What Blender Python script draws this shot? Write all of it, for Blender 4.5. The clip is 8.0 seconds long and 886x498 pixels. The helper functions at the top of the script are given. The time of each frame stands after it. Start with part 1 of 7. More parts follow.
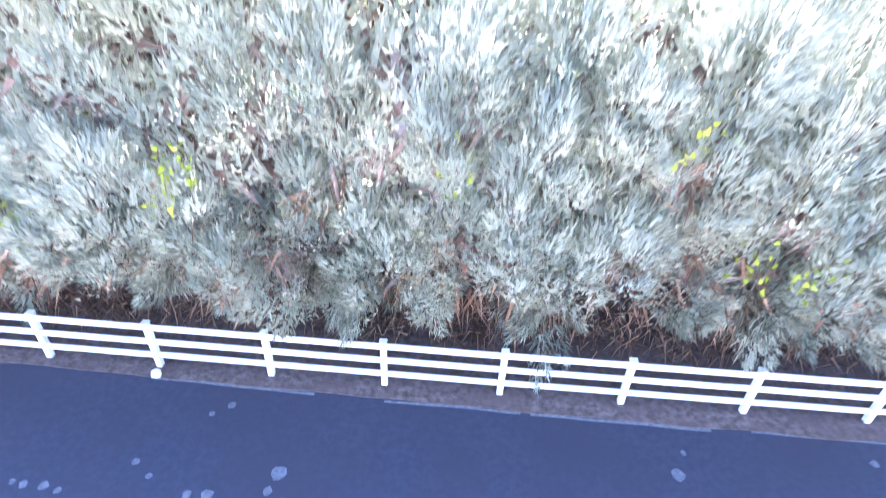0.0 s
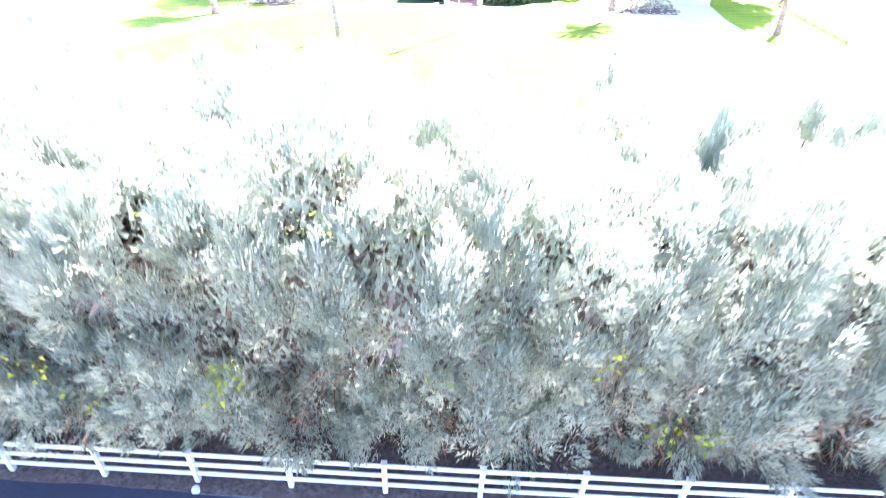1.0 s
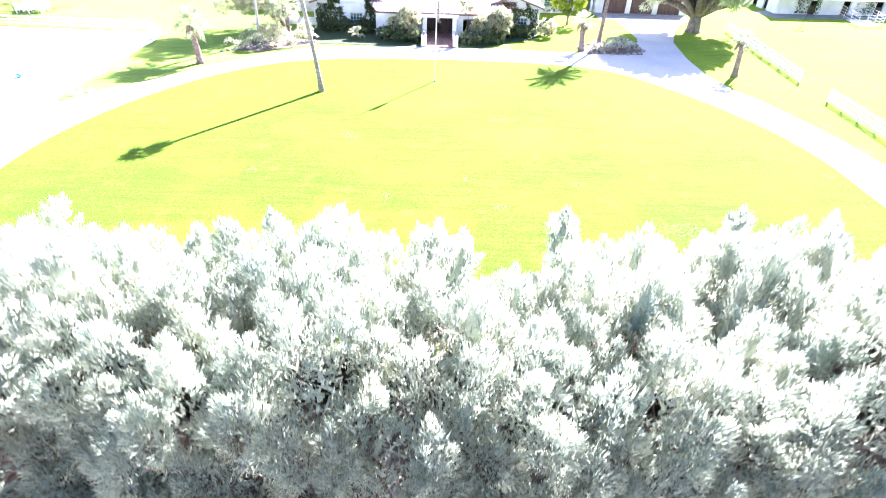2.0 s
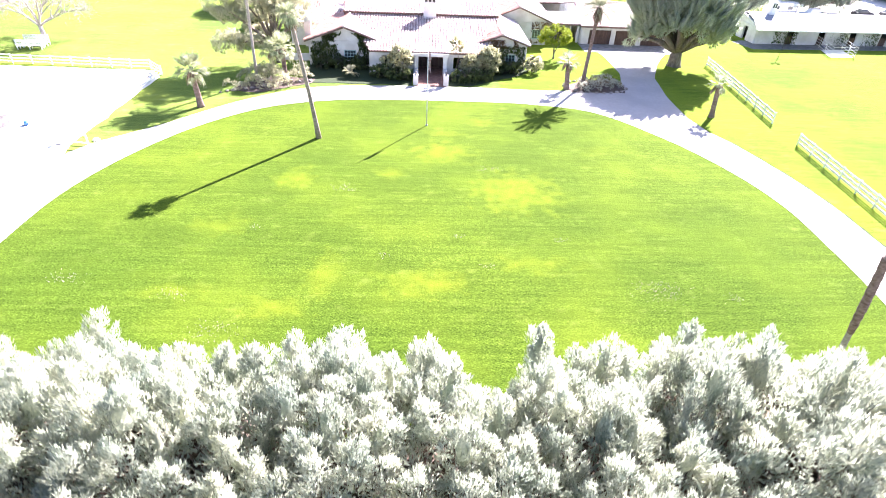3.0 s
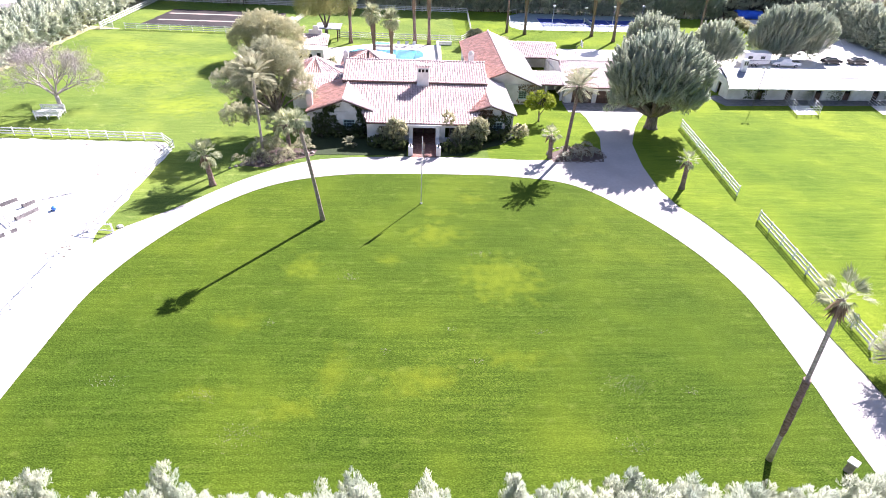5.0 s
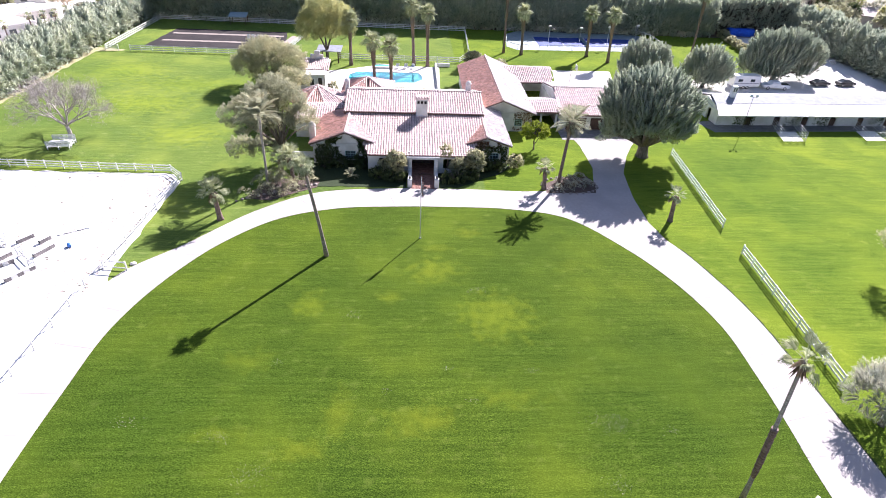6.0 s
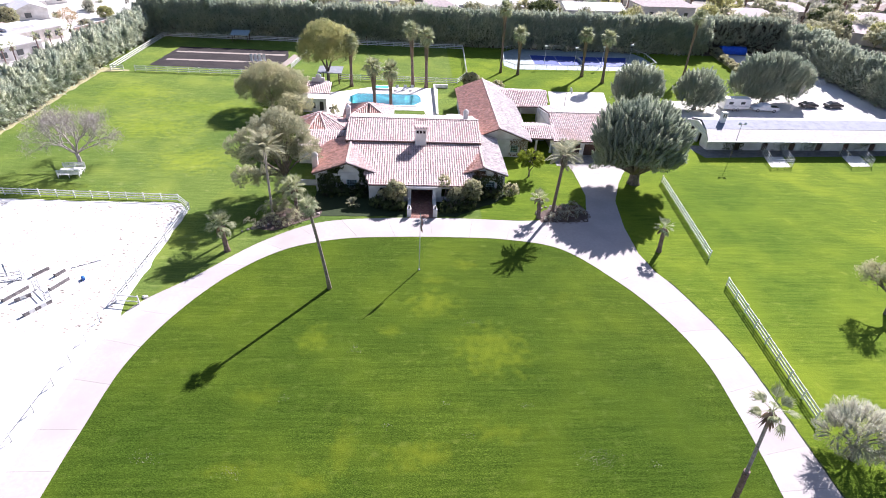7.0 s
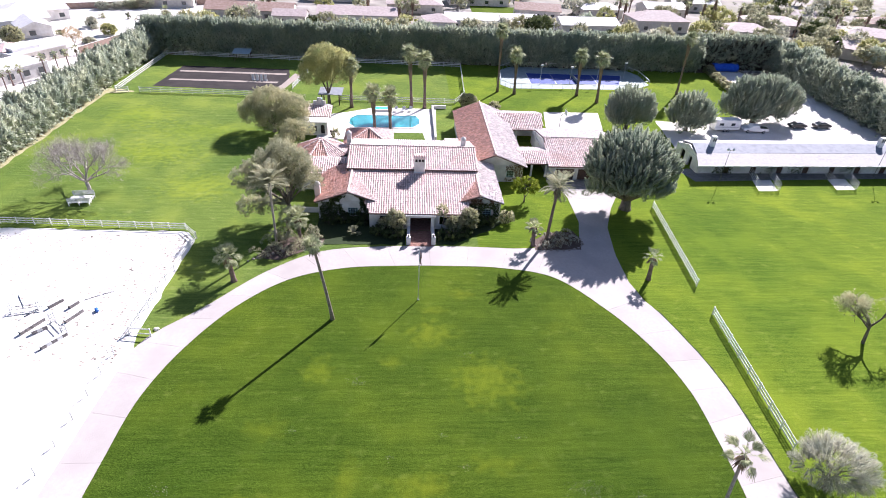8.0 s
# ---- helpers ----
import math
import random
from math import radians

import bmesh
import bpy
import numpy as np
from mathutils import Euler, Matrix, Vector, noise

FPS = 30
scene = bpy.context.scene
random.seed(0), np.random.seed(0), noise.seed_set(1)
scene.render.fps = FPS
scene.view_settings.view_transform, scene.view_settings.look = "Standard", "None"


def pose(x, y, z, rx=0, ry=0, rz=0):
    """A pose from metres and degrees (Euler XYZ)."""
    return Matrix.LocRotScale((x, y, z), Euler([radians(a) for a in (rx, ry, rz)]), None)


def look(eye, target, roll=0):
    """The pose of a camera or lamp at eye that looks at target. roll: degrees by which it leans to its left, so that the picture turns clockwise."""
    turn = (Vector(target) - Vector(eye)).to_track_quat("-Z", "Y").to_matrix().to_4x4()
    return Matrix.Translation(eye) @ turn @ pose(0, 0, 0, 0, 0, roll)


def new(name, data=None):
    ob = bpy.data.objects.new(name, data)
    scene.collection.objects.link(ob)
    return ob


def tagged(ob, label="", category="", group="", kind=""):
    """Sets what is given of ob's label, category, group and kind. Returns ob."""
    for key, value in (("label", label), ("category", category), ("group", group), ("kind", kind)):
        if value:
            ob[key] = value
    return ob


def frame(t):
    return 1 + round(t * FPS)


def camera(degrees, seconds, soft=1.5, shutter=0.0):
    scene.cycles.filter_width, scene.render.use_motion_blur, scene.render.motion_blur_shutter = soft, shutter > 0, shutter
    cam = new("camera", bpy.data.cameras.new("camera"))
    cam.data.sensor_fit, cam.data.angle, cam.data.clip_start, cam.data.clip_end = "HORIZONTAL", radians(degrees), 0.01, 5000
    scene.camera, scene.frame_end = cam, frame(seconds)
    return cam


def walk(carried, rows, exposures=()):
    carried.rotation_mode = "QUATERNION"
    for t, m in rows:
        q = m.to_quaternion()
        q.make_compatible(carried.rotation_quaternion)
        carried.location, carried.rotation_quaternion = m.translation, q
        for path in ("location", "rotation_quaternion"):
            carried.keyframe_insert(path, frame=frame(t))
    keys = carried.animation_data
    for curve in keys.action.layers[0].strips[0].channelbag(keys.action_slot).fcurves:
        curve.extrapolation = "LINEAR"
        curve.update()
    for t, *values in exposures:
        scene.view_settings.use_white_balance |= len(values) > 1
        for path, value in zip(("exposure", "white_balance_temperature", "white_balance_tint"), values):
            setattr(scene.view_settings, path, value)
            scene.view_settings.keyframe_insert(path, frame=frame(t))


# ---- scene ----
import itertools

cam = camera(77.6, 8.0, soft=0.8, shutter=0.45)
PATH = [
    (0, (0.39, -0.185, 8.781), (0.35, 1.454, 7.635), 2.8),
    (0.5, (0.374, -0.327, 10.643), (0.355, 1.321, 9.51), 2.7),
    (1, (0.329, -0.351, 12.845), (0.328, 1.291, 11.704), 2.4),
    (1.5, (0.288, -0.374, 15.144), (0.326, 1.27, 14.006), 2.2),
    (2, (0.201, -0.379, 17.356), (0.265, 1.266, 16.22), 2.4),
    (3.5, (-0.118, -0.382, 24.178), (-0.013, 1.264, 23.047), 2.8),
    (4, (-0.19, -0.449, 26.352), (-0.079, 1.201, 25.227), 2.8),
    (4.5, (-0.313, -0.548, 28.474), (-0.197, 1.106, 27.354), 2.8),
    (6, (-0.619, -0.887, 35.509), (-0.492, 0.767, 34.391), 3.0),
    (6.5, (-0.746, -1.014, 37.879), (-0.616, 0.64, 36.762), 3.1),
    (7, (-0.871, -1.12, 40.271), (-0.736, 0.534, 39.155), 3.3),
    (7.5, (-1.016, -1.276, 42.695), (-0.878, 0.379, 41.581), 3.4),
    (8, (-1.118, -1.404, 45.156), (-0.976, 0.251, 44.042), 3.4),
]
EXPOSURES = [(0.0, 5.27, 5560, 32), (0.5, 5.04, 5560, 29), (1.0, 4.78, 5560, 26), (1.5, 4.36, 5620, 24), (2.2, 3.48, 5750, 23), (3.4, 2.62, 6200, 26), (4.5, 2.11, 6150, 26), (6.0, 1.41, 5980, 23), (8.0, 1.13, 5980, 22)]
walk(cam, [(t, look(eye, target, roll)) for t, eye, target, roll in PATH], EXPOSURES)

# ---- world and sun ----
SUN = Vector((0.56, 0.828, 0.72))
world = bpy.data.worlds.new("sky")
world.use_nodes = True
sky = world.node_tree.nodes.new("ShaderNodeTexSky")
sky.sky_type, sky.sun_disc = "NISHITA", False
sky.sun_elevation, sky.sun_rotation = radians(35.8), radians(34)
back = world.node_tree.nodes["Background"]
back.inputs["Strength"].default_value = 0.05
world.node_tree.links.new(sky.outputs["Color"], back.inputs["Color"])
scene.world = world
sun = new("sun", bpy.data.lights.new("sun", "SUN"))
sun.data.energy, sun.data.angle, sun.data.color = 5.0, radians(0.53), (1.0, 0.95, 0.88)
sun.matrix_world = look(SUN * 100, (0, 0, 0))

# ---- materials ----
def ramp(nodes, stops):
    node = nodes.new("ShaderNodeValToRGB")
    el = node.color_ramp.elements
    el[0].position, el[0].color = stops[0][0], (*stops[0][1], 1)
    el[1].position, el[1].color = stops[-1][0], (*stops[-1][1], 1)
    for p, c in stops[1:-1]:
        e = el.new(p)
        e.color = (*c, 1)
    return node


def noise_at(nt, scale, detail=4.0, stretch=(1, 1, 1)):
    geo = nt.nodes.new("ShaderNodeNewGeometry")
    mul = nt.nodes.new("ShaderNodeVectorMath")
    mul.operation = "MULTIPLY"
    mul.inputs[1].default_value = stretch
    tex = nt.nodes.new("ShaderNodeTexNoise")
    tex.inputs["Scale"].default_value, tex.inputs["Detail"].default_value = scale, detail
    nt.links.new(geo.outputs["Position"], mul.inputs[0])
    nt.links.new(mul.outputs[0], tex.inputs["Vector"])
    return tex.outputs["Fac"]


def mix(nt, fac, a, b, mode="MIX"):
    m = nt.nodes.new("ShaderNodeMix")
    m.data_type, m.blend_type = "RGBA", mode
    for sock, v in ((m.inputs[0], fac), (m.inputs[6], a), (m.inputs[7], b)):
        if isinstance(v, (int, float)):
            sock.default_value = v
        elif isinstance(v, tuple):
            sock.default_value = (*v, 1)
        else:
            nt.links.new(v, sock)
    return m.outputs[2]


def surface(name, c1, c2, scale=2.0, rough=0.8, bump=0.0, bump_scale=20.0, metal=0.0, spread=(0.35, 0.65), c3=None, scale3=0.3, stretch=(1, 1, 1), per="", spec=0.4):
    """Two colours mixed by a fine noise, a third by a broad one, and relief."""
    m = bpy.data.materials.new(name)
    m.use_nodes = True
    nt = m.node_tree
    b = nt.nodes["Principled BSDF"]
    b.inputs["Roughness"].default_value, b.inputs["Metallic"].default_value = rough, metal
    b.inputs["Specular IOR Level"].default_value = spec
    r = ramp(nt.nodes, [(spread[0], c1), (spread[1], c2)])
    nt.links.new(noise_at(nt, scale, 5, stretch), r.inputs[0])
    col = r.outputs[0]
    if c3:
        r3 = ramp(nt.nodes, [(0.42, (0, 0, 0)), (0.68, (1, 1, 1))])
        nt.links.new(noise_at(nt, scale3, 4), r3.inputs[0])
        col = mix(nt, r3.outputs[0], col, c3)
    if per:
        if per == "island":
            rnd = nt.nodes.new("ShaderNodeNewGeometry").outputs["Random Per Island"]
        else:
            rnd = nt.nodes.new("ShaderNodeObjectInfo").outputs["Random"]
        amp = 0.05 if per == "object" else 0.2
        rr = ramp(nt.nodes, [(0.0, (1 - amp, 1 - amp, 1 - amp)), (0.5, (1, 1, 1)), (1.0, (1 + amp, 1 + amp, 1 + amp))])
        nt.links.new(rnd, rr.inputs[0])
        col = mix(nt, 1.0, col, rr.outputs[0], "MULTIPLY")
    nt.links.new(col, b.inputs["Base Color"])
    if bump:
        bm = nt.nodes.new("ShaderNodeBump")
        bm.inputs["Strength"].default_value, bm.inputs["Distance"].default_value = bump, 0.05
        nt.links.new(noise_at(nt, bump_scale, 6), bm.inputs["Height"])
        nt.links.new(bm.outputs[0], b.inputs["Normal"])
    return m


def leaf(name, dark, mid, light, trans=0.3, rough=0.55, patch=0.5):
    """Foliage: colour by leaf, a broad drift of tone, light passing through."""
    m = bpy.data.materials.new(name)
    m.use_nodes = True
    nt = m.node_tree
    b = nt.nodes["Principled BSDF"]
    out = nt.nodes["Material Output"]
    b.inputs["Roughness"].default_value = rough
    b.inputs["Specular IOR Level"].default_value = 0.06
    r = ramp(nt.nodes, [(0.0, dark), (0.5, mid), (1.0, light)])
    nt.links.new(nt.nodes.new("ShaderNodeNewGeometry").outputs["Random Per Island"], r.inputs[0])
    r2 = ramp(nt.nodes, [(0.3, (0.69, 0.75, 0.75)), (0.7, (1.22, 1.16, 1.09))])
    nt.links.new(noise_at(nt, patch, 3), r2.inputs[0])
    col = mix(nt, 1.0, r.outputs[0], r2.outputs[0], "MULTIPLY")
    fleck = ramp(nt.nodes, [(0.35, (0.84, 0.86, 0.84)), (0.65, (1.13, 1.12, 1.1))])
    nt.links.new(noise_at(nt, 14.0, 3), fleck.inputs[0])
    col = mix(nt, 1.0, col, fleck.outputs[0], "MULTIPLY")
    bp = nt.nodes.new("ShaderNodeBump")
    bp.inputs["Strength"].default_value, bp.inputs["Distance"].default_value = 0.35, 0.05
    nt.links.new(noise_at(nt, 16.0, 4), bp.inputs["Height"])
    nt.links.new(bp.outputs[0], b.inputs["Normal"])
    nt.links.new(col, b.inputs["Base Color"])
    tr = nt.nodes.new("ShaderNodeBsdfTranslucent")
    nt.links.new(col, tr.inputs["Color"])
    ms = nt.nodes.new("ShaderNodeMixShader")
    ms.inputs[0].default_value = trans
    nt.links.new(b.outputs[0], ms.inputs[1])
    nt.links.new(tr.outputs[0], ms.inputs[2])
    nt.links.new(ms.outputs[0], out.inputs["Surface"])
    return m


def plain(name, c, rough=0.5, metal=0.0):
    return surface(name, tuple(v * 0.92 for v in c), tuple(min(1, v * 1.05) for v in c), 3.0, rough, metal=metal, bump=0.08, bump_scale=30)


def grass_material(name="mown_grass", k=1.0, blue=1.0, red=1.0, sheen=0.4, thin=()):
    m = bpy.data.materials.new(name)
    m.use_nodes = True
    nt = m.node_tree
    b = nt.nodes["Principled BSDF"]
    b.inputs["Roughness"].default_value = 1.0
    b.inputs["Specular IOR Level"].default_value = 0.05
    b.inputs["Sheen Weight"].default_value, b.inputs["Sheen Roughness"].default_value = sheen, 0.5
    b.inputs["Sheen Tint"].default_value = (0.58, 0.75, 0.1, 1)
    fine = ramp(nt.nodes, [(p, (c[0] * k * red, c[1] * k, c[2] * k * blue)) for p, c in ((0.36, (0.030, 0.054, 0.005)), (0.5, (0.066, 0.105, 0.009)), (0.64, (0.121, 0.172, 0.018)))])
    nt.links.new(noise_at(nt, 11.0, 6, (0.7, 1.4, 1)), fine.inputs[0])
    # mowing stripes along x
    stripes = ramp(nt.nodes, [(0.38, (0.93, 0.94, 0.93)), (0.62, (1.06, 1.05, 1.04))])
    nt.links.new(noise_at(nt, 1.1, 3, (0.03, 1.0, 1)), stripes.inputs[0])
    col = mix(nt, 1.0, fine.outputs[0], stripes.outputs[0], "MULTIPLY")
    lines = ramp(nt.nodes, [(0.43, (0.84, 0.87, 0.84)), (0.57, (1.12, 1.1, 1.06))])
    nt.links.new(noise_at(nt, 3.2, 2, (0.06, 1.0, 1)), lines.inputs[0])
    col = mix(nt, 1.0, col, lines.outputs[0], "MULTIPLY")
    mid = ramp(nt.nodes, [(0.38, (0.82, 0.84, 0.82)), (0.62, (1.15, 1.13, 1.1))])
    nt.links.new(noise_at(nt, 4.2, 6, (0.7, 1.3, 1)), mid.inputs[0])
    col = mix(nt, 1.0, col, mid.outputs[0], "MULTIPLY")
    # yellow thin patches, wide and small
    p1 = ramp(nt.nodes, [(0.46, (0, 0, 0)), (0.78, (0.65, 0.65, 0.65))])
    nt.links.new(noise_at(nt, 0.14, 5), p1.inputs[0])
    col = mix(nt, p1.outputs[0], col, (0.15 * k * red, 0.19 * k, 0.013 * k * blue))
    p2 = ramp(nt.nodes, [(0.58, (0, 0, 0)), (0.76, (0.55, 0.55, 0.55))])
    nt.links.new(noise_at(nt, 1.0, 8, (0.7, 1.1, 1)), p2.inputs[0])
    col = mix(nt, p2.outputs[0], col, (0.18 * k * red, 0.21 * k, 0.03 * k * blue))
    # thin yellowed places: x, y, half length, half width, strength
    geo = nt.nodes.new("ShaderNodeNewGeometry")
    wob = nt.nodes.new("ShaderNodeTexNoise")
    wob.inputs["Scale"].default_value, wob.inputs["Detail"].default_value = 0.9, 6.0
    nt.links.new(geo.outputs["Position"], wob.inputs["Vector"])
    for x, y, hl, hw, amount in thin:
        off = nt.nodes.new("ShaderNodeVectorMath")
        off.operation = "SUBTRACT"
        off.inputs[1].default_value = (x, y, 0)
        nt.links.new(geo.outputs["Position"], off.inputs[0])
        sc = nt.nodes.new("ShaderNodeVectorMath")
        sc.operation = "MULTIPLY"
        sc.inputs[1].default_value = (1 / hl, 1 / hw, 0)
        nt.links.new(off.outputs[0], sc.inputs[0])
        ln = nt.nodes.new("ShaderNodeVectorMath")
        ln.operation = "LENGTH"
        nt.links.new(sc.outputs[0], ln.inputs[0])
        rough = nt.nodes.new("ShaderNodeMath")
        rough.operation = "MULTIPLY_ADD"
        rough.inputs[1].default_value = 3.2
        nt.links.new(wob.outputs["Fac"], rough.inputs[0])
        nt.links.new(ln.outputs["Value"], rough.inputs[2])
        fade = ramp(nt.nodes, [(0.0, (amount,) * 3), (1.0, (0, 0, 0))])
        span = nt.nodes.new("ShaderNodeMapRange")
        span.inputs["From Min"].default_value, span.inputs["From Max"].default_value = 1.5, 2.9
        nt.links.new(rough.outputs[0], span.inputs["Value"])
        nt.links.new(span.outputs[0], fade.inputs[0])
        col = mix(nt, fade.outputs[0], col, (0.2 * k, 0.24 * k, 0.016 * k))
    p3 = ramp(nt.nodes, [(0.32, (0.66, 0.76, 0.8)), (0.6, (1.08, 1.04, 1.0))])
    nt.links.new(noise_at(nt, 0.05, 3), p3.inputs[0])
    col = mix(nt, 1.0, col, p3.outputs[0], "MULTIPLY")
    nt.links.new(col, b.inputs["Base Color"])
    bm = nt.nodes.new("ShaderNodeBump")
    bm.inputs["Strength"].default_value, bm.inputs["Distance"].default_value = 0.6, 0.06
    nt.links.new(noise_at(nt, 9.0, 8), bm.inputs["Height"])
    nt.links.new(bm.outputs[0], b.inputs["Normal"])
    return m


# grass by its tone, its blue and red, its bloom
GRASS = grass_material("mown_grass", 0.83, 1.15, 0.9, 0.2, thin=((8.2, 39.9, 3.4, 3.2, 0.75), (-10.4, 41.6, 1.6, 1.8, 0.7), (2.3, 47.4, 2.8, 2.2, 0.55), (-2.4, 42.9, 1.1, 1.2, 0.5), (0.3, 27.5, 2.6, 1.4, 0.45),
    (-8.5, 25.0, 2.2, 0.9, 0.5), (8.1, 29.7, 2.4, 1.0, 0.4), (-6.0, 28.4, 1.0, 2.4, 0.4), (-14.3, 33.9, 1.9, 1.3, 0.4), (-14.8, 26.4, 2.0, 0.8, 0.4), (6.5, 55.0, 1.4, 1.2, 0.4), (2.5, 52.0, 1.6, 1.0, 0.4), (17.5, 48.5, 2.4, 1.2, 0.25)))
# outer lawns: their backlit brightness is put into a lighter grass colour
GRASS_BACKLIT = grass_material("backlit_grass", 1.56, 1.1, 1.0, 0.15)
GRASS_BACKLIT_DULL = grass_material("dull_backlit_grass", 1.55, 2.6, 1.03, 0.15, thin=((-48.0, 97.0, 9.0, 5.0, 0.45), (-36.0, 84.0, 6.0, 5.0, 0.4), (-42.0, 108.0, 12.0, 4.0, 0.4), (-58.0, 116.0, 7.0, 6.0, 0.4), (-50.0, 70.0, 9.0, 4.0, 0.35)))
LOTS = surface("mixed_lot_ground", (0.2, 0.18, 0.165), (0.46, 0.425, 0.4), 0.12, 0.95, 0.4, 8, c3=(0.2, 0.19, 0.13), scale3=0.06)
# dark tone for painted shade before the house, and for bare soil
SHADE_SOIL = surface("dark_shade_and_soil", (0.016, 0.028, 0.009), (0.04, 0.062, 0.02), 5.0, 0.95, 0.6, 10)
SOIL = surface("desert_soil", (0.34, 0.29, 0.24), (0.46, 0.41, 0.35), 1.2, 0.95, 0.4, 6, c3=(0.28, 0.24, 0.2), scale3=0.08)
PALE = surface("pale_gravel", (0.7, 0.66, 0.62), (0.82, 0.78, 0.74), 3.0, 0.95, 0.4, 8, c3=(0.6, 0.56, 0.52), scale3=0.1)
SAND = surface("arena_sand", (0.74, 0.715, 0.68), (0.82, 0.795, 0.76), 2.5, 0.95, 0.25, 5, c3=(0.78, 0.75, 0.72), scale3=0.3)
# dark dirt, darkened further to hold the rear hedge's shadow
DIRT = surface("dark_tilled_dirt", (0.012, 0.009, 0.01), (0.03, 0.023, 0.024), 4.0, 0.95, 0.6, 5, c3=(0.04, 0.032, 0.031), scale3=0.25)
DIRT2 = surface("dry_raked_dirt", (0.3, 0.25, 0.22), (0.42, 0.36, 0.32), 3.0, 0.95, 0.5, 5)
STUBBLE = surface("dry_yellow_stubble", (0.3, 0.28, 0.14), (0.5, 0.46, 0.28), 3.0, 0.95, 0.5, 8)
VERGE = surface("leaf_litter_verge", (0.07, 0.05, 0.042), (0.17, 0.125, 0.105), 7.0, 0.95, 0.6, 12, c3=(0.11, 0.075, 0.065), scale3=1.2)
ASPHALT = surface("asphalt", (0.031, 0.034, 0.052), (0.040, 0.043, 0.063), 9.0, 0.8, 0.25, 40, c3=(0.034, 0.035, 0.05), scale3=0.5)
CONCRETE = surface("drive_concrete", (0.44, 0.40, 0.385), (0.495, 0.455, 0.44), 2.5, 0.85, 0.25, 14, c3=(0.41, 0.37, 0.36), scale3=0.22, per="object", spread=(0.3, 0.7))
SPOT = surface("pale_road_mark", (0.1, 0.105, 0.12), (0.17, 0.175, 0.19), 14.0, 0.85, 0.1, 30)
DECK = surface("pool_deck_concrete", (0.66, 0.62, 0.58), (0.76, 0.72, 0.69), 1.5, 0.85, 0.2, 12)
WHITE = surface("white_fence_paint", (0.74, 0.74, 0.74), (0.84, 0.84, 0.83), 4.0, 0.5, 0.1, 25, c3=(0.66, 0.65, 0.62), scale3=1.5)
PLASTER = surface("white_plaster", (0.70, 0.68, 0.66), (0.80, 0.78, 0.77), 1.2, 0.85, 0.25, 9, c3=(0.6, 0.57, 0.54), scale3=0.5)
CREAM = surface("cream_plaster", (0.6, 0.55, 0.5), (0.72, 0.67, 0.62), 1.0, 0.85, 0.2, 8)
TILE = surface("clay_roof_tile", (0.70, 0.53, 0.49), (0.82, 0.69, 0.66), 1.8, 0.5, 0.2, 25, c3=(0.68, 0.49, 0.44), scale3=0.3, per="island")
# redder copy of the tile: shade on slopes turned from the sun
TILE_SHADE = surface("shade_side_roof_tile", (0.58, 0.31, 0.23), (0.74, 0.46, 0.38), 1.6, 0.55, 0.2, 25, c3=(0.62, 0.36, 0.29), scale3=0.4, per="island")
# paler copy of the tile: sunlight on east and rear slopes, in the colour
TILE_SUNLIT = surface("sunlit_side_roof_tile", (0.58, 0.5, 0.48), (0.74, 0.66, 0.64), 1.5, 0.8, 0.2, 20, per="island")
# dark clay deck: shade between the tile columns is put into the colour
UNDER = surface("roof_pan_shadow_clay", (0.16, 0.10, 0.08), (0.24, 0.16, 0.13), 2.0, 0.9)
SHINGLE = surface("white_rolled_roofing", (0.35, 0.335, 0.34), (0.44, 0.42, 0.425), 2.0, 0.8, 0.15, 12, c3=(0.4, 0.4, 0.42), scale3=0.4)
SHINGLE2 = surface("grey_rolled_roofing", (0.2, 0.215, 0.26), (0.27, 0.285, 0.335), 1.2, 0.8, 0.15, 12, c3=(0.27, 0.29, 0.33), scale3=0.5)
BROWNWOOD = surface("dark_brown_wood", (0.07, 0.038, 0.03), (0.13, 0.075, 0.06), 3.0, 0.65, 0.2, 20, stretch=(1, 1, 0.2))
BRICK = surface("red_brown_brick", (0.2, 0.09, 0.07), (0.34, 0.19, 0.15), 3.0, 0.85, 0.2, 20, per="object")
BARK = surface("grey_brown_bark", (0.11, 0.085, 0.07), (0.25, 0.2, 0.17), 5.0, 0.95, 0.7, 14, stretch=(1, 1, 0.3))
PALMBARK = surface("palm_trunk_bark", (0.14, 0.09, 0.078), (0.3, 0.215, 0.19), 4.0, 0.95, 0.7, 10, stretch=(1, 1, 2.0))
PALEPALM = surface("smooth_grey_palm_trunk", (0.28, 0.235, 0.21), (0.48, 0.42, 0.385), 4.0, 0.9, 0.5, 10, stretch=(1, 1, 2.5))
LAWNPALM = surface("brown_grey_palm_trunk", (0.2, 0.155, 0.135), (0.4, 0.33, 0.295), 4.0, 0.95, 0.7, 10, stretch=(1, 1, 2.0))
PALETWIG = surface("pale_bare_twig", (0.32, 0.275, 0.26), (0.5, 0.445, 0.43), 4.0, 0.9)
GREYTWIG = surface("grey_twig", (0.16, 0.135, 0.12), (0.3, 0.26, 0.24), 4.0, 0.95)
STEEL = surface("galvanised_steel", (0.5, 0.5, 0.52), (0.62, 0.62, 0.64), 6.0, 0.35, metal=0.8)
DARKSTEEL = surface("weathered_pole_steel", (0.12, 0.11, 0.11), (0.2, 0.19, 0.18), 6.0, 0.55, metal=0.3)
BLUETARP = surface("blue_tarpaulin", (0.01, 0.07, 0.5), (0.02, 0.12, 0.65), 1.5, 0.45, 0.3, 5)
COURTBLUE = surface("blue_court_coat", (0.012, 0.04, 0.24), (0.02, 0.055, 0.3), 1.0, 0.7)
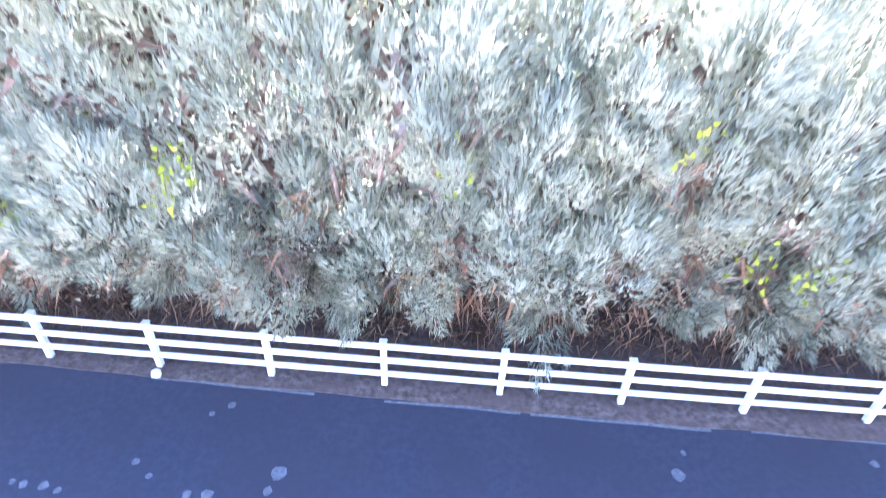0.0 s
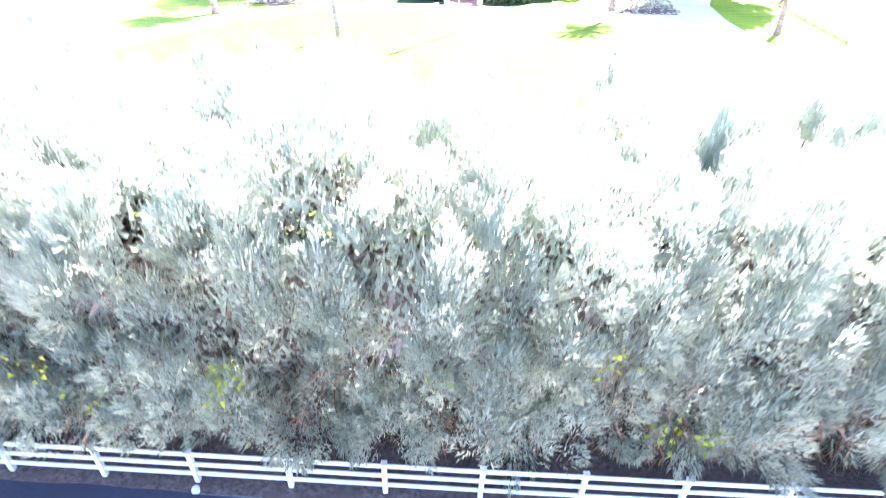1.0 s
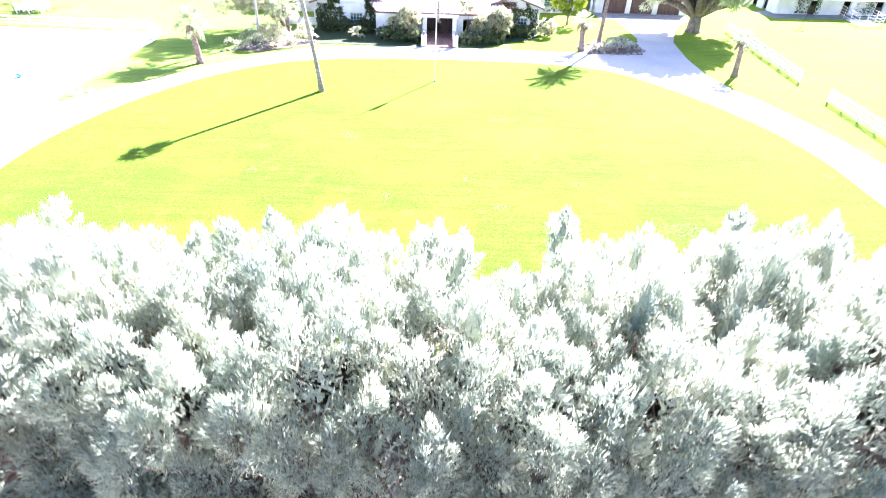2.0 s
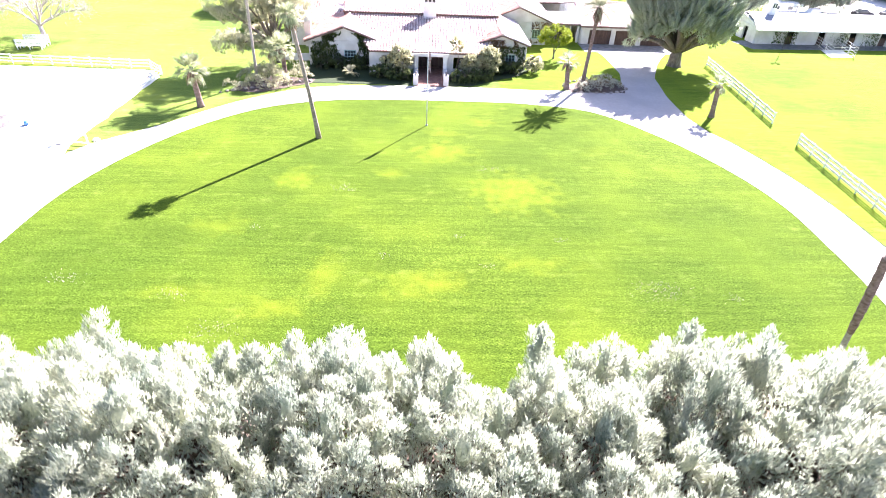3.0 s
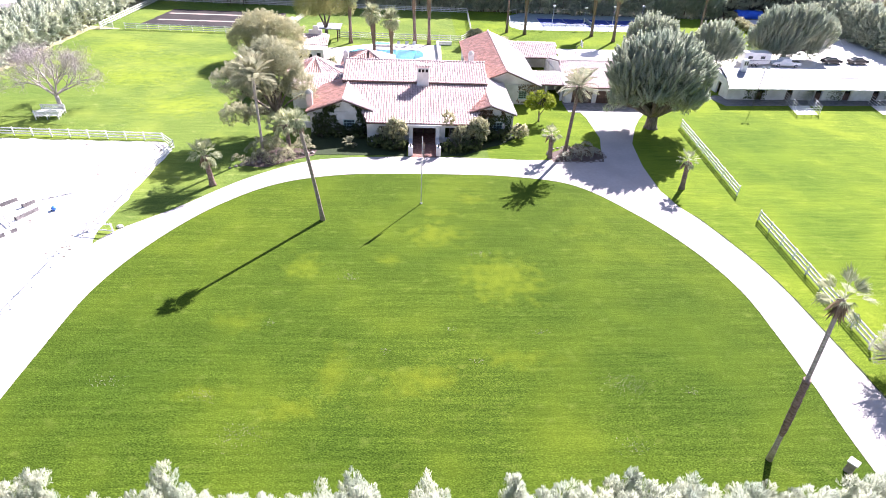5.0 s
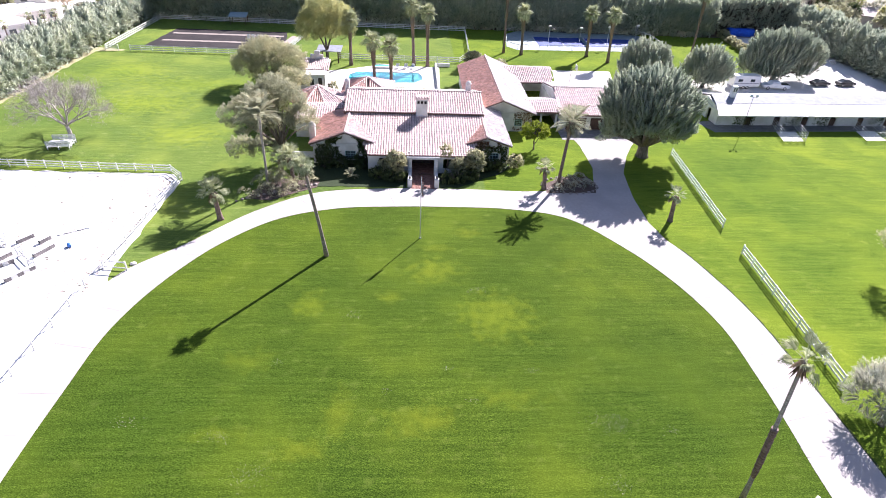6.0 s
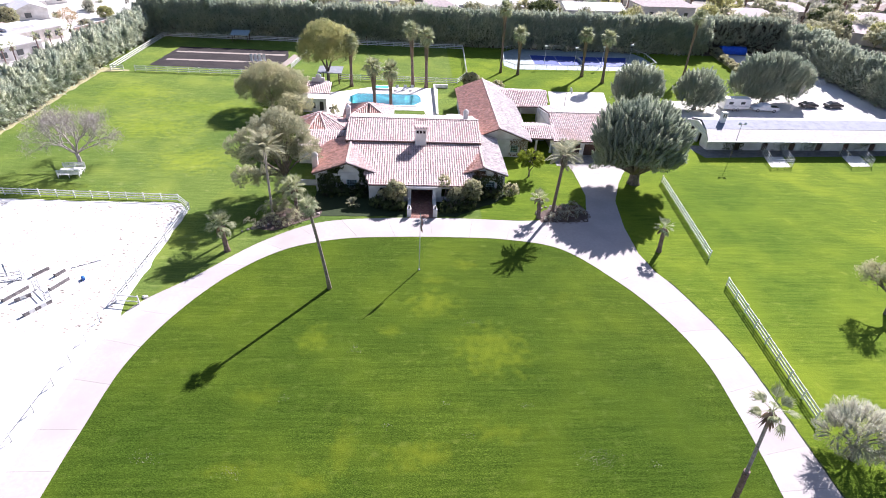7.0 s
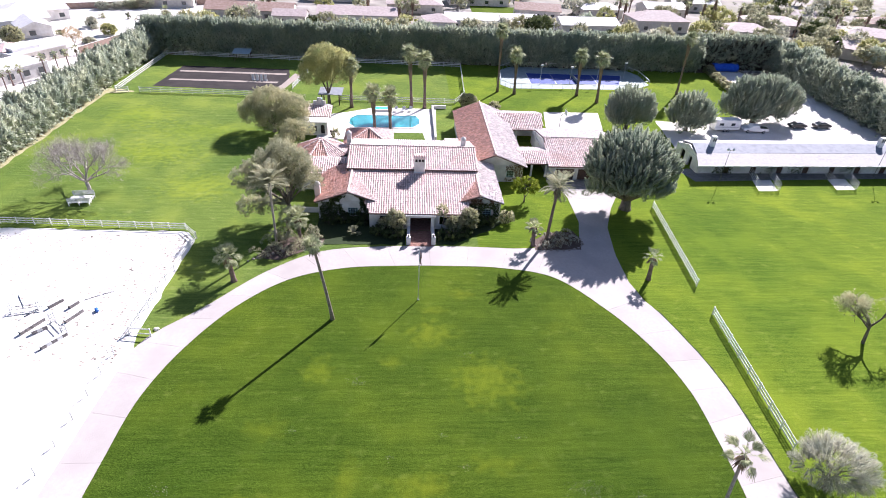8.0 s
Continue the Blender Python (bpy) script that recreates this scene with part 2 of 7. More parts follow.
COURTGREEN = surface("pale_green_court_coat", (0.27, 0.33, 0.33), (0.36, 0.42, 0.42), 0.8, 0.75)
WINDSCREEN = surface("green_grey_windscreen", (0.2, 0.27, 0.27), (0.3, 0.37, 0.36), 2.0, 0.8)
CARWHITE = surface("white_car_paint", (0.72, 0.73, 0.75), (0.8, 0.81, 0.82), 1.0, 0.25)
CARDARK = surface("dark_car_paint", (0.02, 0.02, 0.024), (0.05, 0.05, 0.055), 1.0, 0.25)
RUBBER = plain("tyre_rubber", (0.025, 0.025, 0.026), 0.8)
TEAL = plain("pale_teal_paint", (0.38, 0.55, 0.55), 0.5)
GLASSDARK = surface("dark_window_glass", (0.03, 0.04, 0.045), (0.05, 0.06, 0.065), 1.0, 0.06, spec=0.7)
ROCK = surface("grey_brown_rock", (0.24, 0.2, 0.18), (0.42, 0.36, 0.33), 3.0, 0.9, 0.5, 9, per="object")
BLUEPAINT = plain("blue_plastic", (0.04, 0.16, 0.5), 0.4)
POLEPAINT = surface("striped_jump_pole_grey", (0.28, 0.27, 0.28), (0.4, 0.39, 0.4), 2.0, 0.6)
POOLTILE = surface("pool_plaster", (0.04, 0.55, 0.6), (0.1, 0.66, 0.7), 0.6, 0.5)
FLAGCLOTH = surface("faded_flag_cloth", (0.4, 0.13, 0.14), (0.62, 0.55, 0.58), 3.0, 0.8, stretch=(0.2, 0.2, 3))

# tamarisk tones raised well above real leaves, to bring up the lit plumes
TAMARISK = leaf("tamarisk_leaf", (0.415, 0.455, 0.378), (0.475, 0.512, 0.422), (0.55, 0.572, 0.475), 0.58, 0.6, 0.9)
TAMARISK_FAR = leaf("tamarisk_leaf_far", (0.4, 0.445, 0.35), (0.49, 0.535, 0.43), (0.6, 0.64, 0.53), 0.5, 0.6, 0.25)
# lit copy for the west hedge: sun on its face is in the colour
TAMARISK_SUNNY = leaf("tamarisk_leaf_sunlit", (0.44, 0.48, 0.38), (0.54, 0.58, 0.47), (0.64, 0.67, 0.56), 0.25, 0.6, 0.4)
HEDGECORE = leaf("brown_inner_twigs", (0.17, 0.115, 0.095), (0.25, 0.185, 0.16), (0.34, 0.275, 0.24), 0.15, 0.9)
# the shade inside crowns is put into this dark leaf colour
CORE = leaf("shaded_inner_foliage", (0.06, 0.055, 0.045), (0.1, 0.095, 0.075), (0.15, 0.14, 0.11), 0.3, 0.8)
OLIVE = leaf("olive_leaf", (0.36, 0.35, 0.22), (0.5, 0.485, 0.32), (0.64, 0.615, 0.43), 0.55)
MESQUITE = leaf("yellow_olive_leaf", (0.36, 0.365, 0.16), (0.5, 0.495, 0.24), (0.64, 0.62, 0.35), 0.55)
PINE = leaf("grey_olive_needle", (0.34, 0.34, 0.23), (0.47, 0.465, 0.33), (0.6, 0.585, 0.44), 0.5)
SILVER = leaf("silver_grey_leaf", (0.44, 0.44, 0.375), (0.58, 0.575, 0.495), (0.7, 0.685, 0.6), 0.5)
CITRUS = leaf("bright_citrus_leaf", (0.18, 0.23, 0.02), (0.32, 0.39, 0.04), (0.5, 0.54, 0.09), 0.4)
SHRUB = leaf("dark_shrub_leaf", (0.05, 0.07, 0.03), (0.095, 0.12, 0.05), (0.17, 0.2, 0.085), 0.35)
AUTUMN = leaf("orange_dry_leaf", (0.42, 0.3, 0.16), (0.55, 0.42, 0.27), (0.66, 0.56, 0.44), 0.5)
DRYLEAF = leaf("dry_brown_leaf", (0.1, 0.055, 0.035), (0.2, 0.12, 0.08), (0.34, 0.23, 0.16), 0.2)
YELLOWLEAF = leaf("yellow_green_new_leaf", (0.3, 0.36, 0.03), (0.42, 0.48, 0.06), (0.6, 0.62, 0.12), 0.45)
PALMLEAF = leaf("palm_frond_leaf", (0.28, 0.31, 0.18), (0.42, 0.45, 0.28), (0.6, 0.61, 0.43), 0.42, 0.45)
DATELEAF = leaf("date_frond_leaf", (0.3, 0.3, 0.21), (0.43, 0.425, 0.31), (0.58, 0.56, 0.43), 0.45, 0.5)
STRAW = leaf("dry_straw", (0.35, 0.33, 0.24), (0.48, 0.45, 0.34), (0.6, 0.57, 0.46), 0.3)
THATCH = leaf("dead_frond_thatch", (0.16, 0.11, 0.08), (0.27, 0.2, 0.15), (0.4, 0.31, 0.24), 0.3)
WATER = bpy.data.materials.new("pool_water")
WATER.use_nodes = True
wb = WATER.node_tree.nodes["Principled BSDF"]
wb.inputs["Base Color"].default_value = (0.85, 0.97, 1.0, 1)
wb.inputs["Roughness"].default_value = 0.03
wb.inputs["IOR"].default_value, wb.inputs["Transmission Weight"].default_value = 1.33, 1.0

# ---- building helpers ----
rng = np.random.default_rng(7)


def mesh_np(name, v, faces, material, smooth=False):
    """A mesh from an (n, 3) array and an (m, k) array of corners; columns 4 to 6 of v, where given, are the normals."""
    v, faces = np.asarray(v, dtype=np.float32), np.asarray(faces, dtype=np.int32)
    soft = None
    if v.shape[1] == 6:
        v, soft = np.ascontiguousarray(v[:, :3]), v[:, 3:]
    me = bpy.data.meshes.new(name)
    me.vertices.add(len(v))
    me.vertices.foreach_set("co", v.ravel())
    me.loops.add(faces.size)
    me.loops.foreach_set("vertex_index", faces.ravel())
    me.polygons.add(len(faces))
    me.polygons.foreach_set("loop_start", np.arange(0, faces.size, faces.shape[1], dtype=np.int32))
    if smooth:
        me.polygons.foreach_set("use_smooth", np.ones(len(faces), dtype=bool))
    me.update(calc_edges=True)
    if soft is not None:
        me.polygons.foreach_set("use_smooth", np.ones(len(faces), dtype=bool))
        me.normals_split_custom_set_from_vertices(soft)
    me.materials.append(material)
    return me


def part(name, data, material=None, parent=None, label="", at=None):
    """One mesh object under a thing or a part; data is a bmesh or a mesh."""
    if isinstance(data, bmesh.types.BMesh):
        me = bpy.data.meshes.new(name)
        data.to_mesh(me)
        data.free()
        data = me
    if material and not data.materials:
        data.materials.append(material)
    ob = new(name, data)
    if at is not None:
        ob.matrix_basis = at
    if parent:
        ob.parent = parent
    return tagged(ob, label) if label else ob


def thing(name, label, category, at=None, group="", kind=""):
    ob = new(name)
    if at is not None:
        ob.matrix_basis = at
    return tagged(ob, label, category, group, kind)


def block(size, at=(0, 0, 0), bevel=0.0, turn=None, bm=None):
    """A bevelled box whose base centre is at a place, added to bm."""
    bm = bm or bmesh.new()
    m = Matrix.Translation(at) @ (turn or Matrix()) @ Matrix.Translation((0, 0, size[2] / 2)) @ Matrix.Diagonal((*size, 1))
    got = bmesh.ops.create_cube(bm, size=1, matrix=m)
    if bevel:
        edges = list({e for v in got["verts"] for e in v.link_edges})
        bmesh.ops.bevel(bm, geom=edges, offset=bevel, segments=1, affect="EDGES")
    return bm


def tube(points, radii, sides=8, bm=None, cap=True):
    """A round tapering limb along points."""
    bm = bm or bmesh.new()
    rings = []
    pts = [Vector(p) for p in points]
    for i, p in enumerate(pts):
        d = (pts[min(i + 1, len(pts) - 1)] - pts[max(i - 1, 0)]).normalized()
        a = d.orthogonal().normalized()
        b = d.cross(a)
        rings.append([bm.verts.new(p + radii[i] * (math.cos(k * math.tau / sides) * a + math.sin(k * math.tau / sides) * b)) for k in range(sides)])
    for r0, r1 in zip(rings, rings[1:]):
        # match the rings so that the limb does not twist
        off = min(range(sides), key=lambda o: (r0[0].co - r1[o].co).length)
        r1[:] = r1[off:] + r1[:off]
        for k in range(sides):
            f = bm.faces.new((r0[k], r0[(k + 1) % sides], r1[(k + 1) % sides], r1[k]))
            f.smooth = True
    if cap:
        bm.faces.new(list(reversed(rings[0])))
        bm.faces.new(rings[-1])
    return bm


def slab(points, z, thick, bm=None):
    """A flat plate over a polygon, its top at z."""
    bm = bm or bmesh.new()
    top = [bm.verts.new((x, y, z)) for x, y in points]
    low = [bm.verts.new((x, y, z - thick)) for x, y in points]
    n = len(points)
    f = bm.faces.new(top)
    bm.faces.new(list(reversed(low)))
    for i in range(n):
        bm.faces.new((top[i], low[i], low[(i + 1) % n], top[(i + 1) % n]))
    bmesh.ops.recalc_face_normals(bm, faces=bm.faces[:])
    return bm


def unit(a):
    return a / np.maximum(np.linalg.norm(a, axis=-1, keepdims=True), 1e-6)


def kites(p, d, length, width, face=None, loose=0.35):
    """Leaf sprays: a narrow blade from each place along each way, its flat side turned to face. Returns verts and faces."""
    n = len(p)
    d = unit(d)
    turn = rng.normal(size=(n, 3))
    side = unit(np.cross(d, turn if face is None else unit(face) + turn * 0.2))
    tip = p + d * length[:, None]
    tip[:, 2] -= length * 0.08
    root = p + d * (length * 0.2 * rng.random(n))[:, None]
    v = np.stack([root + side * (width / 2)[:, None], tip, root - side * (width / 2)[:, None]], 1)
    flat = unit(np.cross(v[:, 1] - v[:, 0], v[:, 2] - v[:, 0]))
    if face is None:
        nrm = np.repeat(flat[:, None], 3, 1)
    else:
        # the blades of one clump are shaded as one soft mass
        back = (flat * face).sum(1) < 0
        v[back] = v[back][:, ::-1]
        flat[back] *= -1
        nrm = np.repeat(unit(unit(face) + flat * loose)[:, None], 3, 1)
    return np.concatenate([v, nrm], 2).reshape(-1, 6), np.arange(3 * n).reshape(n, 3)


def plumes(c, a, length, radius, count, leaf_l, leaf_w, spread=0.75, jitter=0.28, bias=None, loose=0.35):
    """Feathery plumes: count sprays on each, round an axis from each centre."""
    n = len(c)
    a = unit(a)
    u = rng.random((n, count)) ** 0.8
    side1 = unit(np.cross(a, rng.normal(size=(n, 3))))
    side2 = np.cross(a, side1)
    ang = rng.random((n, count)) * math.tau
    radial = np.cos(ang)[..., None] * side1[:, None] + np.sin(ang)[..., None] * side2[:, None]
    r = radius[:, None] * np.sin(np.pi * (0.15 + 0.83 * u)) ** 0.8 * np.sqrt(0.25 + 0.75 * rng.random((n, count)))
    p = c[:, None] + a[:, None] * (u * length[:, None])[..., None] + radial * r[..., None]
    d = a[:, None] * 0.75 + radial * (spread * (1 - 0.6 * u))[..., None] + rng.normal(size=(n, count, 3)) * jitter
    k = n * count
    face = radial * 0.7 + a[:, None] * 0.35 * (0.4 + u)[..., None] + (0 if bias is None else bias[:, None] * 0.8)
    ll = leaf_l * (0.6 + 0.8 * rng.random(k))
    return kites(p.reshape(-1, 3), d.reshape(-1, 3), ll, leaf_w * (0.6 + 0.8 * rng.random(k)), face.reshape(-1, 3), loose)


def spires(c, a, length, radius, count, leaf_l, leaf_w, outer=None, blunt=0.68):
    """Cone-shaped lobed plumes: sprays laid like shingles over each cone, and longer ones inside it."""
    n = len(c)
    a = unit(a)
    s1 = unit(np.cross(a, rng.normal(size=(n, 3))))
    s2 = np.cross(a, s1)
    u = rng.random((n, count)) ** 1.15
    ang = rng.random((n, count)) * math.tau
    ph = rng.random((2, n, 1)) * math.tau
    lobes = 1 + 0.24 * np.sin(3 * ang + ph[0] + 4 * u) + 0.22 * np.sin(5 * ang - 11 * u + ph[1])
    rad = np.cos(ang)[..., None] * s1[:, None] + np.sin(ang)[..., None] * s2[:, None]
    r = radius[:, None] * (1 - u) ** blunt * np.minimum(1, 0.6 + 2.0 * u) * lobes * (0.7 + 0.3 * np.sqrt(rng.random((n, count))))
    p = c[:, None] + a[:, None] * (u * length[:, None] * 0.94)[..., None] + rad * r[..., None]
    d = a[:, None] * 0.75 + rad * (0.55 * (1 - u))[..., None] + np.array([0, 0, 0.15]) + rng.normal(size=(n, count, 3)) * 0.17
    face = rad + a[:, None] * (0.25 + 0.5 * u)[..., None] + (0 if outer is None else outer[:, None] * 0.4)
    k = n * count
    skin = kites(p.reshape(-1, 3), d.reshape(-1, 3), leaf_l * (0.6 + 0.8 * rng.random(k)), leaf_w * (0.6 + 0.8 * rng.random(k)), face.reshape(-1, 3), 0.15)
    heart = plumes(c, a, length * 0.8, radius * 0.5, max(8, count // 9), leaf_l * 1.5, leaf_w * 1.9, 0.35, 0.13, outer)
    return join([skin, heart])


def puffs(c, a, length, radius, sides=8, rings=5, uneven=0.22):
    """The leaf-thick middle of each plume: an uneven rounded cone. Returns verts and triangles."""
    n = len(c)
    a = unit(a)
    s1 = unit(np.cross(a, rng.normal(size=(n, 3))))
    s2 = np.cross(a, s1)
    u = np.linspace(0.0, 1.0, rings)
    ang = np.arange(sides) * math.tau / sides
    r = np.maximum(1 - u, 0.02) ** 0.62 * np.minimum(1, 0.55 + 2.2 * u)
    rr = radius[:, None, None] * r[None, :, None] * (1 + uneven * rng.normal(size=(n, rings, sides)))
    ring = np.cos(ang)[None, :, None] * s1[:, None] + np.sin(ang)[None, :, None] * s2[:, None]
    up = u[None, :, None] + 0.06 * rng.normal(size=(n, rings, sides))
    v = c[:, None, None] + a[:, None, None] * (up * length[:, None, None])[..., None] + ring[:, None] * rr[..., None]
    i, j = np.meshgrid(np.arange(rings - 1), np.arange(sides), indexing="ij")
    k = (j + 1) % sides
    q = np.stack([i * sides + j, i * sides + k, (i + 1) * sides + k, (i + 1) * sides + j], -1).reshape(-1, 4)
    tri = np.concatenate([q[:, [0, 1, 2]], q[:, [0, 2, 3]]])
    f = (tri[None] + (np.arange(n) * rings * sides)[:, None, None]).reshape(-1, 3)
    nrm = unit(np.broadcast_to(ring[:, None], v.shape) + a[:, None, None] * (0.1 + 0.8 * u)[None, :, None, None])
    return np.concatenate([v, nrm], 3).reshape(-1, 6), f


def join(meshes):
    vs, fs, off = [], [], 0
    for v, f in meshes:
        vs.append(v)
        fs.append(f + off)
        off += len(v)
    return np.concatenate(vs), np.concatenate(fs)


def blob_plumes(blobs, per_m2, length, radius, count, leaf_l, leaf_w, up=0.5, low=-0.75, subs=0, puff=0.0):
    """Plumes over the outsides of ellipsoids (x, y, z, rx, ry, rz), none inside another."""
    cs, axs, outs = [], [], []
    for i, (x, y, z, rx, ry, rz) in enumerate(blobs):
        n = max(4, int(per_m2 * 4 * math.pi * ((rx * ry) ** 1.6 / 3 + (rx * rz) ** 1.6 / 3 + (ry * rz) ** 1.6 / 3) ** (1 / 1.6)))
        d = unit(rng.normal(size=(n, 3)))
        d = d[d[:, 2] > low]
        deep = np.maximum(np.array([rx, ry, rz]) - 0.8 * length, 0.3 * np.array([rx, ry, rz]))
        p = np.array([x, y, z]) + d * deep * (0.76 + 0.34 * rng.random((len(d), 1)))
        # plumes stand apart, with gaps between
        gap = ((p[:, None] - p[None]) ** 2).sum(2) < (0.8 * radius) ** 2
        keep = ~np.tril(gap, -1).any(1)
        for j, (x2, y2, z2, a2, b2, c2) in enumerate(blobs):
            if j != i:
                keep &= (((p - np.array([x2, y2, z2])) / np.array([a2, b2, c2]) / 0.6) ** 2).sum(1) > 1
        cs.append(p[keep])
        ax = d / np.array([rx, ry, rz])
        ax = unit(ax)
        ax[:, 2] += up
        axs.append(ax[keep])
        outs.append(d[keep])
    c, a, outer = np.concatenate(cs), np.concatenate(axs), np.concatenate(outs)
    n = len(c)
    ll, rr = length * (0.7 + 0.6 * rng.random(n)), radius * (0.7 + 0.6 * rng.random(n))
    got = [spires(c, a, ll, rr, count, leaf_l, leaf_w, outer) if subs else plumes(c, a, ll, rr, count, leaf_l, leaf_w, bias=outer + rng.normal(size=outer.shape) * 0.5, jitter=0.4, loose=1.5)]
    if puff:
        got.append(puffs(c, a, ll * 0.9, rr * puff, 6, 4))
    return join(got)


def limbs(base, blobs, r0, bm=None, fork=0.35):
    """A trunk that forks into limbs, one to each blob."""
    bm = bm or bmesh.new()
    base = Vector(base)
    mean = sum((Vector(b[:3]) for b in blobs), Vector()) / len(blobs)
    f = base.lerp(Vector((mean.x, mean.y, mean.z)), fork)
    tube([base - Vector((0, 0, 0.2)), base + Vector((0, 0, 0.25)), base.lerp(f, 0.5), f], [r0 * 1.35, r0, r0 * 0.85, r0 * 0.75], 10, bm)
    for b in blobs:
        t = Vector(b[:3])
        m = f.lerp(t, 0.5) + Vector((random.uniform(-0.3, 0.3), random.uniform(-0.3, 0.3), 0.2))
        tube([f - Vector((0, 0, 0.3)), m, t], [r0 * 0.6, r0 * 0.38, r0 * 0.12], 7, bm)
    return bm


def leafy_tree(name, label, category, base, blobs, r0, material, per_m2, length, radius, count, leaf_l, leaf_w, up=0.5, low=-0.75, bark=None, core=True, group="", subs=0, puff=0.75):
    """A tree or shrub: trunk and limbs, an inner mass of leaves (CORE has shade in its colour), a crown of plumes."""
    t = thing(name, label, category, group=group)
    if r0:
        part("trunk", limbs(base, blobs, r0), bark or BARK, t)
    crown = mesh_np("crown", *blob_plumes(blobs, per_m2, length, radius, count, leaf_l, leaf_w, up, low, subs, puff), material, True)
    part("crown", crown, parent=t)
    if core:
        inner = [(x, y, z, a * 0.72, b * 0.72, c * 0.72) for x, y, z, a, b, c in blobs]
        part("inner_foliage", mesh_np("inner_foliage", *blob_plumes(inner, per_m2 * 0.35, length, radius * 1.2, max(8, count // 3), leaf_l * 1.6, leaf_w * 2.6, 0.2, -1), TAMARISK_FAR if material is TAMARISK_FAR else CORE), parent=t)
    return t
# ---- ground, road, drive ----
def sheet(name, label, material, points, z, thick, kind="structure", category=""):
    ob = part(name, slab(points, z, thick), material)
    return tagged(ob, label, category or name, kind=kind)


def rect(x0, y0, x1, y1):
    return [(x0, y0), (x1, y0), (x1, y1), (x0, y1)]


def wavy(points, step, amp, seed):
    """The same outline with an uneven edge."""
    out = []
    for (x0, y0), (x1, y1) in zip(points, points[1:] + points[:1]):
        n = max(1, int(math.hypot(x1 - x0, y1 - y0) / step))
        for i in range(n):
            x, y = x0 + (x1 - x0) * i / n, y0 + (y1 - y0) * i / n
            out.append((x + amp * noise.noise((x * 0.7, y * 0.7, seed)), y + amp * noise.noise((x * 0.7, y * 0.7, seed + 9))))
    return out


sheet("ground", "pale dry desert soil reaching to the horizon", SOIL, rect(-2500, -2500, 2500, 2500), -0.12, 0.5)
sheet("lawn", "mown bright green lawn east of the house", GRASS_BACKLIT, rect(10, 13.5, 110, 166), 0.0, 0.3)
sheet("lawn", "mown muted green lawn west of the house", GRASS_BACKLIT_DULL, rect(-72.5, 13.5, 9.998, 166), 0.0, 0.3)
sheet("road", "dark asphalt street along the fence", ASPHALT, wavy([(-400, -3.2), (400, -3.2), (400, 7.2), (6, 7.2), (0, 7.3), (-9, 7.6), (-400, 7.8)], 2.0, 0.06, 3), -0.04, 0.2)
sheet("verge", "strip of brown soil and leaf litter under the hedge", VERGE, wavy([(-60, 7.6), (-8.8, 7.35), (-5.2, 7.21), (-1.7, 7.1), (1.7, 7.0), (5.0, 6.91), (9.0, 6.85), (60, 6.8), (60, 15.5), (-60, 15.5)], 0.4, 0.07, 5), -0.02, 0.08, category="ground")
sheet("pavement", "mixed dry ground of the neighbouring lots", LOTS, rect(-330, 168, 330, 420), -0.10, 0.05, category="ground")
sheet("pavement", "pale neighbouring gravel lots beside the hedge", PALE, rect(-330, 90, -79, 167.9), -0.10, 0.05, category="ground")
for x0, x1, w in ((-9.5, -6.9, 0.035), (-5.6, -2.2, 0.055), (-0.8, 1.9, 0.05), (2.1, 5.6, 0.06), (6.4, 9.5, 0.04)):
    def edge_y(x):
        return 7.03 - 0.032 * x + 0.0012 * x * x
    sheet("road_edge", "thin pale edge line of crumbled asphalt", SPOT, wavy([(x0, edge_y(x0) - w), (x1, edge_y(x1) - w), (x1, edge_y(x1)), (x0, edge_y(x0))], 0.3, 0.05, 6), -0.034, 0.01, category="road")

INNER = [(-28.1, 12.0), (-28.2, 24.0), (-28.1, 30.5), (-27.7, 38.0), (-25.6, 45.2), (-21.8, 52.3), (-16.4, 57.9), (-9.6, 60.6), (-2.3, 61.3), (5.2, 61.4), (12.7, 61.0), (19.8, 58.8), (25.2, 51.9), (28.6, 45.0), (30.3, 38.4), (30.4, 32.0), (30.2, 27.0), (29.8, 21.5), (29.6, 12.0)]
OUTER = [(-32.1, 12.0), (-32.0, 24.0), (-31.8, 30.5), (-31.5, 39.0), (-30.6, 46.2), (-25.6, 52.2), (-19.6, 59.7), (-12.8, 64.7), (-3.6, 66.2), (5.6, 66.4), (14.4, 66.0), (23.2, 65.2), (30.6, 54.4), (33.5, 45.6), (34.6, 39.0), (34.8, 33.5), (34.9, 28.0), (34.9, 21.5), (35.0, 12.0)]


def glide(points, n):
    """n places along a smooth line through points."""
    p = np.array(points)
    p = np.vstack([2 * p[0] - p[1], p, 2 * p[-1] - p[-2]])
    out = []
    for u in np.linspace(0, len(points) - 1 - 1e-6, n):
        i = int(u)
        t = u - i
        a, b, c, d = p[i], p[i + 1], p[i + 2], p[i + 3]
        out.append(tuple(0.5 * (2 * b + (c - a) * t + (2 * a - 5 * b + 4 * c - d) * t * t + (3 * b - a - 3 * c + d) * t ** 3)))
    return out


sheet("front_lawn", "half-round mown front lawn with faint mowing stripes", GRASS, glide(INNER, 80), 0.014, 0.1, category="lawn")
drive = thing("driveway", "curved pale concrete driveway of jointed slabs round the lawn", "driveway", kind="structure")
STEPS, CELL = 216, 8
inner_line, outer_line = glide(INNER, STEPS + 1), glide(OUTER, STEPS + 1)
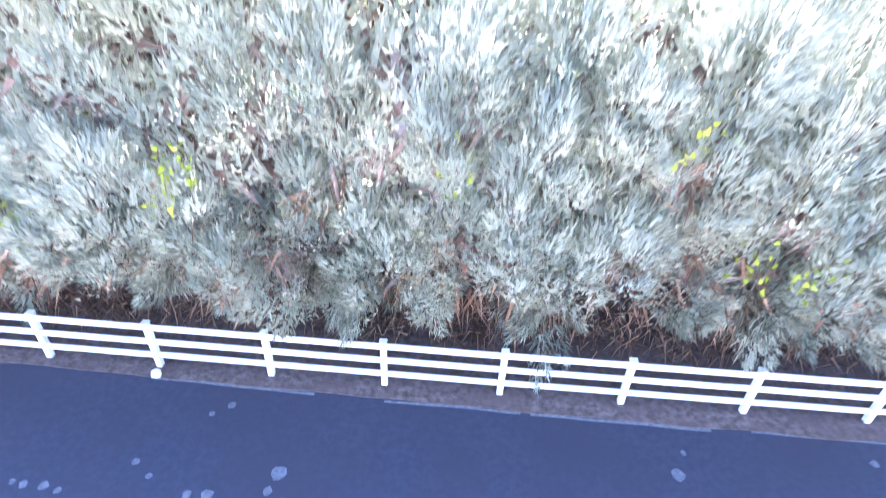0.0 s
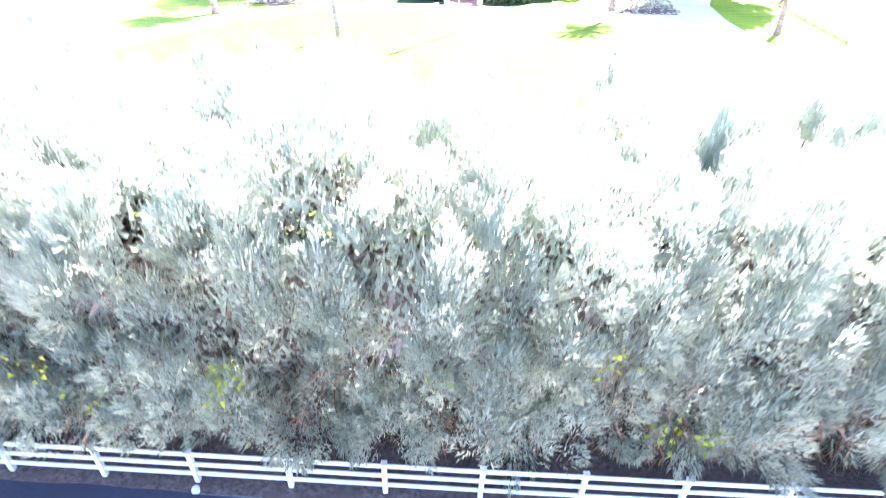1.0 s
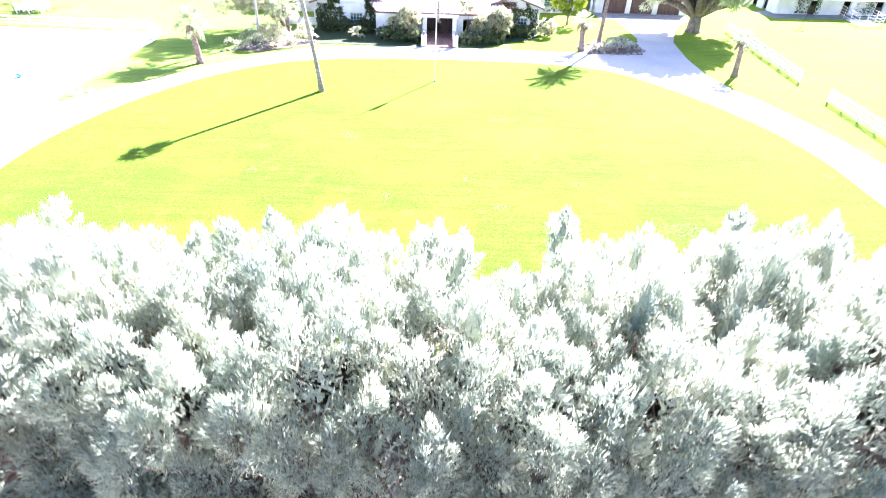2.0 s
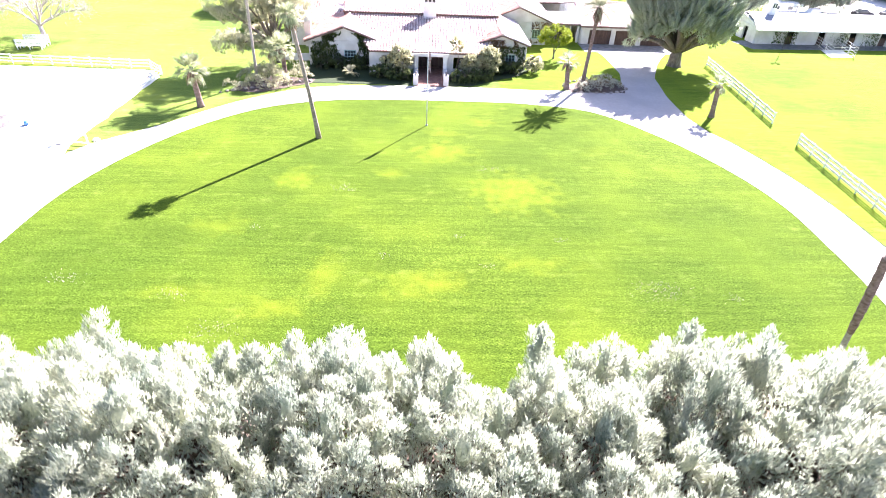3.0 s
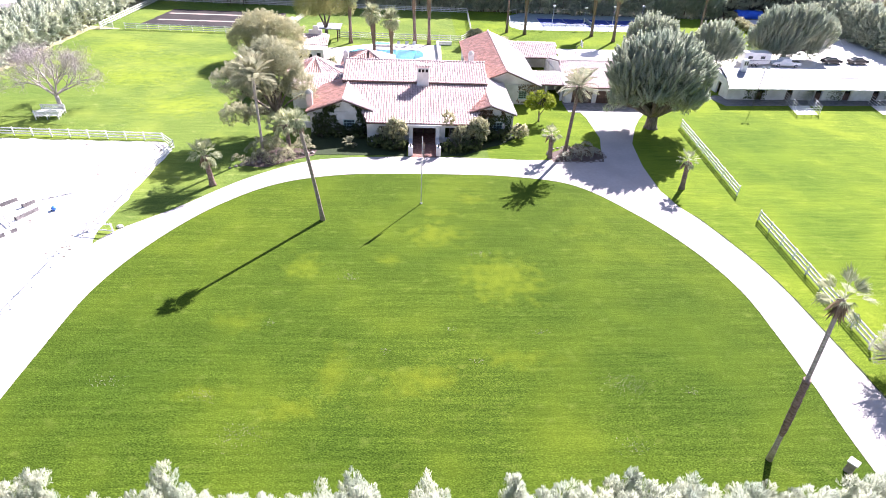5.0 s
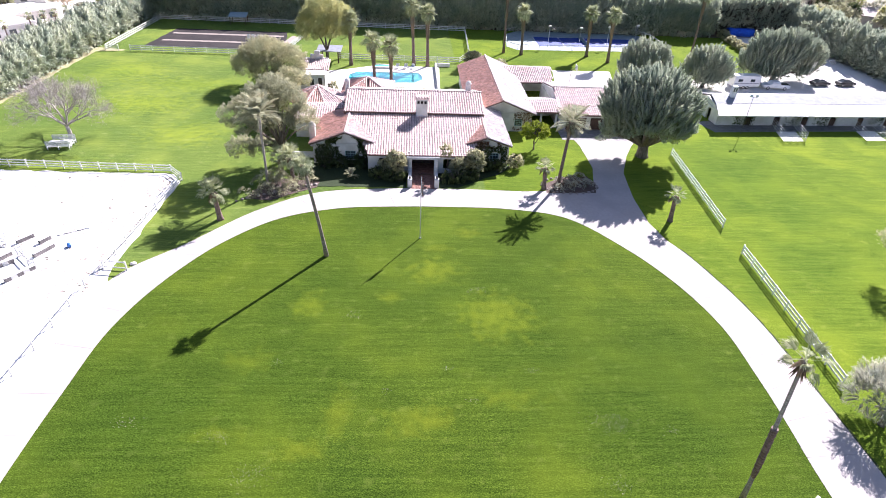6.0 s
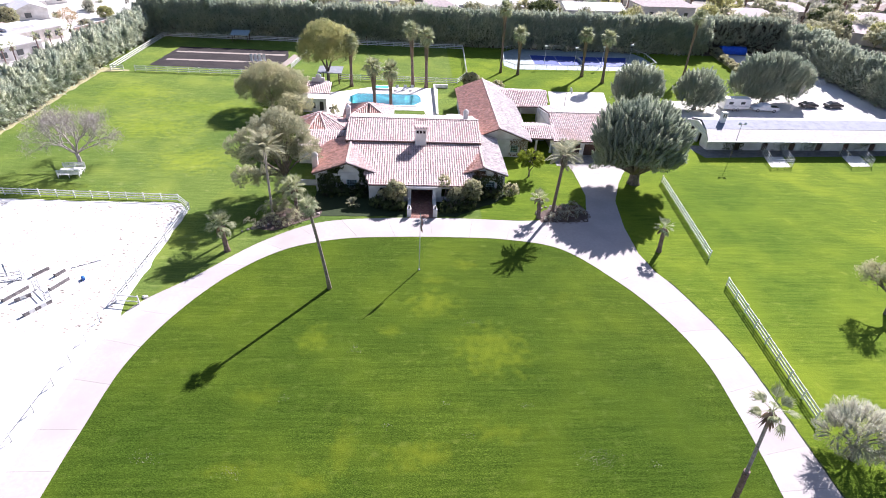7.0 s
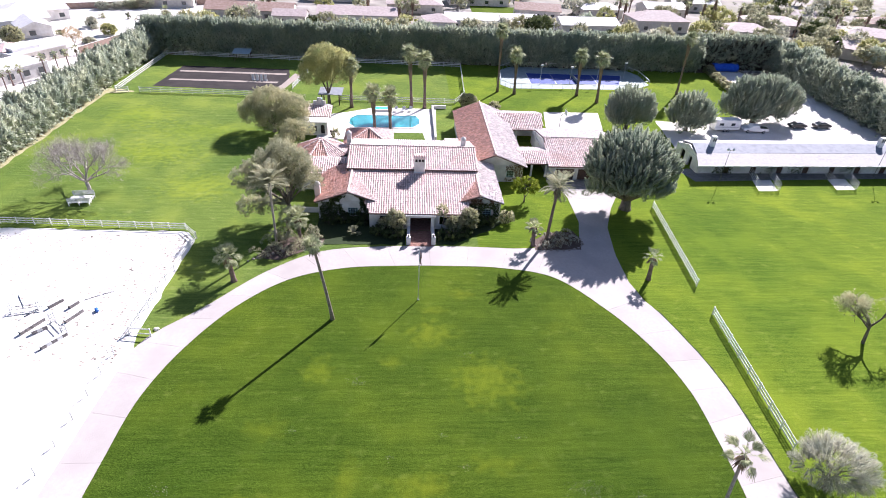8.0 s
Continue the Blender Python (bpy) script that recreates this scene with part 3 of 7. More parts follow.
for k in range(0, STEPS, CELL):
    a, b = inner_line[k:k + CELL + 1], outer_line[k:k + CELL + 1]
    gap = 0.012 / CELL
    ring = [Vector(p).lerp(Vector(a[1]), gap) if i == 0 else Vector(p) for i, p in enumerate(a)] + [Vector(p) for p in reversed(b)]
    cen = sum(ring, Vector((0, 0))) / len(ring)
    ring = [tuple(p + (cen - p).normalized() * 0.012) for p in ring]
    part("slab", slab(ring, 0.035, 0.14), CONCRETE, drive)
for ring in ([(26.0, 69.2), (27.2, 74.0), (29.6, 72.0), (31.4, 72.2), (30.3, 64.4), (30.1, 58.0), (31.0, 53.0), (26.6, 54.0), (21.0, 61.0), (21.5, 65.4), (24.6, 66.2)],
             [(27.2, 74.03), (27.3, 82.0), (35.8, 82.0), (33.9, 78.4), (31.4, 72.24), (29.6, 72.04)],
             [(27.3, 82.03), (27.0, 84.6), (37.4, 84.6), (35.8, 82.03)]):
    part("slab", slab(wavy(ring, 1.5, 0.06, 2), 0.030, 0.13), CONCRETE, drive)
part("slab", slab(rect(25.0, 84.62, 39.0, 89.6), 0.032, 0.13), surface("dark_apron_concrete", (0.2, 0.19, 0.19), (0.32, 0.3, 0.3), 1.5, 0.8), drive, "dark concrete garage apron")

edge = outer_line[147:]
off = []
for i, p in enumerate(edge):
    q = Vector(edge[min(i + 1, len(edge) - 1)]) - Vector(edge[max(i - 1, 0)])
    off.append(Vector(p) + Vector((-q.y, q.x)).normalized() * (0.16 + 0.06 * math.sin(i * 1.3)))
sheet("soil_edge", "thin dark strip of bare soil along the drive", SHADE_SOIL, [tuple(p) for p in edge] + [tuple(p) for p in reversed(off)], 0.03, 0.08, category="ground")
sheet("riding_arena_sand", "white sand floor of the riding arena", SAND, wavy([(-115, 8), (-31.5, 8), (-31.3, 24), (-31.2, 36), (-30.8, 44.2), (-31.6, 46.5), (-31.3, 67.0), (-33.0, 69.4), (-115, 71.0)], 1.2, 0.5, 1), 0.02, 0.1, category="ground")
sheet("yard_gravel", "pale gravel yard behind the stable", PALE, wavy([(56, 103), (120, 103), (120, 168), (92, 168), (90, 150), (82, 127), (72, 121), (58, 121)], 2.0, 0.5, 4), 0.022, 0.1, category="ground")
sheet("gravel_lot", "bright pale gravel lot between neighbouring houses", PALE, wavy([(-150, 148), (-104, 158), (-80, 158), (-78, 190), (-72, 236), (-150, 240)], 3.0, 0.8, 9), -0.03, 0.06, category="ground")
sheet("tilled_dirt", "dark tilled dirt strip inside the pony pen", DIRT, wavy([(-62.4, 135.2), (-33.9, 133.8), (-30.5, 139.0), (-32.8, 152.5), (-60.9, 152.8)], 2.0, 0.35, 6), 0.02, 0.1, category="ground")
for y0, y1, x0, x1 in ((147.4, 148.6, -60.2, -32.8), (140.3, 141.4, -60.4, -33.6)):
    sheet("dirt_ridge", "pale raked line of dry dirt across the pen", DIRT2, wavy(rect(x0, y0, x1, y1), 1.2, 0.3, 7), 0.032, 0.05, category="ground")
sheet("dirt_path", "pale bare dirt path beside the pen", DIRT2, wavy([(-33.6, 133.5), (-31.8, 134.2), (-28.5, 147), (-30.6, 149)], 1.2, 0.3, 7), 0.028, 0.05, category="ground")
sheet("hedge_path", "dry yellowed grass at the foot of the hedge", STUBBLE, wavy([(-73.5, 60), (-70.9, 60), (-70.6, 100), (-70.5, 129), (-65, 130.2), (-65, 131.2), (-73.5, 133)], 1.5, 0.5, 8), 0.014, 0.05, category="ground")
# the stable's shade is put into the dark grey of this paving
sheet("pavement", "paved strip before the stable, shade put into its dark colour", surface("shade_dark_paving", (0.17, 0.165, 0.165), (0.27, 0.26, 0.26), 1.4, 0.85, 0.2, 10), wavy([(52.4, 94.0), (53.8, 89.6), (106, 93.4), (106, 95), (54, 95)], 2.0, 0.15, 4), 0.03, 0.1)
sheet("sports_pad", "white concrete basketball pad behind the garage", DECK, [(31.9, 124.9), (45.3, 125.3), (42.5, 110.4), (29.5, 109.5)], 0.03, 0.1, category="pavement")

# small pale spots on the asphalt
rnd_spot = random.Random(8)
for x, y, r in ((-2.4, 5.31, .16), (-2.5, 4.96, .09), (4.65, 5.83, .13), (4.89, 6.29, .06), (8.44, 6.34, .09), (-6.58, 4.77, .08), (-6.24, 4.77, .09), (-5.96, 4.71, .07), (-6.79, 4.81, .06), (-4.95, 5.33, .07), (-4.6, 5.08, .06), (-4.04, 6.44, .06), (-3.74, 6.67, .08), (-3.48, 4.81, .11), (-3.82, 4.81, .09)):
    pts = [(x + r * rnd_spot.uniform(0.7, 1.15) * math.cos(k * 0.7), y + r * rnd_spot.uniform(0.7, 1.15) * math.sin(k * 0.7)) for k in range(9)]
    tagged(part("road_spot", slab(pts, -0.035, 0.004), SPOT), "small pale spot on the dark asphalt street", "stain", "road stains", "structure")

# ---- fences ----
POST = {}


def fence(label, points, height=1.15, spacing=2.44, rails=3, size=0.125, board=(0.04, 0.145), group="white rail fences", open_ends=False):
    """Post-and-rail fence along points; each post and rail is a part."""
    t = thing("fence", label, "fence", group=group)
    key = (height, size)
    if key not in POST:
        bm = block((size, size, height + 0.2), (0, 0, -0.2), 0.012)
        block((size + 0.03, size + 0.03, 0.035), (0, 0, height), 0.01, bm=bm)
        me = bpy.data.meshes.new("post")
        bm.to_mesh(me)
        bm.free()
        me.materials.append(WHITE)
        bm = block((1, board[0], board[1]), (0.5, 0, -board[1] / 2), 0.006)
        rm = bpy.data.meshes.new("rail")
        bm.to_mesh(rm)
        bm.free()
        rm.materials.append(WHITE)
        POST[key] = (me, rm)
    me, rm = POST[key]
    first = True
    for (x0, y0), (x1, y1) in zip(points, points[1:]):
        run = math.hypot(x1 - x0, y1 - y0)
        n = max(1, round(run / spacing))
        yaw = math.degrees(math.atan2(y1 - y0, x1 - x0))
        for i in range(n + 1):
            x, y = x0 + (x1 - x0) * i / n, y0 + (y1 - y0) * i / n
            if i or first:
                part("post", me, None, t, at=pose(x, y, 0, random.uniform(-0.6, 0.6), random.uniform(-0.6, 0.6), yaw))
            if i < n:
                for k in range(rails):
                    z = height * (0.9 - k * 0.66 / max(1, rails - 1))
                    part("rail", rm, None, t, at=pose(x, y, z + random.uniform(-0.008, 0.008), 0, 0, yaw) @ Matrix.Diagonal((run / n, 1, 1, 1)))
        first = False
    return t


fence("white three-rail ranch fence along the street", [(-26.76, 7.95), (1.5, 7.42), (28.4, 7.1)])
fence("white rail fence at the back of the riding arena", [(-104, 72.6), (-60.2, 71.1), (-33.4, 70.0), (-31.2, 67.7)], board=(0.05, 0.19))
fence("white rail fence between riding arena and drive", [(-31.2, 67.7), (-31.9, 54.5), (-32.4, 47.6)])
fence("low white two-rail fence along the drive side of the arena", [(-32.75, 44.2), (-32.85, 35.4), (-33.1, 29.4), (-33.4, 14.4)], 1.1, 2.95, 2)
fence("white arena gate standing open beside the drive", [(-32.4, 47.4), (-29.9, 47.1)], 1.1, 2.5, 2)
fence("white rail fence beside the curved drive", [(38.9, 51.2), (38.2, 40.9), (37.5, 30.8)], 1.25, board=(0.05, 0.2))
fence("white rail fence beside the large tree", [(41.5, 79.2), (39.4, 57.1)], 1.25, board=(0.05, 0.2))
fence("white rail fence round the pony pen", [(-68.9, 130.3), (-68.5, 162.4), (14.6, 160.2), (13.6, 134.4), (10.8, 128.6), (-17.0, 128.9)], 1.3, board=(0.05, 0.18))
fence("white rail fence at the front of the pony pen", [(-63.5, 130.4), (-37.0, 130.1)], 1.3, board=(0.05, 0.18))
fence("short white rail fence at the pen gate", [(-68.8, 130.2), (-66.0, 130.2)], 1.3, board=(0.05, 0.18))
fence("white rail fence at the side of the pony pen", [(-29.1, 136.0), (-27.4, 149.6)], 1.3, board=(0.05, 0.18))

# ---- hedges ----
def row_hedge(name, label, x0, x1, section, per_m, length, radius, count, leaf_l, leaf_w, material, turn, bumps=1.2, trunk_step=2.2, dip=None, trunk_h=4.0, core_mat=None):
    """A row of tamarisks clipped to a rough bank: plumes over a cross-section (across, height),
    an inner mass of leaves (CORE has shade in its colour), a trunk for each tree. Built along x and turned into place."""
    t = thing(name, label, "hedge", at=turn)
    sec = np.array(section)
    seg = np.linalg.norm(np.diff(sec, axis=0), axis=1)
    total = seg.sum()
    n = int((x1 - x0) * per_m)
    s = rng.random(n) * total
    x = x0 + (x1 - x0) * rng.random(n)
    cum = np.concatenate([[0], np.cumsum(seg)])
    yy, zz = np.interp(s, cum, sec[:, 0]), np.interp(s, cum, sec[:, 1])
    mid_y = sec[:, 0].mean()
    ny, nz = yy - mid_y, zz - sec[:, 1].max() * 0.45
    out = unit(np.stack([np.zeros(n), ny, nz * 0.9], 1))
    lump = np.array([noise.noise((a * 0.42, b * 0.4, c * 0.33)) + 0.6 * noise.noise((a * 1.1, b, c * 0.9 + 7)) for a, b, c in zip(x, yy, zz)])
    p = np.stack([x, yy, zz], 1) + out * (lump * bumps * np.clip(zz / 4, 0.35, 1))[:, None] - out * radius * (1.0 + 0.9 * rng.random(n))[:, None]
    if dip:
        p[:, 2] -= dip[2] * np.exp(-((p[:, 0] - dip[0]) / dip[1]) ** 2) * np.clip((p[:, 1] - dip[3]) / 2.5, 0, 1) * np.clip(p[:, 2] / 6, 0, 1)
    p[:, 2] = np.maximum(p[:, 2], 0.25)
    ax = out * 0.7 + np.array([0, 0, 0.85]) + rng.normal(size=(n, 3)) * 0.22
    low = p[:, 2] < 2.6
    ax[low, 2] -= 0.9 * (1 - p[low, 2] / 2.6)
    v, f = spires(p, ax, length * (0.65 + 0.7 * rng.random(n)), radius * (0.65 + 0.7 * rng.random(n)), count, leaf_l, leaf_w, out * 1.4)
    v, f = join([(v, f), puffs(p, ax, np.full(n, length * 0.8), radius * (0.5 + 0.3 * rng.random(n)), 7, 5)])
    tagged(part("foliage", mesh_np("foliage", v, f, material, True), parent=t), kind="stuff")
    # inner leaves, through the whole depth; CORE has shade in its colour
    m = int(n * 1.3)
    pick = rng.integers(0, n, m)
    deep = radius * (0.8 + 1.2 * rng.random(m)) + (rng.random(m) < 0.4) * rng.random(m) * 2.5
    inner = p[pick] - out[pick] * deep[:, None]
    inner[:, 2] = np.maximum(inner[:, 2], 0.3)
    v, f = plumes(inner, out[pick] + rng.normal(size=(m, 3)) * 0.5, np.full(m, length), np.full(m, radius * 1.4), 24, max(0.5, leaf_l * 1.3), max(0.2, leaf_w * 1.6))
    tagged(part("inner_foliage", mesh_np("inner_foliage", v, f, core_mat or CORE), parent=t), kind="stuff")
    y_lo, y_hi = sec[:, 0].min(), sec[:, 0].max()
    # large leaf cards added along the middle, to block sun through the row
    m = int((x1 - x0) * 110)
    q = np.stack([x0 + (x1 - x0) * rng.random(m), mid_y + (y_hi - y_lo) * 0.2 * rng.normal(size=m), 0.1 + sec[:, 1].max() * 0.75 * rng.random(m)], 1)
    v, f = kites(q, rng.normal(size=(m, 3)), 0.7 + 0.6 * rng.random(m), 0.35 + 0.4 * rng.random(m), np.tile([0.0, 1.0, 0.0], (m, 1)))
    tagged(part("brush_screen", mesh_np("brush_screen", v, f, core_mat or CORE), parent=t), kind="stuff")
    k = 0
    while x0 + k * trunk_step < x1:
        bx = x0 + (k + random.uniform(0.2, 0.8)) * trunk_step
        by = y_lo + (y_hi - y_lo) * random.uniform(0.3, 0.5)
        bm = tube([(bx, by, -0.2), (bx + random.uniform(-.2, .2), by - 0.1, trunk_h * 0.45), (bx + random.uniform(-.5, .5), by, trunk_h)], [0.24, 0.17, 0.1], 7)
        for j in range(3):
            a = random.uniform(0, math.tau)
            tube([(bx, by, 0.7 + 0.7 * j), (bx + math.cos(a) * 1.0, by + math.sin(a) * 0.9 - 0.4, 1.8 + 0.8 * j), (bx + math.cos(a) * 1.5, by + math.sin(a) * 1.5 - 0.6, 3.2 + 0.9 * j)], [0.11, 0.08, 0.03], 5, bm)
        part("trunk", bm, BARK, t)
        k += 1
    return t



def street_hedge(x0, x1, section, per_m, length, radius, count, leaf_l, leaf_w, notch):
    """The tall hedge by the street: many separate upright plumes in rows of young trees,
    hanging tips low on the street side, brown twigs in the gaps behind them."""
    t = thing("hedge", "tall feathery blue-green tamarisk hedge behind the street fence", "hedge")
    sec = np.array(section)
    cum = np.concatenate([[0], np.cumsum(np.linalg.norm(np.diff(sec, axis=0), axis=1))])
    centre = np.array([10.6, 3.2])

    def shell(n):
        s = rng.random(n) * cum[-1]
        x = x0 + (x1 - x0) * rng.random(n)
        y, z = np.interp(s, cum, sec[:, 0]), np.interp(s, cum, sec[:, 1])
        out = unit(np.stack([np.zeros(n), y - centre[0], (z - centre[1]) * 0.9], 1))
        lump = np.array([1.6 * noise.noise((a * 0.5, b * 0.42, c * 0.4)) + 0.9 * noise.noise((a * 1.3, b * 1.1, c * 1.1 + 7)) for a, b, c in zip(x, y, z)])
        p = np.stack([x, y, z], 1) + out * (lump * np.clip(z / 4, 0.3, 1))[:, None]
        p[:, 2] -= notch[1] * np.exp(-((p[:, 0] - notch[0]) / notch[2]) ** 2) * np.clip((p[:, 1] - 10.5) / 2.0, 0, 1) * np.clip(p[:, 2] / 6, 0, 1)
        return p, out

    p, out = shell(int((x1 - x0) * per_m * 2.2))
    # keep the plumes apart from one another
    keep, cells = [], {}
    for i, q in enumerate(p):
        bare = q[2] < 3.6 and noise.noise((q[0] * 0.45, q[2] * 0.5, 3.0)) > 0.0
        if bare or (q[1] > 13.6 and q[2] < 4.4):
            continue
        key = (int(q[0] // 0.98), int(q[1] // 0.98), int(q[2] // 0.98))
        near = [cells[c] for c in itertools.product(*[(k - 1, k, k + 1) for k in key]) if c in cells]
        if all(((p[m] - q) ** 2).sum() > 0.95 for m in near):
            cells[key] = i
            keep.append(i)
    p, out = p[keep], out[keep]
    n = len(p)
    r = radius * (0.7 + 0.6 * rng.random(n))
    ll = length * (0.6 + 0.7 * rng.random(n))
    ax = out * 0.4 + np.array([0, 0, 0.9]) + rng.normal(size=(n, 3)) * 0.16
    low = np.clip((3.6 - p[:, 2]) / 2.4, 0, 1) * (p[:, 1] < 9)
    ax = ax * (1 - low)[:, None] + np.array([0, -0.45, -0.8]) * low[:, None] + rng.normal(size=(n, 3)) * 0.1 * low[:, None]
    base = p - unit(ax) * ll[:, None] * (0.45 + 0.25 * rng.random(n))[:, None] - out * 0.4
    base[:, 2] = np.maximum(base[:, 2], 0.5)
    # every plume is a bunch of small upright tufts, round a leafy heart away from the street
    back = p[:, 1] > 8.2
    k = 11
    u = np.tile(np.linspace(0.08, 1.0, k), (n, 1)) + rng.normal(size=(n, k)) * 0.05
    ang = np.tile(np.arange(k) * 2.4, (n, 1)) + rng.random((n, 1)) * math.tau + rng.normal(size=(n, k)) * 0.4
    main = unit(ax)
    s1 = unit(np.cross(main, rng.normal(size=(n, 3))))
    s2 = np.cross(main, s1)
    rad = np.cos(ang)[..., None] * s1[:, None] + np.sin(ang)[..., None] * s2[:, None]
    reach = (r[:, None] * np.clip(1.05 - u, 0.02, 1) ** 0.5 * 0.72)[..., None]
    tip = base[:, None] + main[:, None] * (u * ll[:, None] * 0.68)[..., None] + rad * reach
    way = main[:, None] * 0.7 + rad * (0.6 * (1.1 - u))[..., None] + np.array([0, 0, 0.3]) + rng.normal(size=(n, k, 3)) * 0.12
    wide = (r[:, None] * (0.34 + 0.22 * rng.random((n, k)))).reshape(-1)
    tall = (ll[:, None] * (0.26 + 0.2 * rng.random((n, k)))).reshape(-1)
    side = (unit(rad + main[:, None] * u[..., None]) * 1.2 + out[:, None] * 0.6).reshape(-1, 3)
    v, f = join([spires(tip.reshape(-1, 3), way.reshape(-1, 3), tall, wide, count, leaf_l, leaf_w, side, 0.5), puffs(base[back], ax[back], ll[back] * 0.72, r[back] * 0.48, 9, 6, 0.3)])
    # shaded green sprays close behind the plumes
    m = int((x1 - x0) * 3000)
    q, way = shell(m)
    deep = (q[:, 2] > 3.0 + 1.4 * np.array([noise.noise((a * 0.5, c * 0.5, 31.0)) for a, c in q[:, [0, 2]]])) & ((q[:, 1] < 13.4) | (q[:, 2] > 5))
    q, way = q[deep], way[deep]
    m = len(q)
    q = q - way * (0.95 + 0.85 * rng.random(m))[:, None]
    d = way * 0.3 + np.array([0, 0, 0.8]) + rng.normal(size=(m, 3)) * 0.45
    v, f = join([(v, f), kites(q, d, 0.22 + 0.25 * rng.random(m), 0.05 + 0.07 * rng.random(m), way + rng.normal(size=(m, 3)) * 0.25)])
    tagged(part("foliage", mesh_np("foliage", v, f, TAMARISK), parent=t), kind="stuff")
    # twigs and dead leaves behind, all round, thickened to block sun through the hedge
    m = int((x1 - x0) * 2200)
    q, out = shell(m)
    q = q - out * (1.3 + 1.3 * rng.random(m))[:, None]
    q, out = q[q[:, 2] < 6.8], out[q[:, 2] < 6.8]
    m = len(q)
    q[:, 2] = np.maximum(q[:, 2], 0.1)
    d = np.cross(out, rng.normal(size=(m, 3))) + rng.normal(size=(m, 3)) * 0.25
    v, f = kites(q, d, 0.3 + 0.35 * rng.random(m), 0.07 + 0.1 * rng.random(m), out)
    tagged(part("brush_screen", mesh_np("brush_screen", v, f, HEDGECORE), parent=t, label="brown twigs and dead leaves inside the hedge"), kind="stuff")
    # brown cards added low along the middle, unseen, to block light from behind
    m = int((x1 - x0) * 700)
    q = np.stack([x0 + (x1 - x0) * rng.random(m), 11.6 + 1.2 * rng.random(m), 3.8 * rng.random(m)], 1)
    v, f = kites(q, rng.normal(size=(m, 3)), 0.5 + 0.4 * rng.random(m), 0.25 + 0.25 * rng.random(m), np.tile([0.0, -1.0, 0.2], (m, 1)))
    tagged(part("light_block", mesh_np("light_block", v, f, HEDGECORE), parent=t, label="brown cards that block light through the hedge"), kind="stuff")
    # dead brown sprays in the gaps of the street side
    q, out = shell(26000)
    dead = np.array([noise.noise((a * 0.7, b * 0.7, c * 0.8 + 21)) + 0.12 * (4.5 - c) for a, b, c in q])
    pick = (q[:, 1] < 8.6) & (q[:, 2] < 6.2) & (dead > 0.2)
    q, out = q[pick], out[pick]
    m = len(q)
    q = q - out * (0.25 + 0.6 * rng.random(m))[:, None]
    q[:, 2] = np.maximum(q[:, 2], 0.3)
    v, f = kites(q, rng.normal(size=(m, 3)) * 0.6 + np.array([0, -0.3, -0.6]), 0.25 + 0.35 * rng.random(m), 0.02 + 0.05 * rng.random(m), out)
    tagged(part("dead_spray", mesh_np("dead_spray", v, f, DRYLEAF), parent=t, label="dead reddish-brown sprays"), kind="stuff")
    for k in range(int((x1 - x0) / 1.6)):
        bx, by = x0 + (k + random.uniform(0.2, 0.8)) * 1.6, random.uniform(9.0, 11.4)
        bm = tube([(bx, by, -0.2), (bx + random.uniform(-.2, .2), by - 0.1, 1.9), (bx + random.uniform(-.5, .5), by, 5.2)], [0.24, 0.17, 0.08], 7)
        for j in range(4):
            a = random.uniform(0, math.tau)
            tube([(bx, by, 0.7 + 0.7 * j), (bx + math.cos(a) * 1.0, by + math.sin(a) * 0.9 - 0.7, 1.8 + 0.8 * j), (bx + math.cos(a) * 1.5, by + math.sin(a) * 1.3 - 1.5, 3.0 + 0.8 * j)], [0.1, 0.07, 0.025], 5, bm)
        part("trunk", bm, BARK, t)
    return t


front = street_hedge(-20, 23.5, [(9.4, 0.7), (8.2, 1.2), (7.1, 2.4), (6.5, 3.8), (6.15, 5.1), (6.15, 6.6), (6.4, 7.8), (7.2, 8.7), (8.6, 9.1), (10.4, 9.1), (12.0, 8.75), (13.4, 8.1), (14.4, 5.8), (14.7, 3.8), (14.7, 0.6)],
                     64, 1.85, 0.6, 120, 0.17, 0.034, (2.9, 3.6, 0.75))
# dry twigs and fallen fronds low in the hedge
n = 9000
px = -20 + 44 * rng.random(n)
pz = 0.2 + 2.6 * rng.random(n) ** 1.4
p = np.stack([px, 8.6 + 0.9 * rng.random(n) - 0.25 * pz, pz], 1)
d = rng.normal(size=(n, 3)) * 0.6 + np.array([0, -0.3, -0.5])
v, f = kites(p, d, 0.25 + 0.5 * rng.random(n), 0.015 + 0.04 * rng.random(n))
tagged(part("dry_litter", mesh_np("dry_litter", v, f, DRYLEAF), parent=front), kind="stuff")
# a few clumps of fresh yellow-green leaves
cl = np.array([(-6.9, 6.3, 5.3), (-3.6, 6.2, 5.1), (-3.3, 6.2, 5.4), (4.6, 6.2, 4.4), (5.5, 6.2, 4.1), (3.3, 6.2, 6.1), (-6.1, 6.3, 4.4), (0.4, 6.2, 5.4)])
k = 20
p = (cl[:, None] + rng.normal(size=(len(cl), k, 3)) * np.array([0.16, 0.12, 0.24])).reshape(-1, 3)
v, f = kites(p, rng.normal(size=p.shape), 0.09 + 0.08 * rng.random(len(p)), 0.06 + 0.05 * rng.random(len(p)))
tagged(part("fresh_leaves", mesh_np("fresh_leaves", v, f, YELLOWLEAF), parent=front, label="yellow-green fresh leaves"), kind="stuff")

SIDE = [(0.0, 0.6), (-0.4, 2.2), (-0.5, 4.6), (0.2, 6.4), (1.6, 7.4), (4.0, 7.7), (6.4, 7.3), (7.8, 6.0), (8.2, 3.5), (8.0, 1.0)]
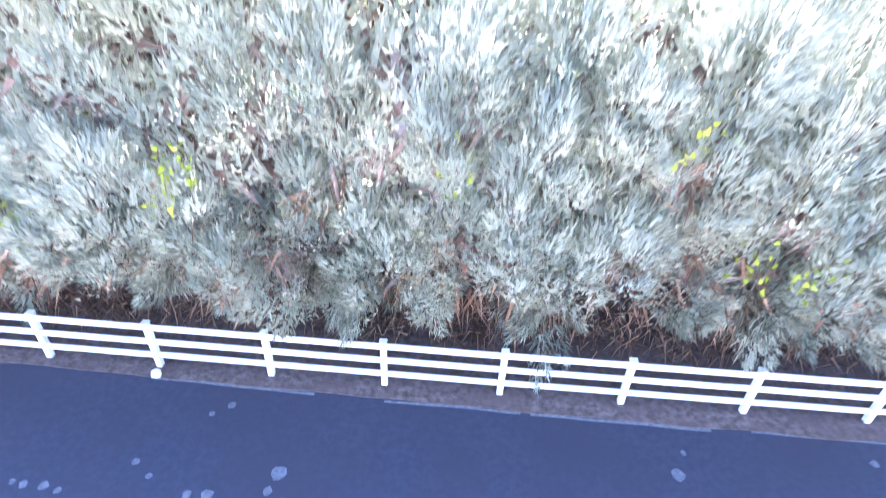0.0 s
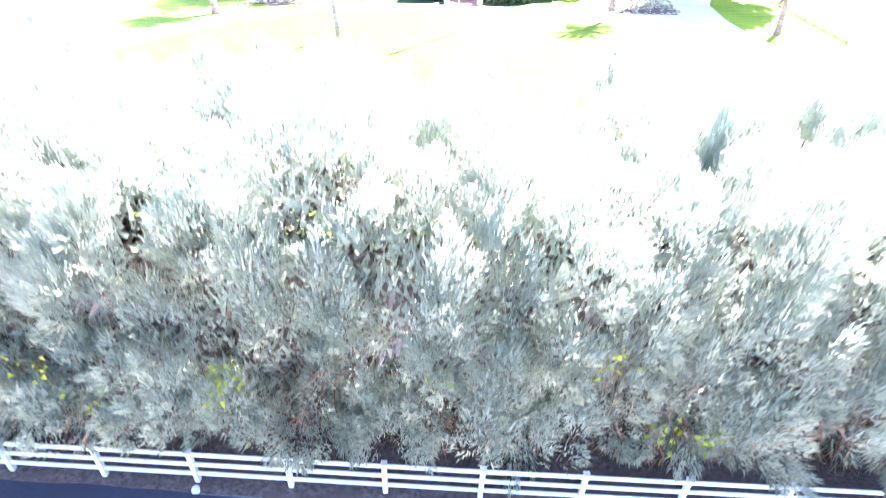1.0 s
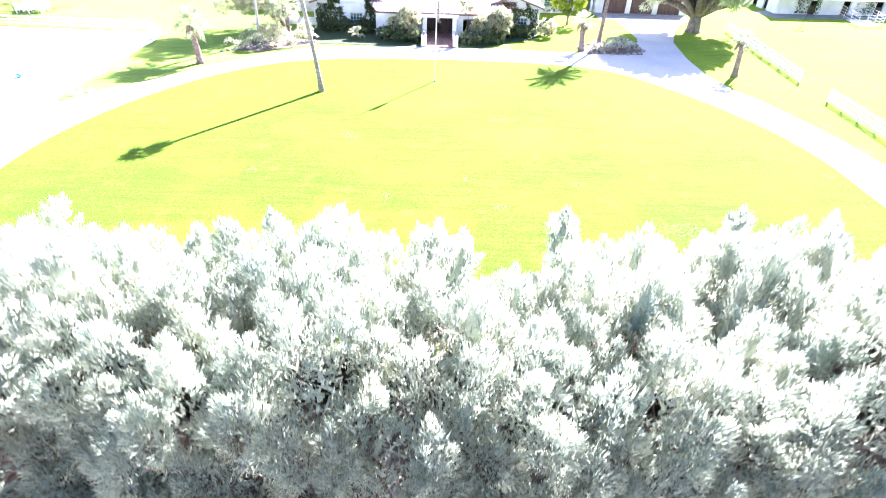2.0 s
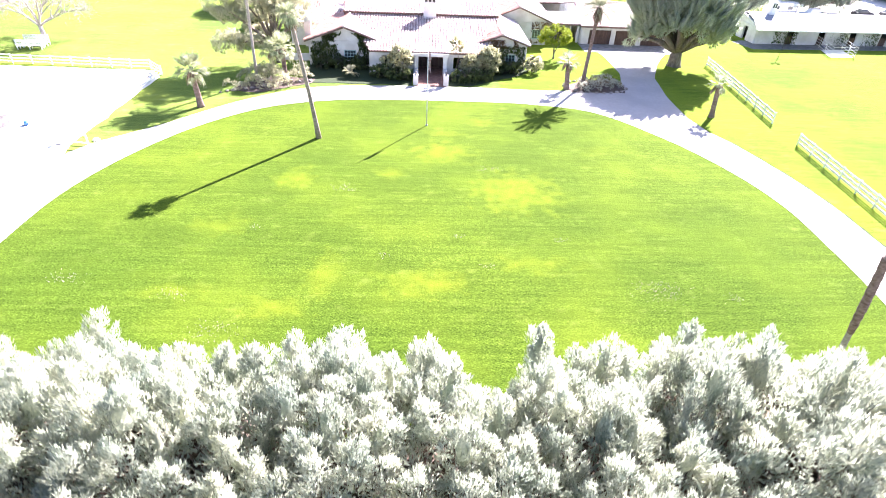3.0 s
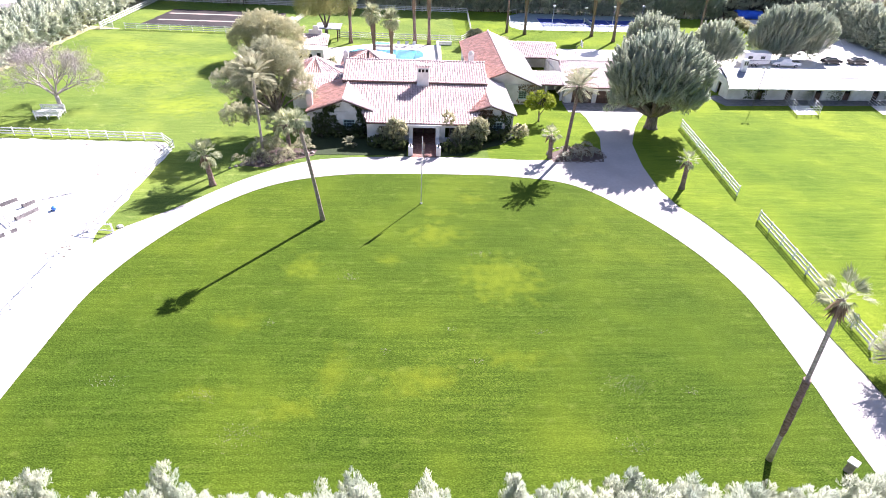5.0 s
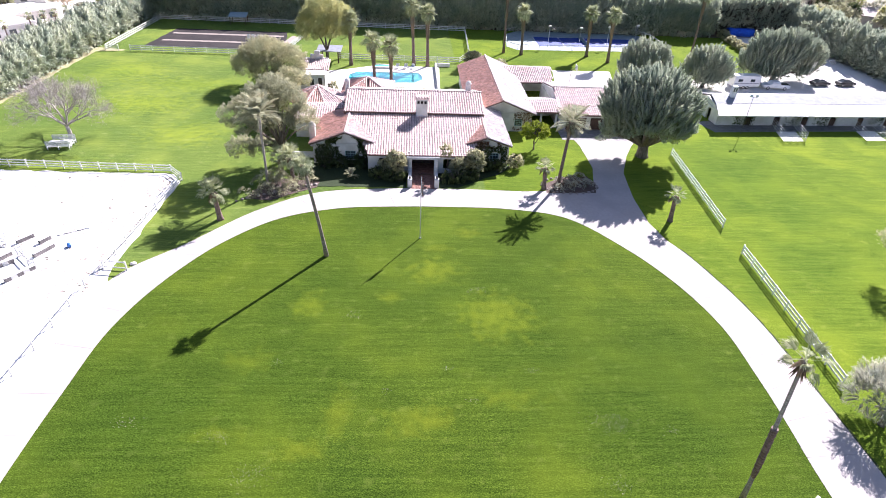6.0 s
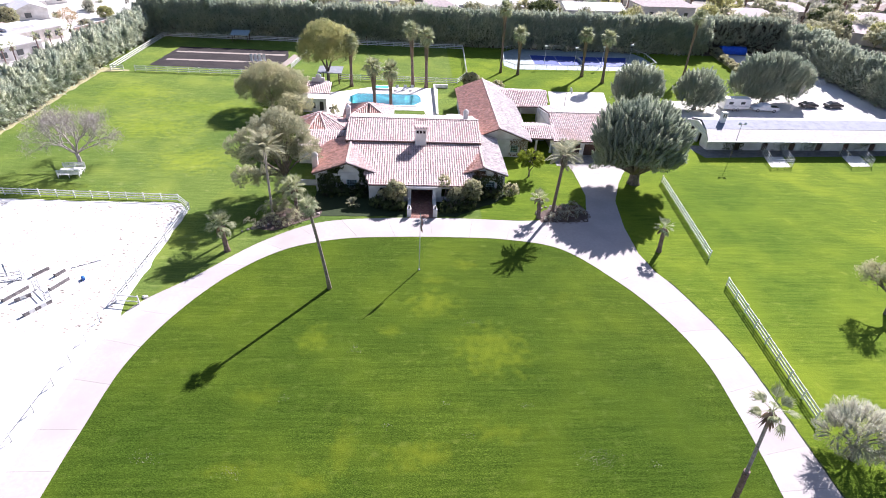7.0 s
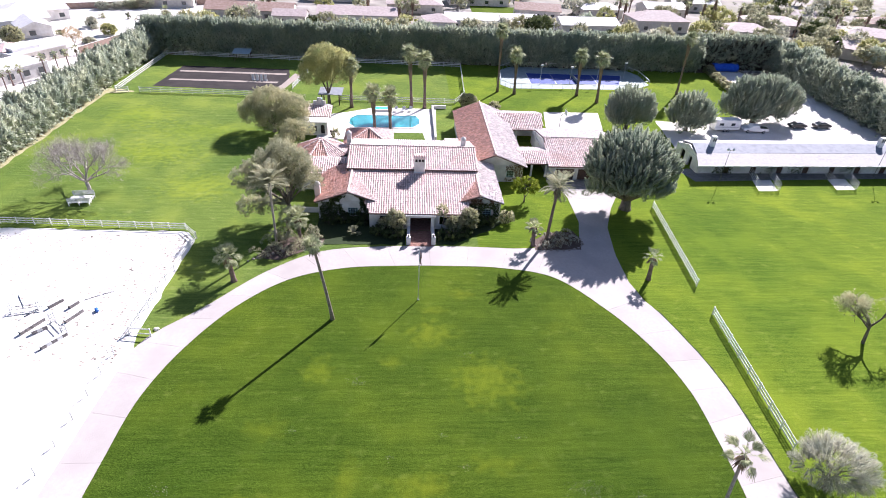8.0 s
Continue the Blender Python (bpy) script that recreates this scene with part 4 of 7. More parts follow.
WEST = [(0.0, 0.6), (-0.4, 2.2), (-0.5, 4.6), (0.1, 6.2), (1.0, 7.0), (2.2, 7.2), (3.4, 6.8), (4.2, 5.6), (4.4, 3.5), (4.2, 1.0)]
REAR = [(0.0, 0.6), (-0.3, 2.4), (-0.4, 6.0), (-0.2, 8.2), (0.3, 9.2), (1.3, 9.45), (3.4, 9.3), (4.4, 8.2), (4.8, 3.8), (4.8, 1.0)]
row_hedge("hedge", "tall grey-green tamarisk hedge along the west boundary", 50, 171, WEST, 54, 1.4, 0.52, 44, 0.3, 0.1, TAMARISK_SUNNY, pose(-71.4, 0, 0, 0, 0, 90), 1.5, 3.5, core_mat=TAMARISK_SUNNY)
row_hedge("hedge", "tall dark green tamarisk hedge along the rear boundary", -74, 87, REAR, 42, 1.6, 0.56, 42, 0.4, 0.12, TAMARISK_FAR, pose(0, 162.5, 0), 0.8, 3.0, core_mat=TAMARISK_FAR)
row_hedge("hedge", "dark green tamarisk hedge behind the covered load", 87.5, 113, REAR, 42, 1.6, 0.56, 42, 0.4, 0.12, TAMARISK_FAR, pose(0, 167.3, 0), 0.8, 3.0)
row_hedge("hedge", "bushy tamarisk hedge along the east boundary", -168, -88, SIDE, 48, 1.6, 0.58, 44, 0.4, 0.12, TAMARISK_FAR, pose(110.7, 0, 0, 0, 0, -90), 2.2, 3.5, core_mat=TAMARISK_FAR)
# dark sheets paint shade on the bright ground below the hedges
for label, pts in (("dark sheet for the shade under the west hedge", rect(-77.5, 50, -72.6, 172)), ("dark sheet for the shade under the rear hedge", rect(-74, 163.4, 120, 174.5)), ("dark sheet for the shade under the east hedge", rect(110.5, 88, 121, 166))):
    sheet("hedge_floor", label, VERGE, wavy(pts, 2.0, 0.4, 11), 0.01, 0.1, category="ground")
# ---- the house ----
def tiles(origin, along, up, poly, column=0.37, course=0.46, material=None):
    """Half-round roof tiles in columns over a polygon in (s, t) on a slope; returns a mesh."""
    o, e, g = Vector(origin), Vector(along).normalized(), Vector(up).normalized()
    nrm = e.cross(g)
    if nrm.z < 0:
        nrm = -nrm
    s_min, s_max = min(p[0] for p in poly), max(p[0] for p in poly)
    arc = [(-0.5, 0.0), (-0.3, 0.62), (0.0, 0.86), (0.3, 0.62), (0.5, 0.0)]
    vs, fs = [], []
    n_col = max(1, round((s_max - s_min) / column))
    w = (s_max - s_min) / n_col
    for c in range(n_col):
        s = s_min + (c + 0.5) * w
        cuts = []
        for (s0, t0), (s1, t1) in zip(poly, poly[1:] + poly[:1]):
            if (s0 - s) * (s1 - s) < 0:
                cuts.append(t0 + (t1 - t0) * (s - s0) / (s1 - s0))
        cuts.sort()
        for t0, t1 in zip(cuts[::2], cuts[1::2]):
            n_row = max(1, round((t1 - t0) / course))
            h = (t1 - t0) / n_row
            for r in range(n_row):
                b = len(vs)
                jig = random.uniform(-0.02, 0.02)
                boost = 0.05 if random.random() < 0.07 else 0.0
                for tt, lift, k in ((t0 + r * h - 0.02, 0.045, 1.0), (t0 + (r + 1) * h + 0.03, 0.0, 0.86)):
                    for a, z in arc:
                        vs.append(o + e * (s + jig + a * w * 0.98 * k) + g * tt + nrm * (0.02 + lift + (boost if lift else boost * 0.6) + z * w * 0.44 * k))
                for i in range(4):
                    fs.append((b + i, b + i + 1, b + 6 + i, b + 5 + i))
    return mesh_np("roof_tiles", [tuple(v) for v in vs], fs, material or TILE)


def slope(house, name, corners, material=None, under=None, thick=0.14):
    """A roof slope through corners (the first two on the eave): a deck with tiles on it."""
    pts = [Vector(c) for c in corners]
    e = (pts[1] - pts[0]).normalized()
    n = e.cross(pts[2] - pts[0]).normalized()
    if n.z < 0:
        n = -n
    g = n.cross(e)
    if g.z < 0:
        g = -g
    poly = [((p - pts[0]).dot(e), (p - pts[0]).dot(g)) for p in pts]
    bm = bmesh.new()
    top = [bm.verts.new(p) for p in pts]
    low = [bm.verts.new(p - Vector((0, 0, thick))) for p in pts]
    bm.faces.new(top)
    bm.faces.new(list(reversed(low)))
    for i in range(len(pts)):
        bm.faces.new((top[i], low[i], low[(i + 1) % len(pts)], top[(i + 1) % len(pts)]))
    bmesh.ops.recalc_face_normals(bm, faces=bm.faces[:])
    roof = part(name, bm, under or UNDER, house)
    tagged(part("roof_tiles", tiles(pts[0], e, g, poly, material=material), None, roof), kind="stuff")
    return roof


def ridge(house, a, b, material=None):
    """A row of ridge tiles."""
    a, b = Vector(a), Vector(b)
    n = max(1, int((b - a).length / 0.45))
    bm = bmesh.new()
    for i in range(n):
        p, q = a.lerp(b, i / n), a.lerp(b, (i + 1.06) / n)
        tube([p + Vector((0, 0, 0.06)), q + Vector((0, 0, 0.09))], [0.15, 0.19], 7, bm)
    part("ridge_tiles", bm, material or TILE, house)


def wall_with(house, a, b, z0, z1, holes=(), thick=0.3, material=None, name="wall"):
    """An upright wall from a to b with rectangular openings (from, to, sill, head) cut right through."""
    a, b = Vector((*a, 0)), Vector((*b, 0))
    run = (b - a).length
    yaw = math.degrees(math.atan2(b.y - a.y, b.x - a.x))
    xs = sorted({0, run, *[v for h in holes for v in h[:2]]})
    zs = sorted({z0, z1, *[v for h in holes for v in h[2:]]})
    bm = bmesh.new()
    for x0, x1 in zip(xs, xs[1:]):
        for s0, s1 in zip(zs, zs[1:]):
            mx, mz = (x0 + x1) / 2, (s0 + s1) / 2
            if not any(h[0] < mx < h[1] and h[2] < mz < h[3] for h in holes):
                block((x1 - x0, thick, s1 - s0), ((x0 + x1) / 2, 0, s0), bm=bm)
    bmesh.ops.remove_doubles(bm, verts=bm.verts[:], dist=0.001)
    inner = [f for f in bm.faces if sum(1 for g in bm.faces if g is not f and set(g.verts) == set(f.verts))]
    bmesh.ops.delete(bm, geom=inner, context="FACES_ONLY")
    return part(name, bm, material or PLASTER, house, at=pose(a.x, a.y, 0, 0, 0, yaw))


def window(house, at, w, h, cols=3, rows=3, frame_mat=None, shutters=None, sill=True):
    """A casement window standing upright at a pose (its face towards local -y)."""
    fm = frame_mat or TEAL
    root = part("window", block((w, 0.06, h), (0, 0.06, 0)), BROWNWOOD, house, at=at)
    root.data.materials[0] = GLASSDARK
    bm = bmesh.new()
    for x in (-w / 2, w / 2):
        block((0.09, 0.12, h + 0.09), (x, 0, -0.045), 0.01, bm=bm)
    for z in (-0.045, h - 0.045):
        block((w, 0.12, 0.09), (0, 0, z), 0.01, bm=bm)
    for i in range(1, cols):
        block((0.04, 0.05, h), (-w / 2 + w * i / cols, 0, 0), bm=bm)
    for j in range(1, rows):
        block((w, 0.045, 0.04), (0, 0, h * j / rows - 0.02), bm=bm)
    part("window_frame", bm, fm, root)
    if sill:
        part("sill", block((w + 0.3, 0.3, 0.09), (0, -0.1, -0.14), 0.01), PLASTER, root)
    if shutters:
        for x in (-w / 2 - 0.32, w / 2 + 0.32):
            bm = block((0.5, 0.05, h + 0.1), (x, -0.04, -0.05), 0.01)
            for j in range(6):
                block((0.4, 0.03, 0.05), (x, -0.075, 0.1 + j * h / 6), bm=bm)
            part("shutter", bm, shutters, root)
    return root


def gable_wall(house, a, b, z_eave, z_apex, at_frac=0.5, thick=0.3, material=None):
    """A triangular wall over the line a to b."""
    a, b = Vector((*a, z_eave)), Vector((*b, z_eave))
    c = a.lerp(b, at_frac)
    c.z = z_apex
    n = (b - a).cross(Vector((0, 0, 1))).normalized() * thick
    bm = bmesh.new()
    f = [bm.verts.new(p) for p in (a, b, c)]
    g = [bm.verts.new(p - n) for p in (a, b, c)]
    bm.faces.new(f)
    bm.faces.new(list(reversed(g)))
    for i in range(3):
        bm.faces.new((f[i], g[i], g[(i + 1) % 3], f[(i + 1) % 3]))
    bmesh.ops.recalc_face_normals(bm, faces=bm.faces[:])
    return part("gable", bm, material or PLASTER, house)


def ivy(house, x0, x1, y, z0, z1, n, material, hole=None, seed=0):
    """A skin of climbing leaves on a wall facing -y, ragged at the edges."""
    p = np.stack([x0 + (x1 - x0) * rng.random(n), np.full(n, y) - 0.05 - 0.14 * rng.random(n), z0 + (z1 - z0) * rng.random(n)], 1)
    lump = np.array([noise.noise((a * 0.8, b * 0.9, seed + 3.3)) for a, _, b in p])
    keep = lump > -0.42
    if hole:
        cx, cz, rx, rz = hole
        r = ((p[:, 0] - cx) / rx) ** 2 + ((p[:, 2] - cz) / rz) ** 2
        keep &= r > 1 + 0.35 * lump
    p = p[keep]
    d = rng.normal(size=p.shape) * 0.5 + np.array([0, -0.5, -0.6])
    v, f = kites(p, d, 0.18 + 0.2 * rng.random(len(p)), 0.1 + 0.12 * rng.random(len(p)))
    return tagged(part("ivy", mesh_np("ivy", v, f, material), parent=house, label="climbing ivy"), kind="stuff")


def chimney(house, x, y, z0, z1, w, d, vents=True, round_top=False):
    root = part("chimney", block((w, d, z1 - z0), (x, y, z0), 0.05), PLASTER, house)
    if vents:
        # flat black blocks mark the vent openings
        bm = bmesh.new()
        for i in range(3):
            block((w * 0.2, d * 1.02, 0.42), (x + (i - 1) * w * 0.3, y, z1 - 0.62), bm=bm)
        part("vent", bm, plain("vent_black", (0.02, 0.018, 0.018), 0.9), root)
        bm = block((w * 1.12, d * 1.12, 0.12), (x, y, z1), 0.02)
        for i in range(5):
            tube([(x + (i - 2) * w * 0.24, y - d * 0.5, z1 + 0.2), (x + (i - 2) * w * 0.24, y + d * 0.5, z1 + 0.26)], [0.15, 0.15], 7, bm)
        part("cap", bm, TILE, root, "clay tile chimney cap")
    if round_top:
        bm = tube([(x, y, z1 - 0.1), (x, y, z1 + 0.12), (x, y, z1 + 0.4), (x, y, z1 + 0.55)], [w * 0.62, w * 0.62, w * 0.4, w * 0.12], 10)
        part("cap", bm, PLASTER, root)
    return root


house = thing("house", "sprawling white plaster ranch house with clay tile roofs", "house")
# main block: porch front, long double roof
wall_with(house, (-6.4, 71.3), (-0.6, 71.3), 0, 2.75, [(1.6, 3.9, 0.75, 2.25)])
wall_with(house, (3.4, 71.3), (8.0, 71.3), 0, 2.75, [(0.9, 3.1, 0.75, 2.25)])
wall_with(house, (-0.6, 74.6), (3.4, 74.6), 0, 3.4, [(0.9, 3.1, 0, 2.35)], material=BROWNWOOD)
wall_with(house, (-0.6, 71.3), (-0.6, 74.6), 0, 3.2)
wall_with(house, (3.4, 74.6), (3.4, 71.3), 0, 3.2)
window(house, pose(-3.65, 71.28, 0.8), 2.2, 1.4, 4, 2, BROWNWOOD)
window(house, pose(6.0, 71.28, 0.8), 2.1, 1.4, 4, 2, BROWNWOOD)
for x in (0.85, 1.95):
    door = part("door", block((1.05, 0.07, 2.3), (x, 74.55, 0), 0.015), BROWNWOOD, house, "dark panelled wooden entrance door")
    part("door_handle", block((0.05, 0.08, 0.2), (x + (0.4 if x < 1.4 else -0.4), 74.48, 1.0), 0.01), STEEL, door)
for x in (-0.45, 3.25):
    pier = part("porch_pier", block((0.62, 0.62, 1.25), (x, 66.9, 0), 0.04), PLASTER, house)
    part("lantern", block((0.24, 0.24, 0.4), (x, 66.9, 1.25), 0.03), DARKSTEEL, pier)
    part("porch_wall", block((0.45, 3.6, 0.95), (x, 69.0, 0), 0.04), PLASTER, house)
part("porch_beam", block((4.6, 0.5, 0.35), (1.4, 70.6, 2.45), 0.02), PLASTER, house)
for x in (-0.42, 3.22):
    part("porch_post", block((0.5, 0.5, 2.5), (x, 70.7, 0), 0.03), PLASTER, house)
slope(house, "roof", [(-6.3, 70.75, 2.85), (8.6, 70.75, 2.85), (10.8, 81.1, 5.02), (-10.2, 81.1, 5.02)])
slope(house, "roof", [(-10.6, 80.9, 5.32), (11.0, 80.9, 5.32), (11.0, 87.0, 6.75), (-10.6, 87.0, 6.75)])
slope(house, "roof", [(11.0, 95.2, 4.4), (-10.6, 95.2, 4.4), (-10.6, 87.0, 6.75), (11.0, 87.0, 6.75)], TILE_SUNLIT)
ridge(house, (-10.6, 87.0, 6.78), (11.0, 87.0, 6.78))
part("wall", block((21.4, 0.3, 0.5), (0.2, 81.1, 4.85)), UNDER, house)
part("wall", block((20.6, 13.5, 4.4), (0.2, 87.8, 0)), PLASTER, house)
gable_wall(house, (-10.3, 81.2), (-10.3, 95.0), 4.35, 6.5, 0.43)
gable_wall(house, (10.7, 95.0), (10.7, 81.2), 4.35, 6.5, 0.57)
# west wing
wall_with(house, (-14.3, 74.0), (-5.1, 74.0), 0, 3.15, [(4.4, 6.0, 0.75, 2.05)])
wall_with(house, (-14.3, 84.0), (-14.3, 74.0), 0, 3.1)
wall_with(house, (-5.1, 74.0), (-5.1, 77.0), 0, 3.1)
gable_wall(house, (-14.3, 74.0), (-5.1, 74.0), 3.13, 4.72)
slope(house, "roof", [(-14.85, 84.5, 3.15), (-14.85, 73.3, 3.15), (-9.7, 73.3, 4.98), (-9.7, 84.5, 4.98)], TILE_SHADE)
slope(house, "roof", [(-4.55, 73.3, 3.15), (-4.55, 74.2, 3.15), (-9.7, 81.3, 4.98), (-9.7, 73.3, 4.98)], TILE)
ridge(house, (-9.7, 73.3, 5.02), (-9.7, 81.6, 5.02))
window(house, pose(-9.1, 73.96, 0.8), 1.5, 1.2, 4, 3, TEAL, BROWNWOOD)
ivy(house, -14.2, -5.2, 73.97, 0.2, 3.1, 5200, SHRUB, (-9.4, 2.6, 1.45, 1.5), 1)
ivy(house, -12.6, -6.9, 73.97, 2.6, 4.2, 2600, SHRUB, (-9.5, 3.1, 1.7, 1.2), 4)
chimney(house, -14.6, 75.6, 2.0, 5.1, 0.85, 0.85, False, True)
# east wing
wall_with(house, (7.4, 74.2), (14.0, 74.2), 0, 3.3, [(4.0, 5.3, 0.75, 2.05)])
wall_with(house, (14.0, 74.2), (14.0, 86.0), 0, 3.3)
gable_wall(house, (7.4, 74.2), (14.0, 74.2), 3.28, 4.4)
slope(house, "roof", [(14.45, 73.5, 3.3), (14.45, 88.0, 3.3), (10.7, 88.0, 4.58), (10.7, 73.5, 4.58)], TILE_SUNLIT)
slope(house, "roof", [(7.0, 75.6, 3.3), (7.0, 73.5, 3.3), (10.7, 73.5, 4.58), (10.7, 81.5, 4.58)], TILE_SHADE)
ridge(house, (10.7, 73.5, 4.62), (10.7, 84.5, 4.62))
window(house, pose(12.0, 74.16, 0.8), 1.25, 1.2, 3, 3, TEAL, BROWNWOOD)
ivy(house, 7.4, 13.9, 74.17, 0.1, 3.2, 3400, SHRUB, (12.2, 1.5, 0.85, 0.9), 2)
ivy(house, 8.6, 12.9, 74.17, 2.9, 3.9, 700, DRYLEAF, None, 6)
chimney(house, 1.3, 81.0, 4.4, 7.6, 1.75, 1.1)
chimney(house, 9.0, 88.4, 5.6, 7.7, 0.8, 0.8, False, True)
# long rear wing
wall_with(house, (9.8, 88.0), (20.0, 88.0), 0, 3.25, [(7.4, 8.7, 0.9, 2.2)])
wall_with(house, (20.0, 88.0), (20.0, 114.0), 0, 3.25, [(6, 8, 0.9, 2.2), (15, 17, 0, 2.3)])
wall_with(house, (20.0, 114.0), (9.8, 114.0), 0, 3.25)
wall_with(house, (9.8, 114.0), (9.8, 88.0), 0, 3.25, [(5, 7, 0.9, 2.2), (14, 16, 0, 2.3)])
gable_wall(house, (9.8, 88.0), (20.0, 88.0), 3.23, 5.25)
gable_wall(house, (20.0, 114.0), (9.8, 114.0), 3.23, 5.25)
slope(house, "roof", [(9.2, 114.7, 3.25), (9.2, 87.0, 3.25), (14.8, 87.0, 5.5), (14.8, 114.7, 5.5)], TILE_SHADE)
slope(house, "roof", [(20.6, 87.0, 3.25), (20.6, 114.7, 3.25), (14.8, 114.7, 5.5), (14.8, 87.0, 5.5)], TILE_SUNLIT)
ridge(house, (14.8, 87.0, 5.54), (14.8, 114.7, 5.54))
window(house, pose(17.85, 87.96, 0.95), 1.25, 1.25, 3, 4, TEAL, BROWNWOOD)
ivy(house, 17.0, 20.1, 87.97, 0.4, 3.4, 700, DRYLEAF, (17.8, 1.5, 0.9, 0.9), 8)
# short roof at the end of the rear wing
part("wall", block((6.6, 0.3, 2.8), (24.0, 110.0, 0)), PLASTER, house)
part("wall", block((0.5, 2.4, 2.7), (26.4, 107.6, 0), 0.03), PLASTER, house)
part("porch_post", block((0.4, 0.4, 2.7), (22.0, 106.3, 0), 0.02), PLASTER, house)
slope(house, "roof", [(20.5, 105.7, 2.85), (27.5, 106.0, 2.85), (28.0, 111.4, 4.45), (17.2, 111.2, 4.45)])
slope(house, "roof", [(28.0, 116.6, 2.9), (20.0, 116.6, 2.9), (17.2, 111.2, 4.45), (28.0, 111.4, 4.45)], TILE_SUNLIT)
# covered way and garage
for x in (19.4, 22.2, 24.9):
    part("porch_post", block((0.35, 0.35, 2.6), (x, 90.2, 0), 0.02), PLASTER, house)
part("wall", block((6.0, 0.3, 2.7), (22.0, 95.8, 0)), PLASTER, house)
slope(house, "roof", [(18.4, 89.7, 2.75), (25.6, 89.7, 2.75), (25.8, 93.4, 3.75), (18.2, 93.4, 3.75)])
slope(house, "roof", [(25.8, 97.0, 2.8), (18.2, 97.0, 2.8), (18.2, 93.4, 3.75), (25.8, 93.4, 3.75)], TILE_SUNLIT)
garage = thing("garage", "white plaster garage with brown doors and clay tile roof", "garage")
wall_with(garage, (25.4, 89.3), (39.4, 89.3), 0, 2.75, [(1.1, 4.6, 0, 2.2), (5.3, 8.8, 0, 2.2), (9.5, 13.0, 0, 2.2)])
wall_with(garage, (39.4, 89.3), (39.4, 106.4), 0, 2.75)
wall_with(garage, (39.4, 106.4), (25.4, 106.4), 0, 2.75)
wall_with(garage, (25.4, 106.4), (25.4, 89.3), 0, 2.75)
gable_wall(garage, (25.4, 106.4), (25.4, 89.3), 2.73, 4.45)
gable_wall(garage, (39.4, 89.3), (39.4, 106.4), 2.73, 4.45)
for x in (28.25, 32.45, 36.65):
    bm = block((3.5, 0.08, 2.2), (x, 89.42, 0))
    for i in range(4):
        block((3.3, 0.05, 0.42), (x, 89.36, 0.06 + i * 0.54), 0.01, bm=bm)
    part("garage_door", bm, BROWNWOOD, garage, "brown panelled garage door")
slope(garage, "roof", [(24.9, 88.7, 2.75), (39.9, 88.7, 2.75), (39.9, 97.9, 4.6), (25.6, 97.9, 4.6)])
slope(garage, "roof", [(39.9, 107.1, 2.75), (25.6, 107.1, 2.75), (25.6, 97.9, 4.6), (39.9, 97.9, 4.6)], TILE_SUNLIT)
ridge(garage, (25.6, 97.9, 4.63), (39.9, 97.9, 4.63), TILE_SUNLIT)
# west rooms: low shed roof, round room, rear hipped room
part("wall", block((8.0, 5.0, 3.0), (-14.6, 86.0, 0)), PLASTER, house)
slope(house, "roof", [(-18.6, 83.0, 3.2), (-10.8, 83.0, 3.2), (-10.6, 87.0, 4.4), (-18.8, 87.0, 4.4)])
part("wall", block((8.6, 0.35, 0.4), (-14.6, 87.1, 4.05), 0.03), PLASTER, house)
for x in (-17.2, -12.0):
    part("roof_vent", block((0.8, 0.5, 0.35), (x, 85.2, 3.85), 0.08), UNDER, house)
bm = bmesh.new()
ring = [(-16.2 + 4.5 * math.cos(a * math.tau / 8 + 0.39), 93.0 + 4.5 * math.sin(a * math.tau / 8 + 0.39)) for a in range(8)]
part("wall", slab(ring, 3.15, 3.15), PLASTER, house)
ring = [(-16.2 + 5.0 * math.cos(a * math.tau / 8 + 0.39), 93.0 + 5.0 * math.sin(a * math.tau / 8 + 0.39), 3.15) for a in range(8)]
for a in range(8):
    slope(house, "roof", [ring[a], ring[(a + 1) % 8], (-16.2, 93.0, 5.25)], TILE_SHADE if 2 < a < 6 else TILE)
    ridge(house, ring[a], (-16.2, 93.0, 5.27))
part("wall", block((9.0, 8.0, 3.2), (-8.0, 98.6, 0)), PLASTER, house)
box = [(-12.6, 94.4, 3.2), (-3.4, 94.4, 3.2), (-3.4, 103.0, 3.2), (-12.6, 103.0, 3.2)]
for a in range(4):
    slope(house, "roof", [box[a], box[(a + 1) % 4], (-8.0, 98.7, 5.15)], TILE_SHADE if a in (0, 3) else TILE)
    ridge(house, box[a], (-8.0, 98.7, 5.18))
chimney(house, -11.4, 95.0, 2.8, 5.6, 0.8, 0.8, False, True)
part("wall", block((3.0, 2.6, 3.2), (8.2, 97.6, 0)), PLASTER, house)
part("roof", block((3.4, 3.2, 0.2), (8.2, 97.6, 3.2), 0.03), TILE_SUNLIT, house, "flat pinkish roof")
part("wall", block((4.4, 0.25, 0.9), (-16.9, 75.8, 0), 0.03), PLASTER, house, "low white garden wall")
# brick entrance walk, brick by brick
walkway = thing("entrance_walk", "red-brown brick walk from drive to porch", "walkway", kind="structure")
bm = block((0.392, 0.192, 0.06), (0, 0, 0), 0.008)
brick = bpy.data.meshes.new("brick")
bm.to_mesh(brick)
bm.free()
brick.materials.append(BRICK)
for j in range(22):
    for i in range(9):
        x = -0.42 + i * 0.4 + (0.2 if j % 2 else 0)
        if -0.45 <= x <= 3.2:
            part("brick", brick, None, walkway, at=pose(x + 0.1, 66.35 + j * 0.2, 0.0, 0, 0, random.uniform(-0.5, 0.5)))
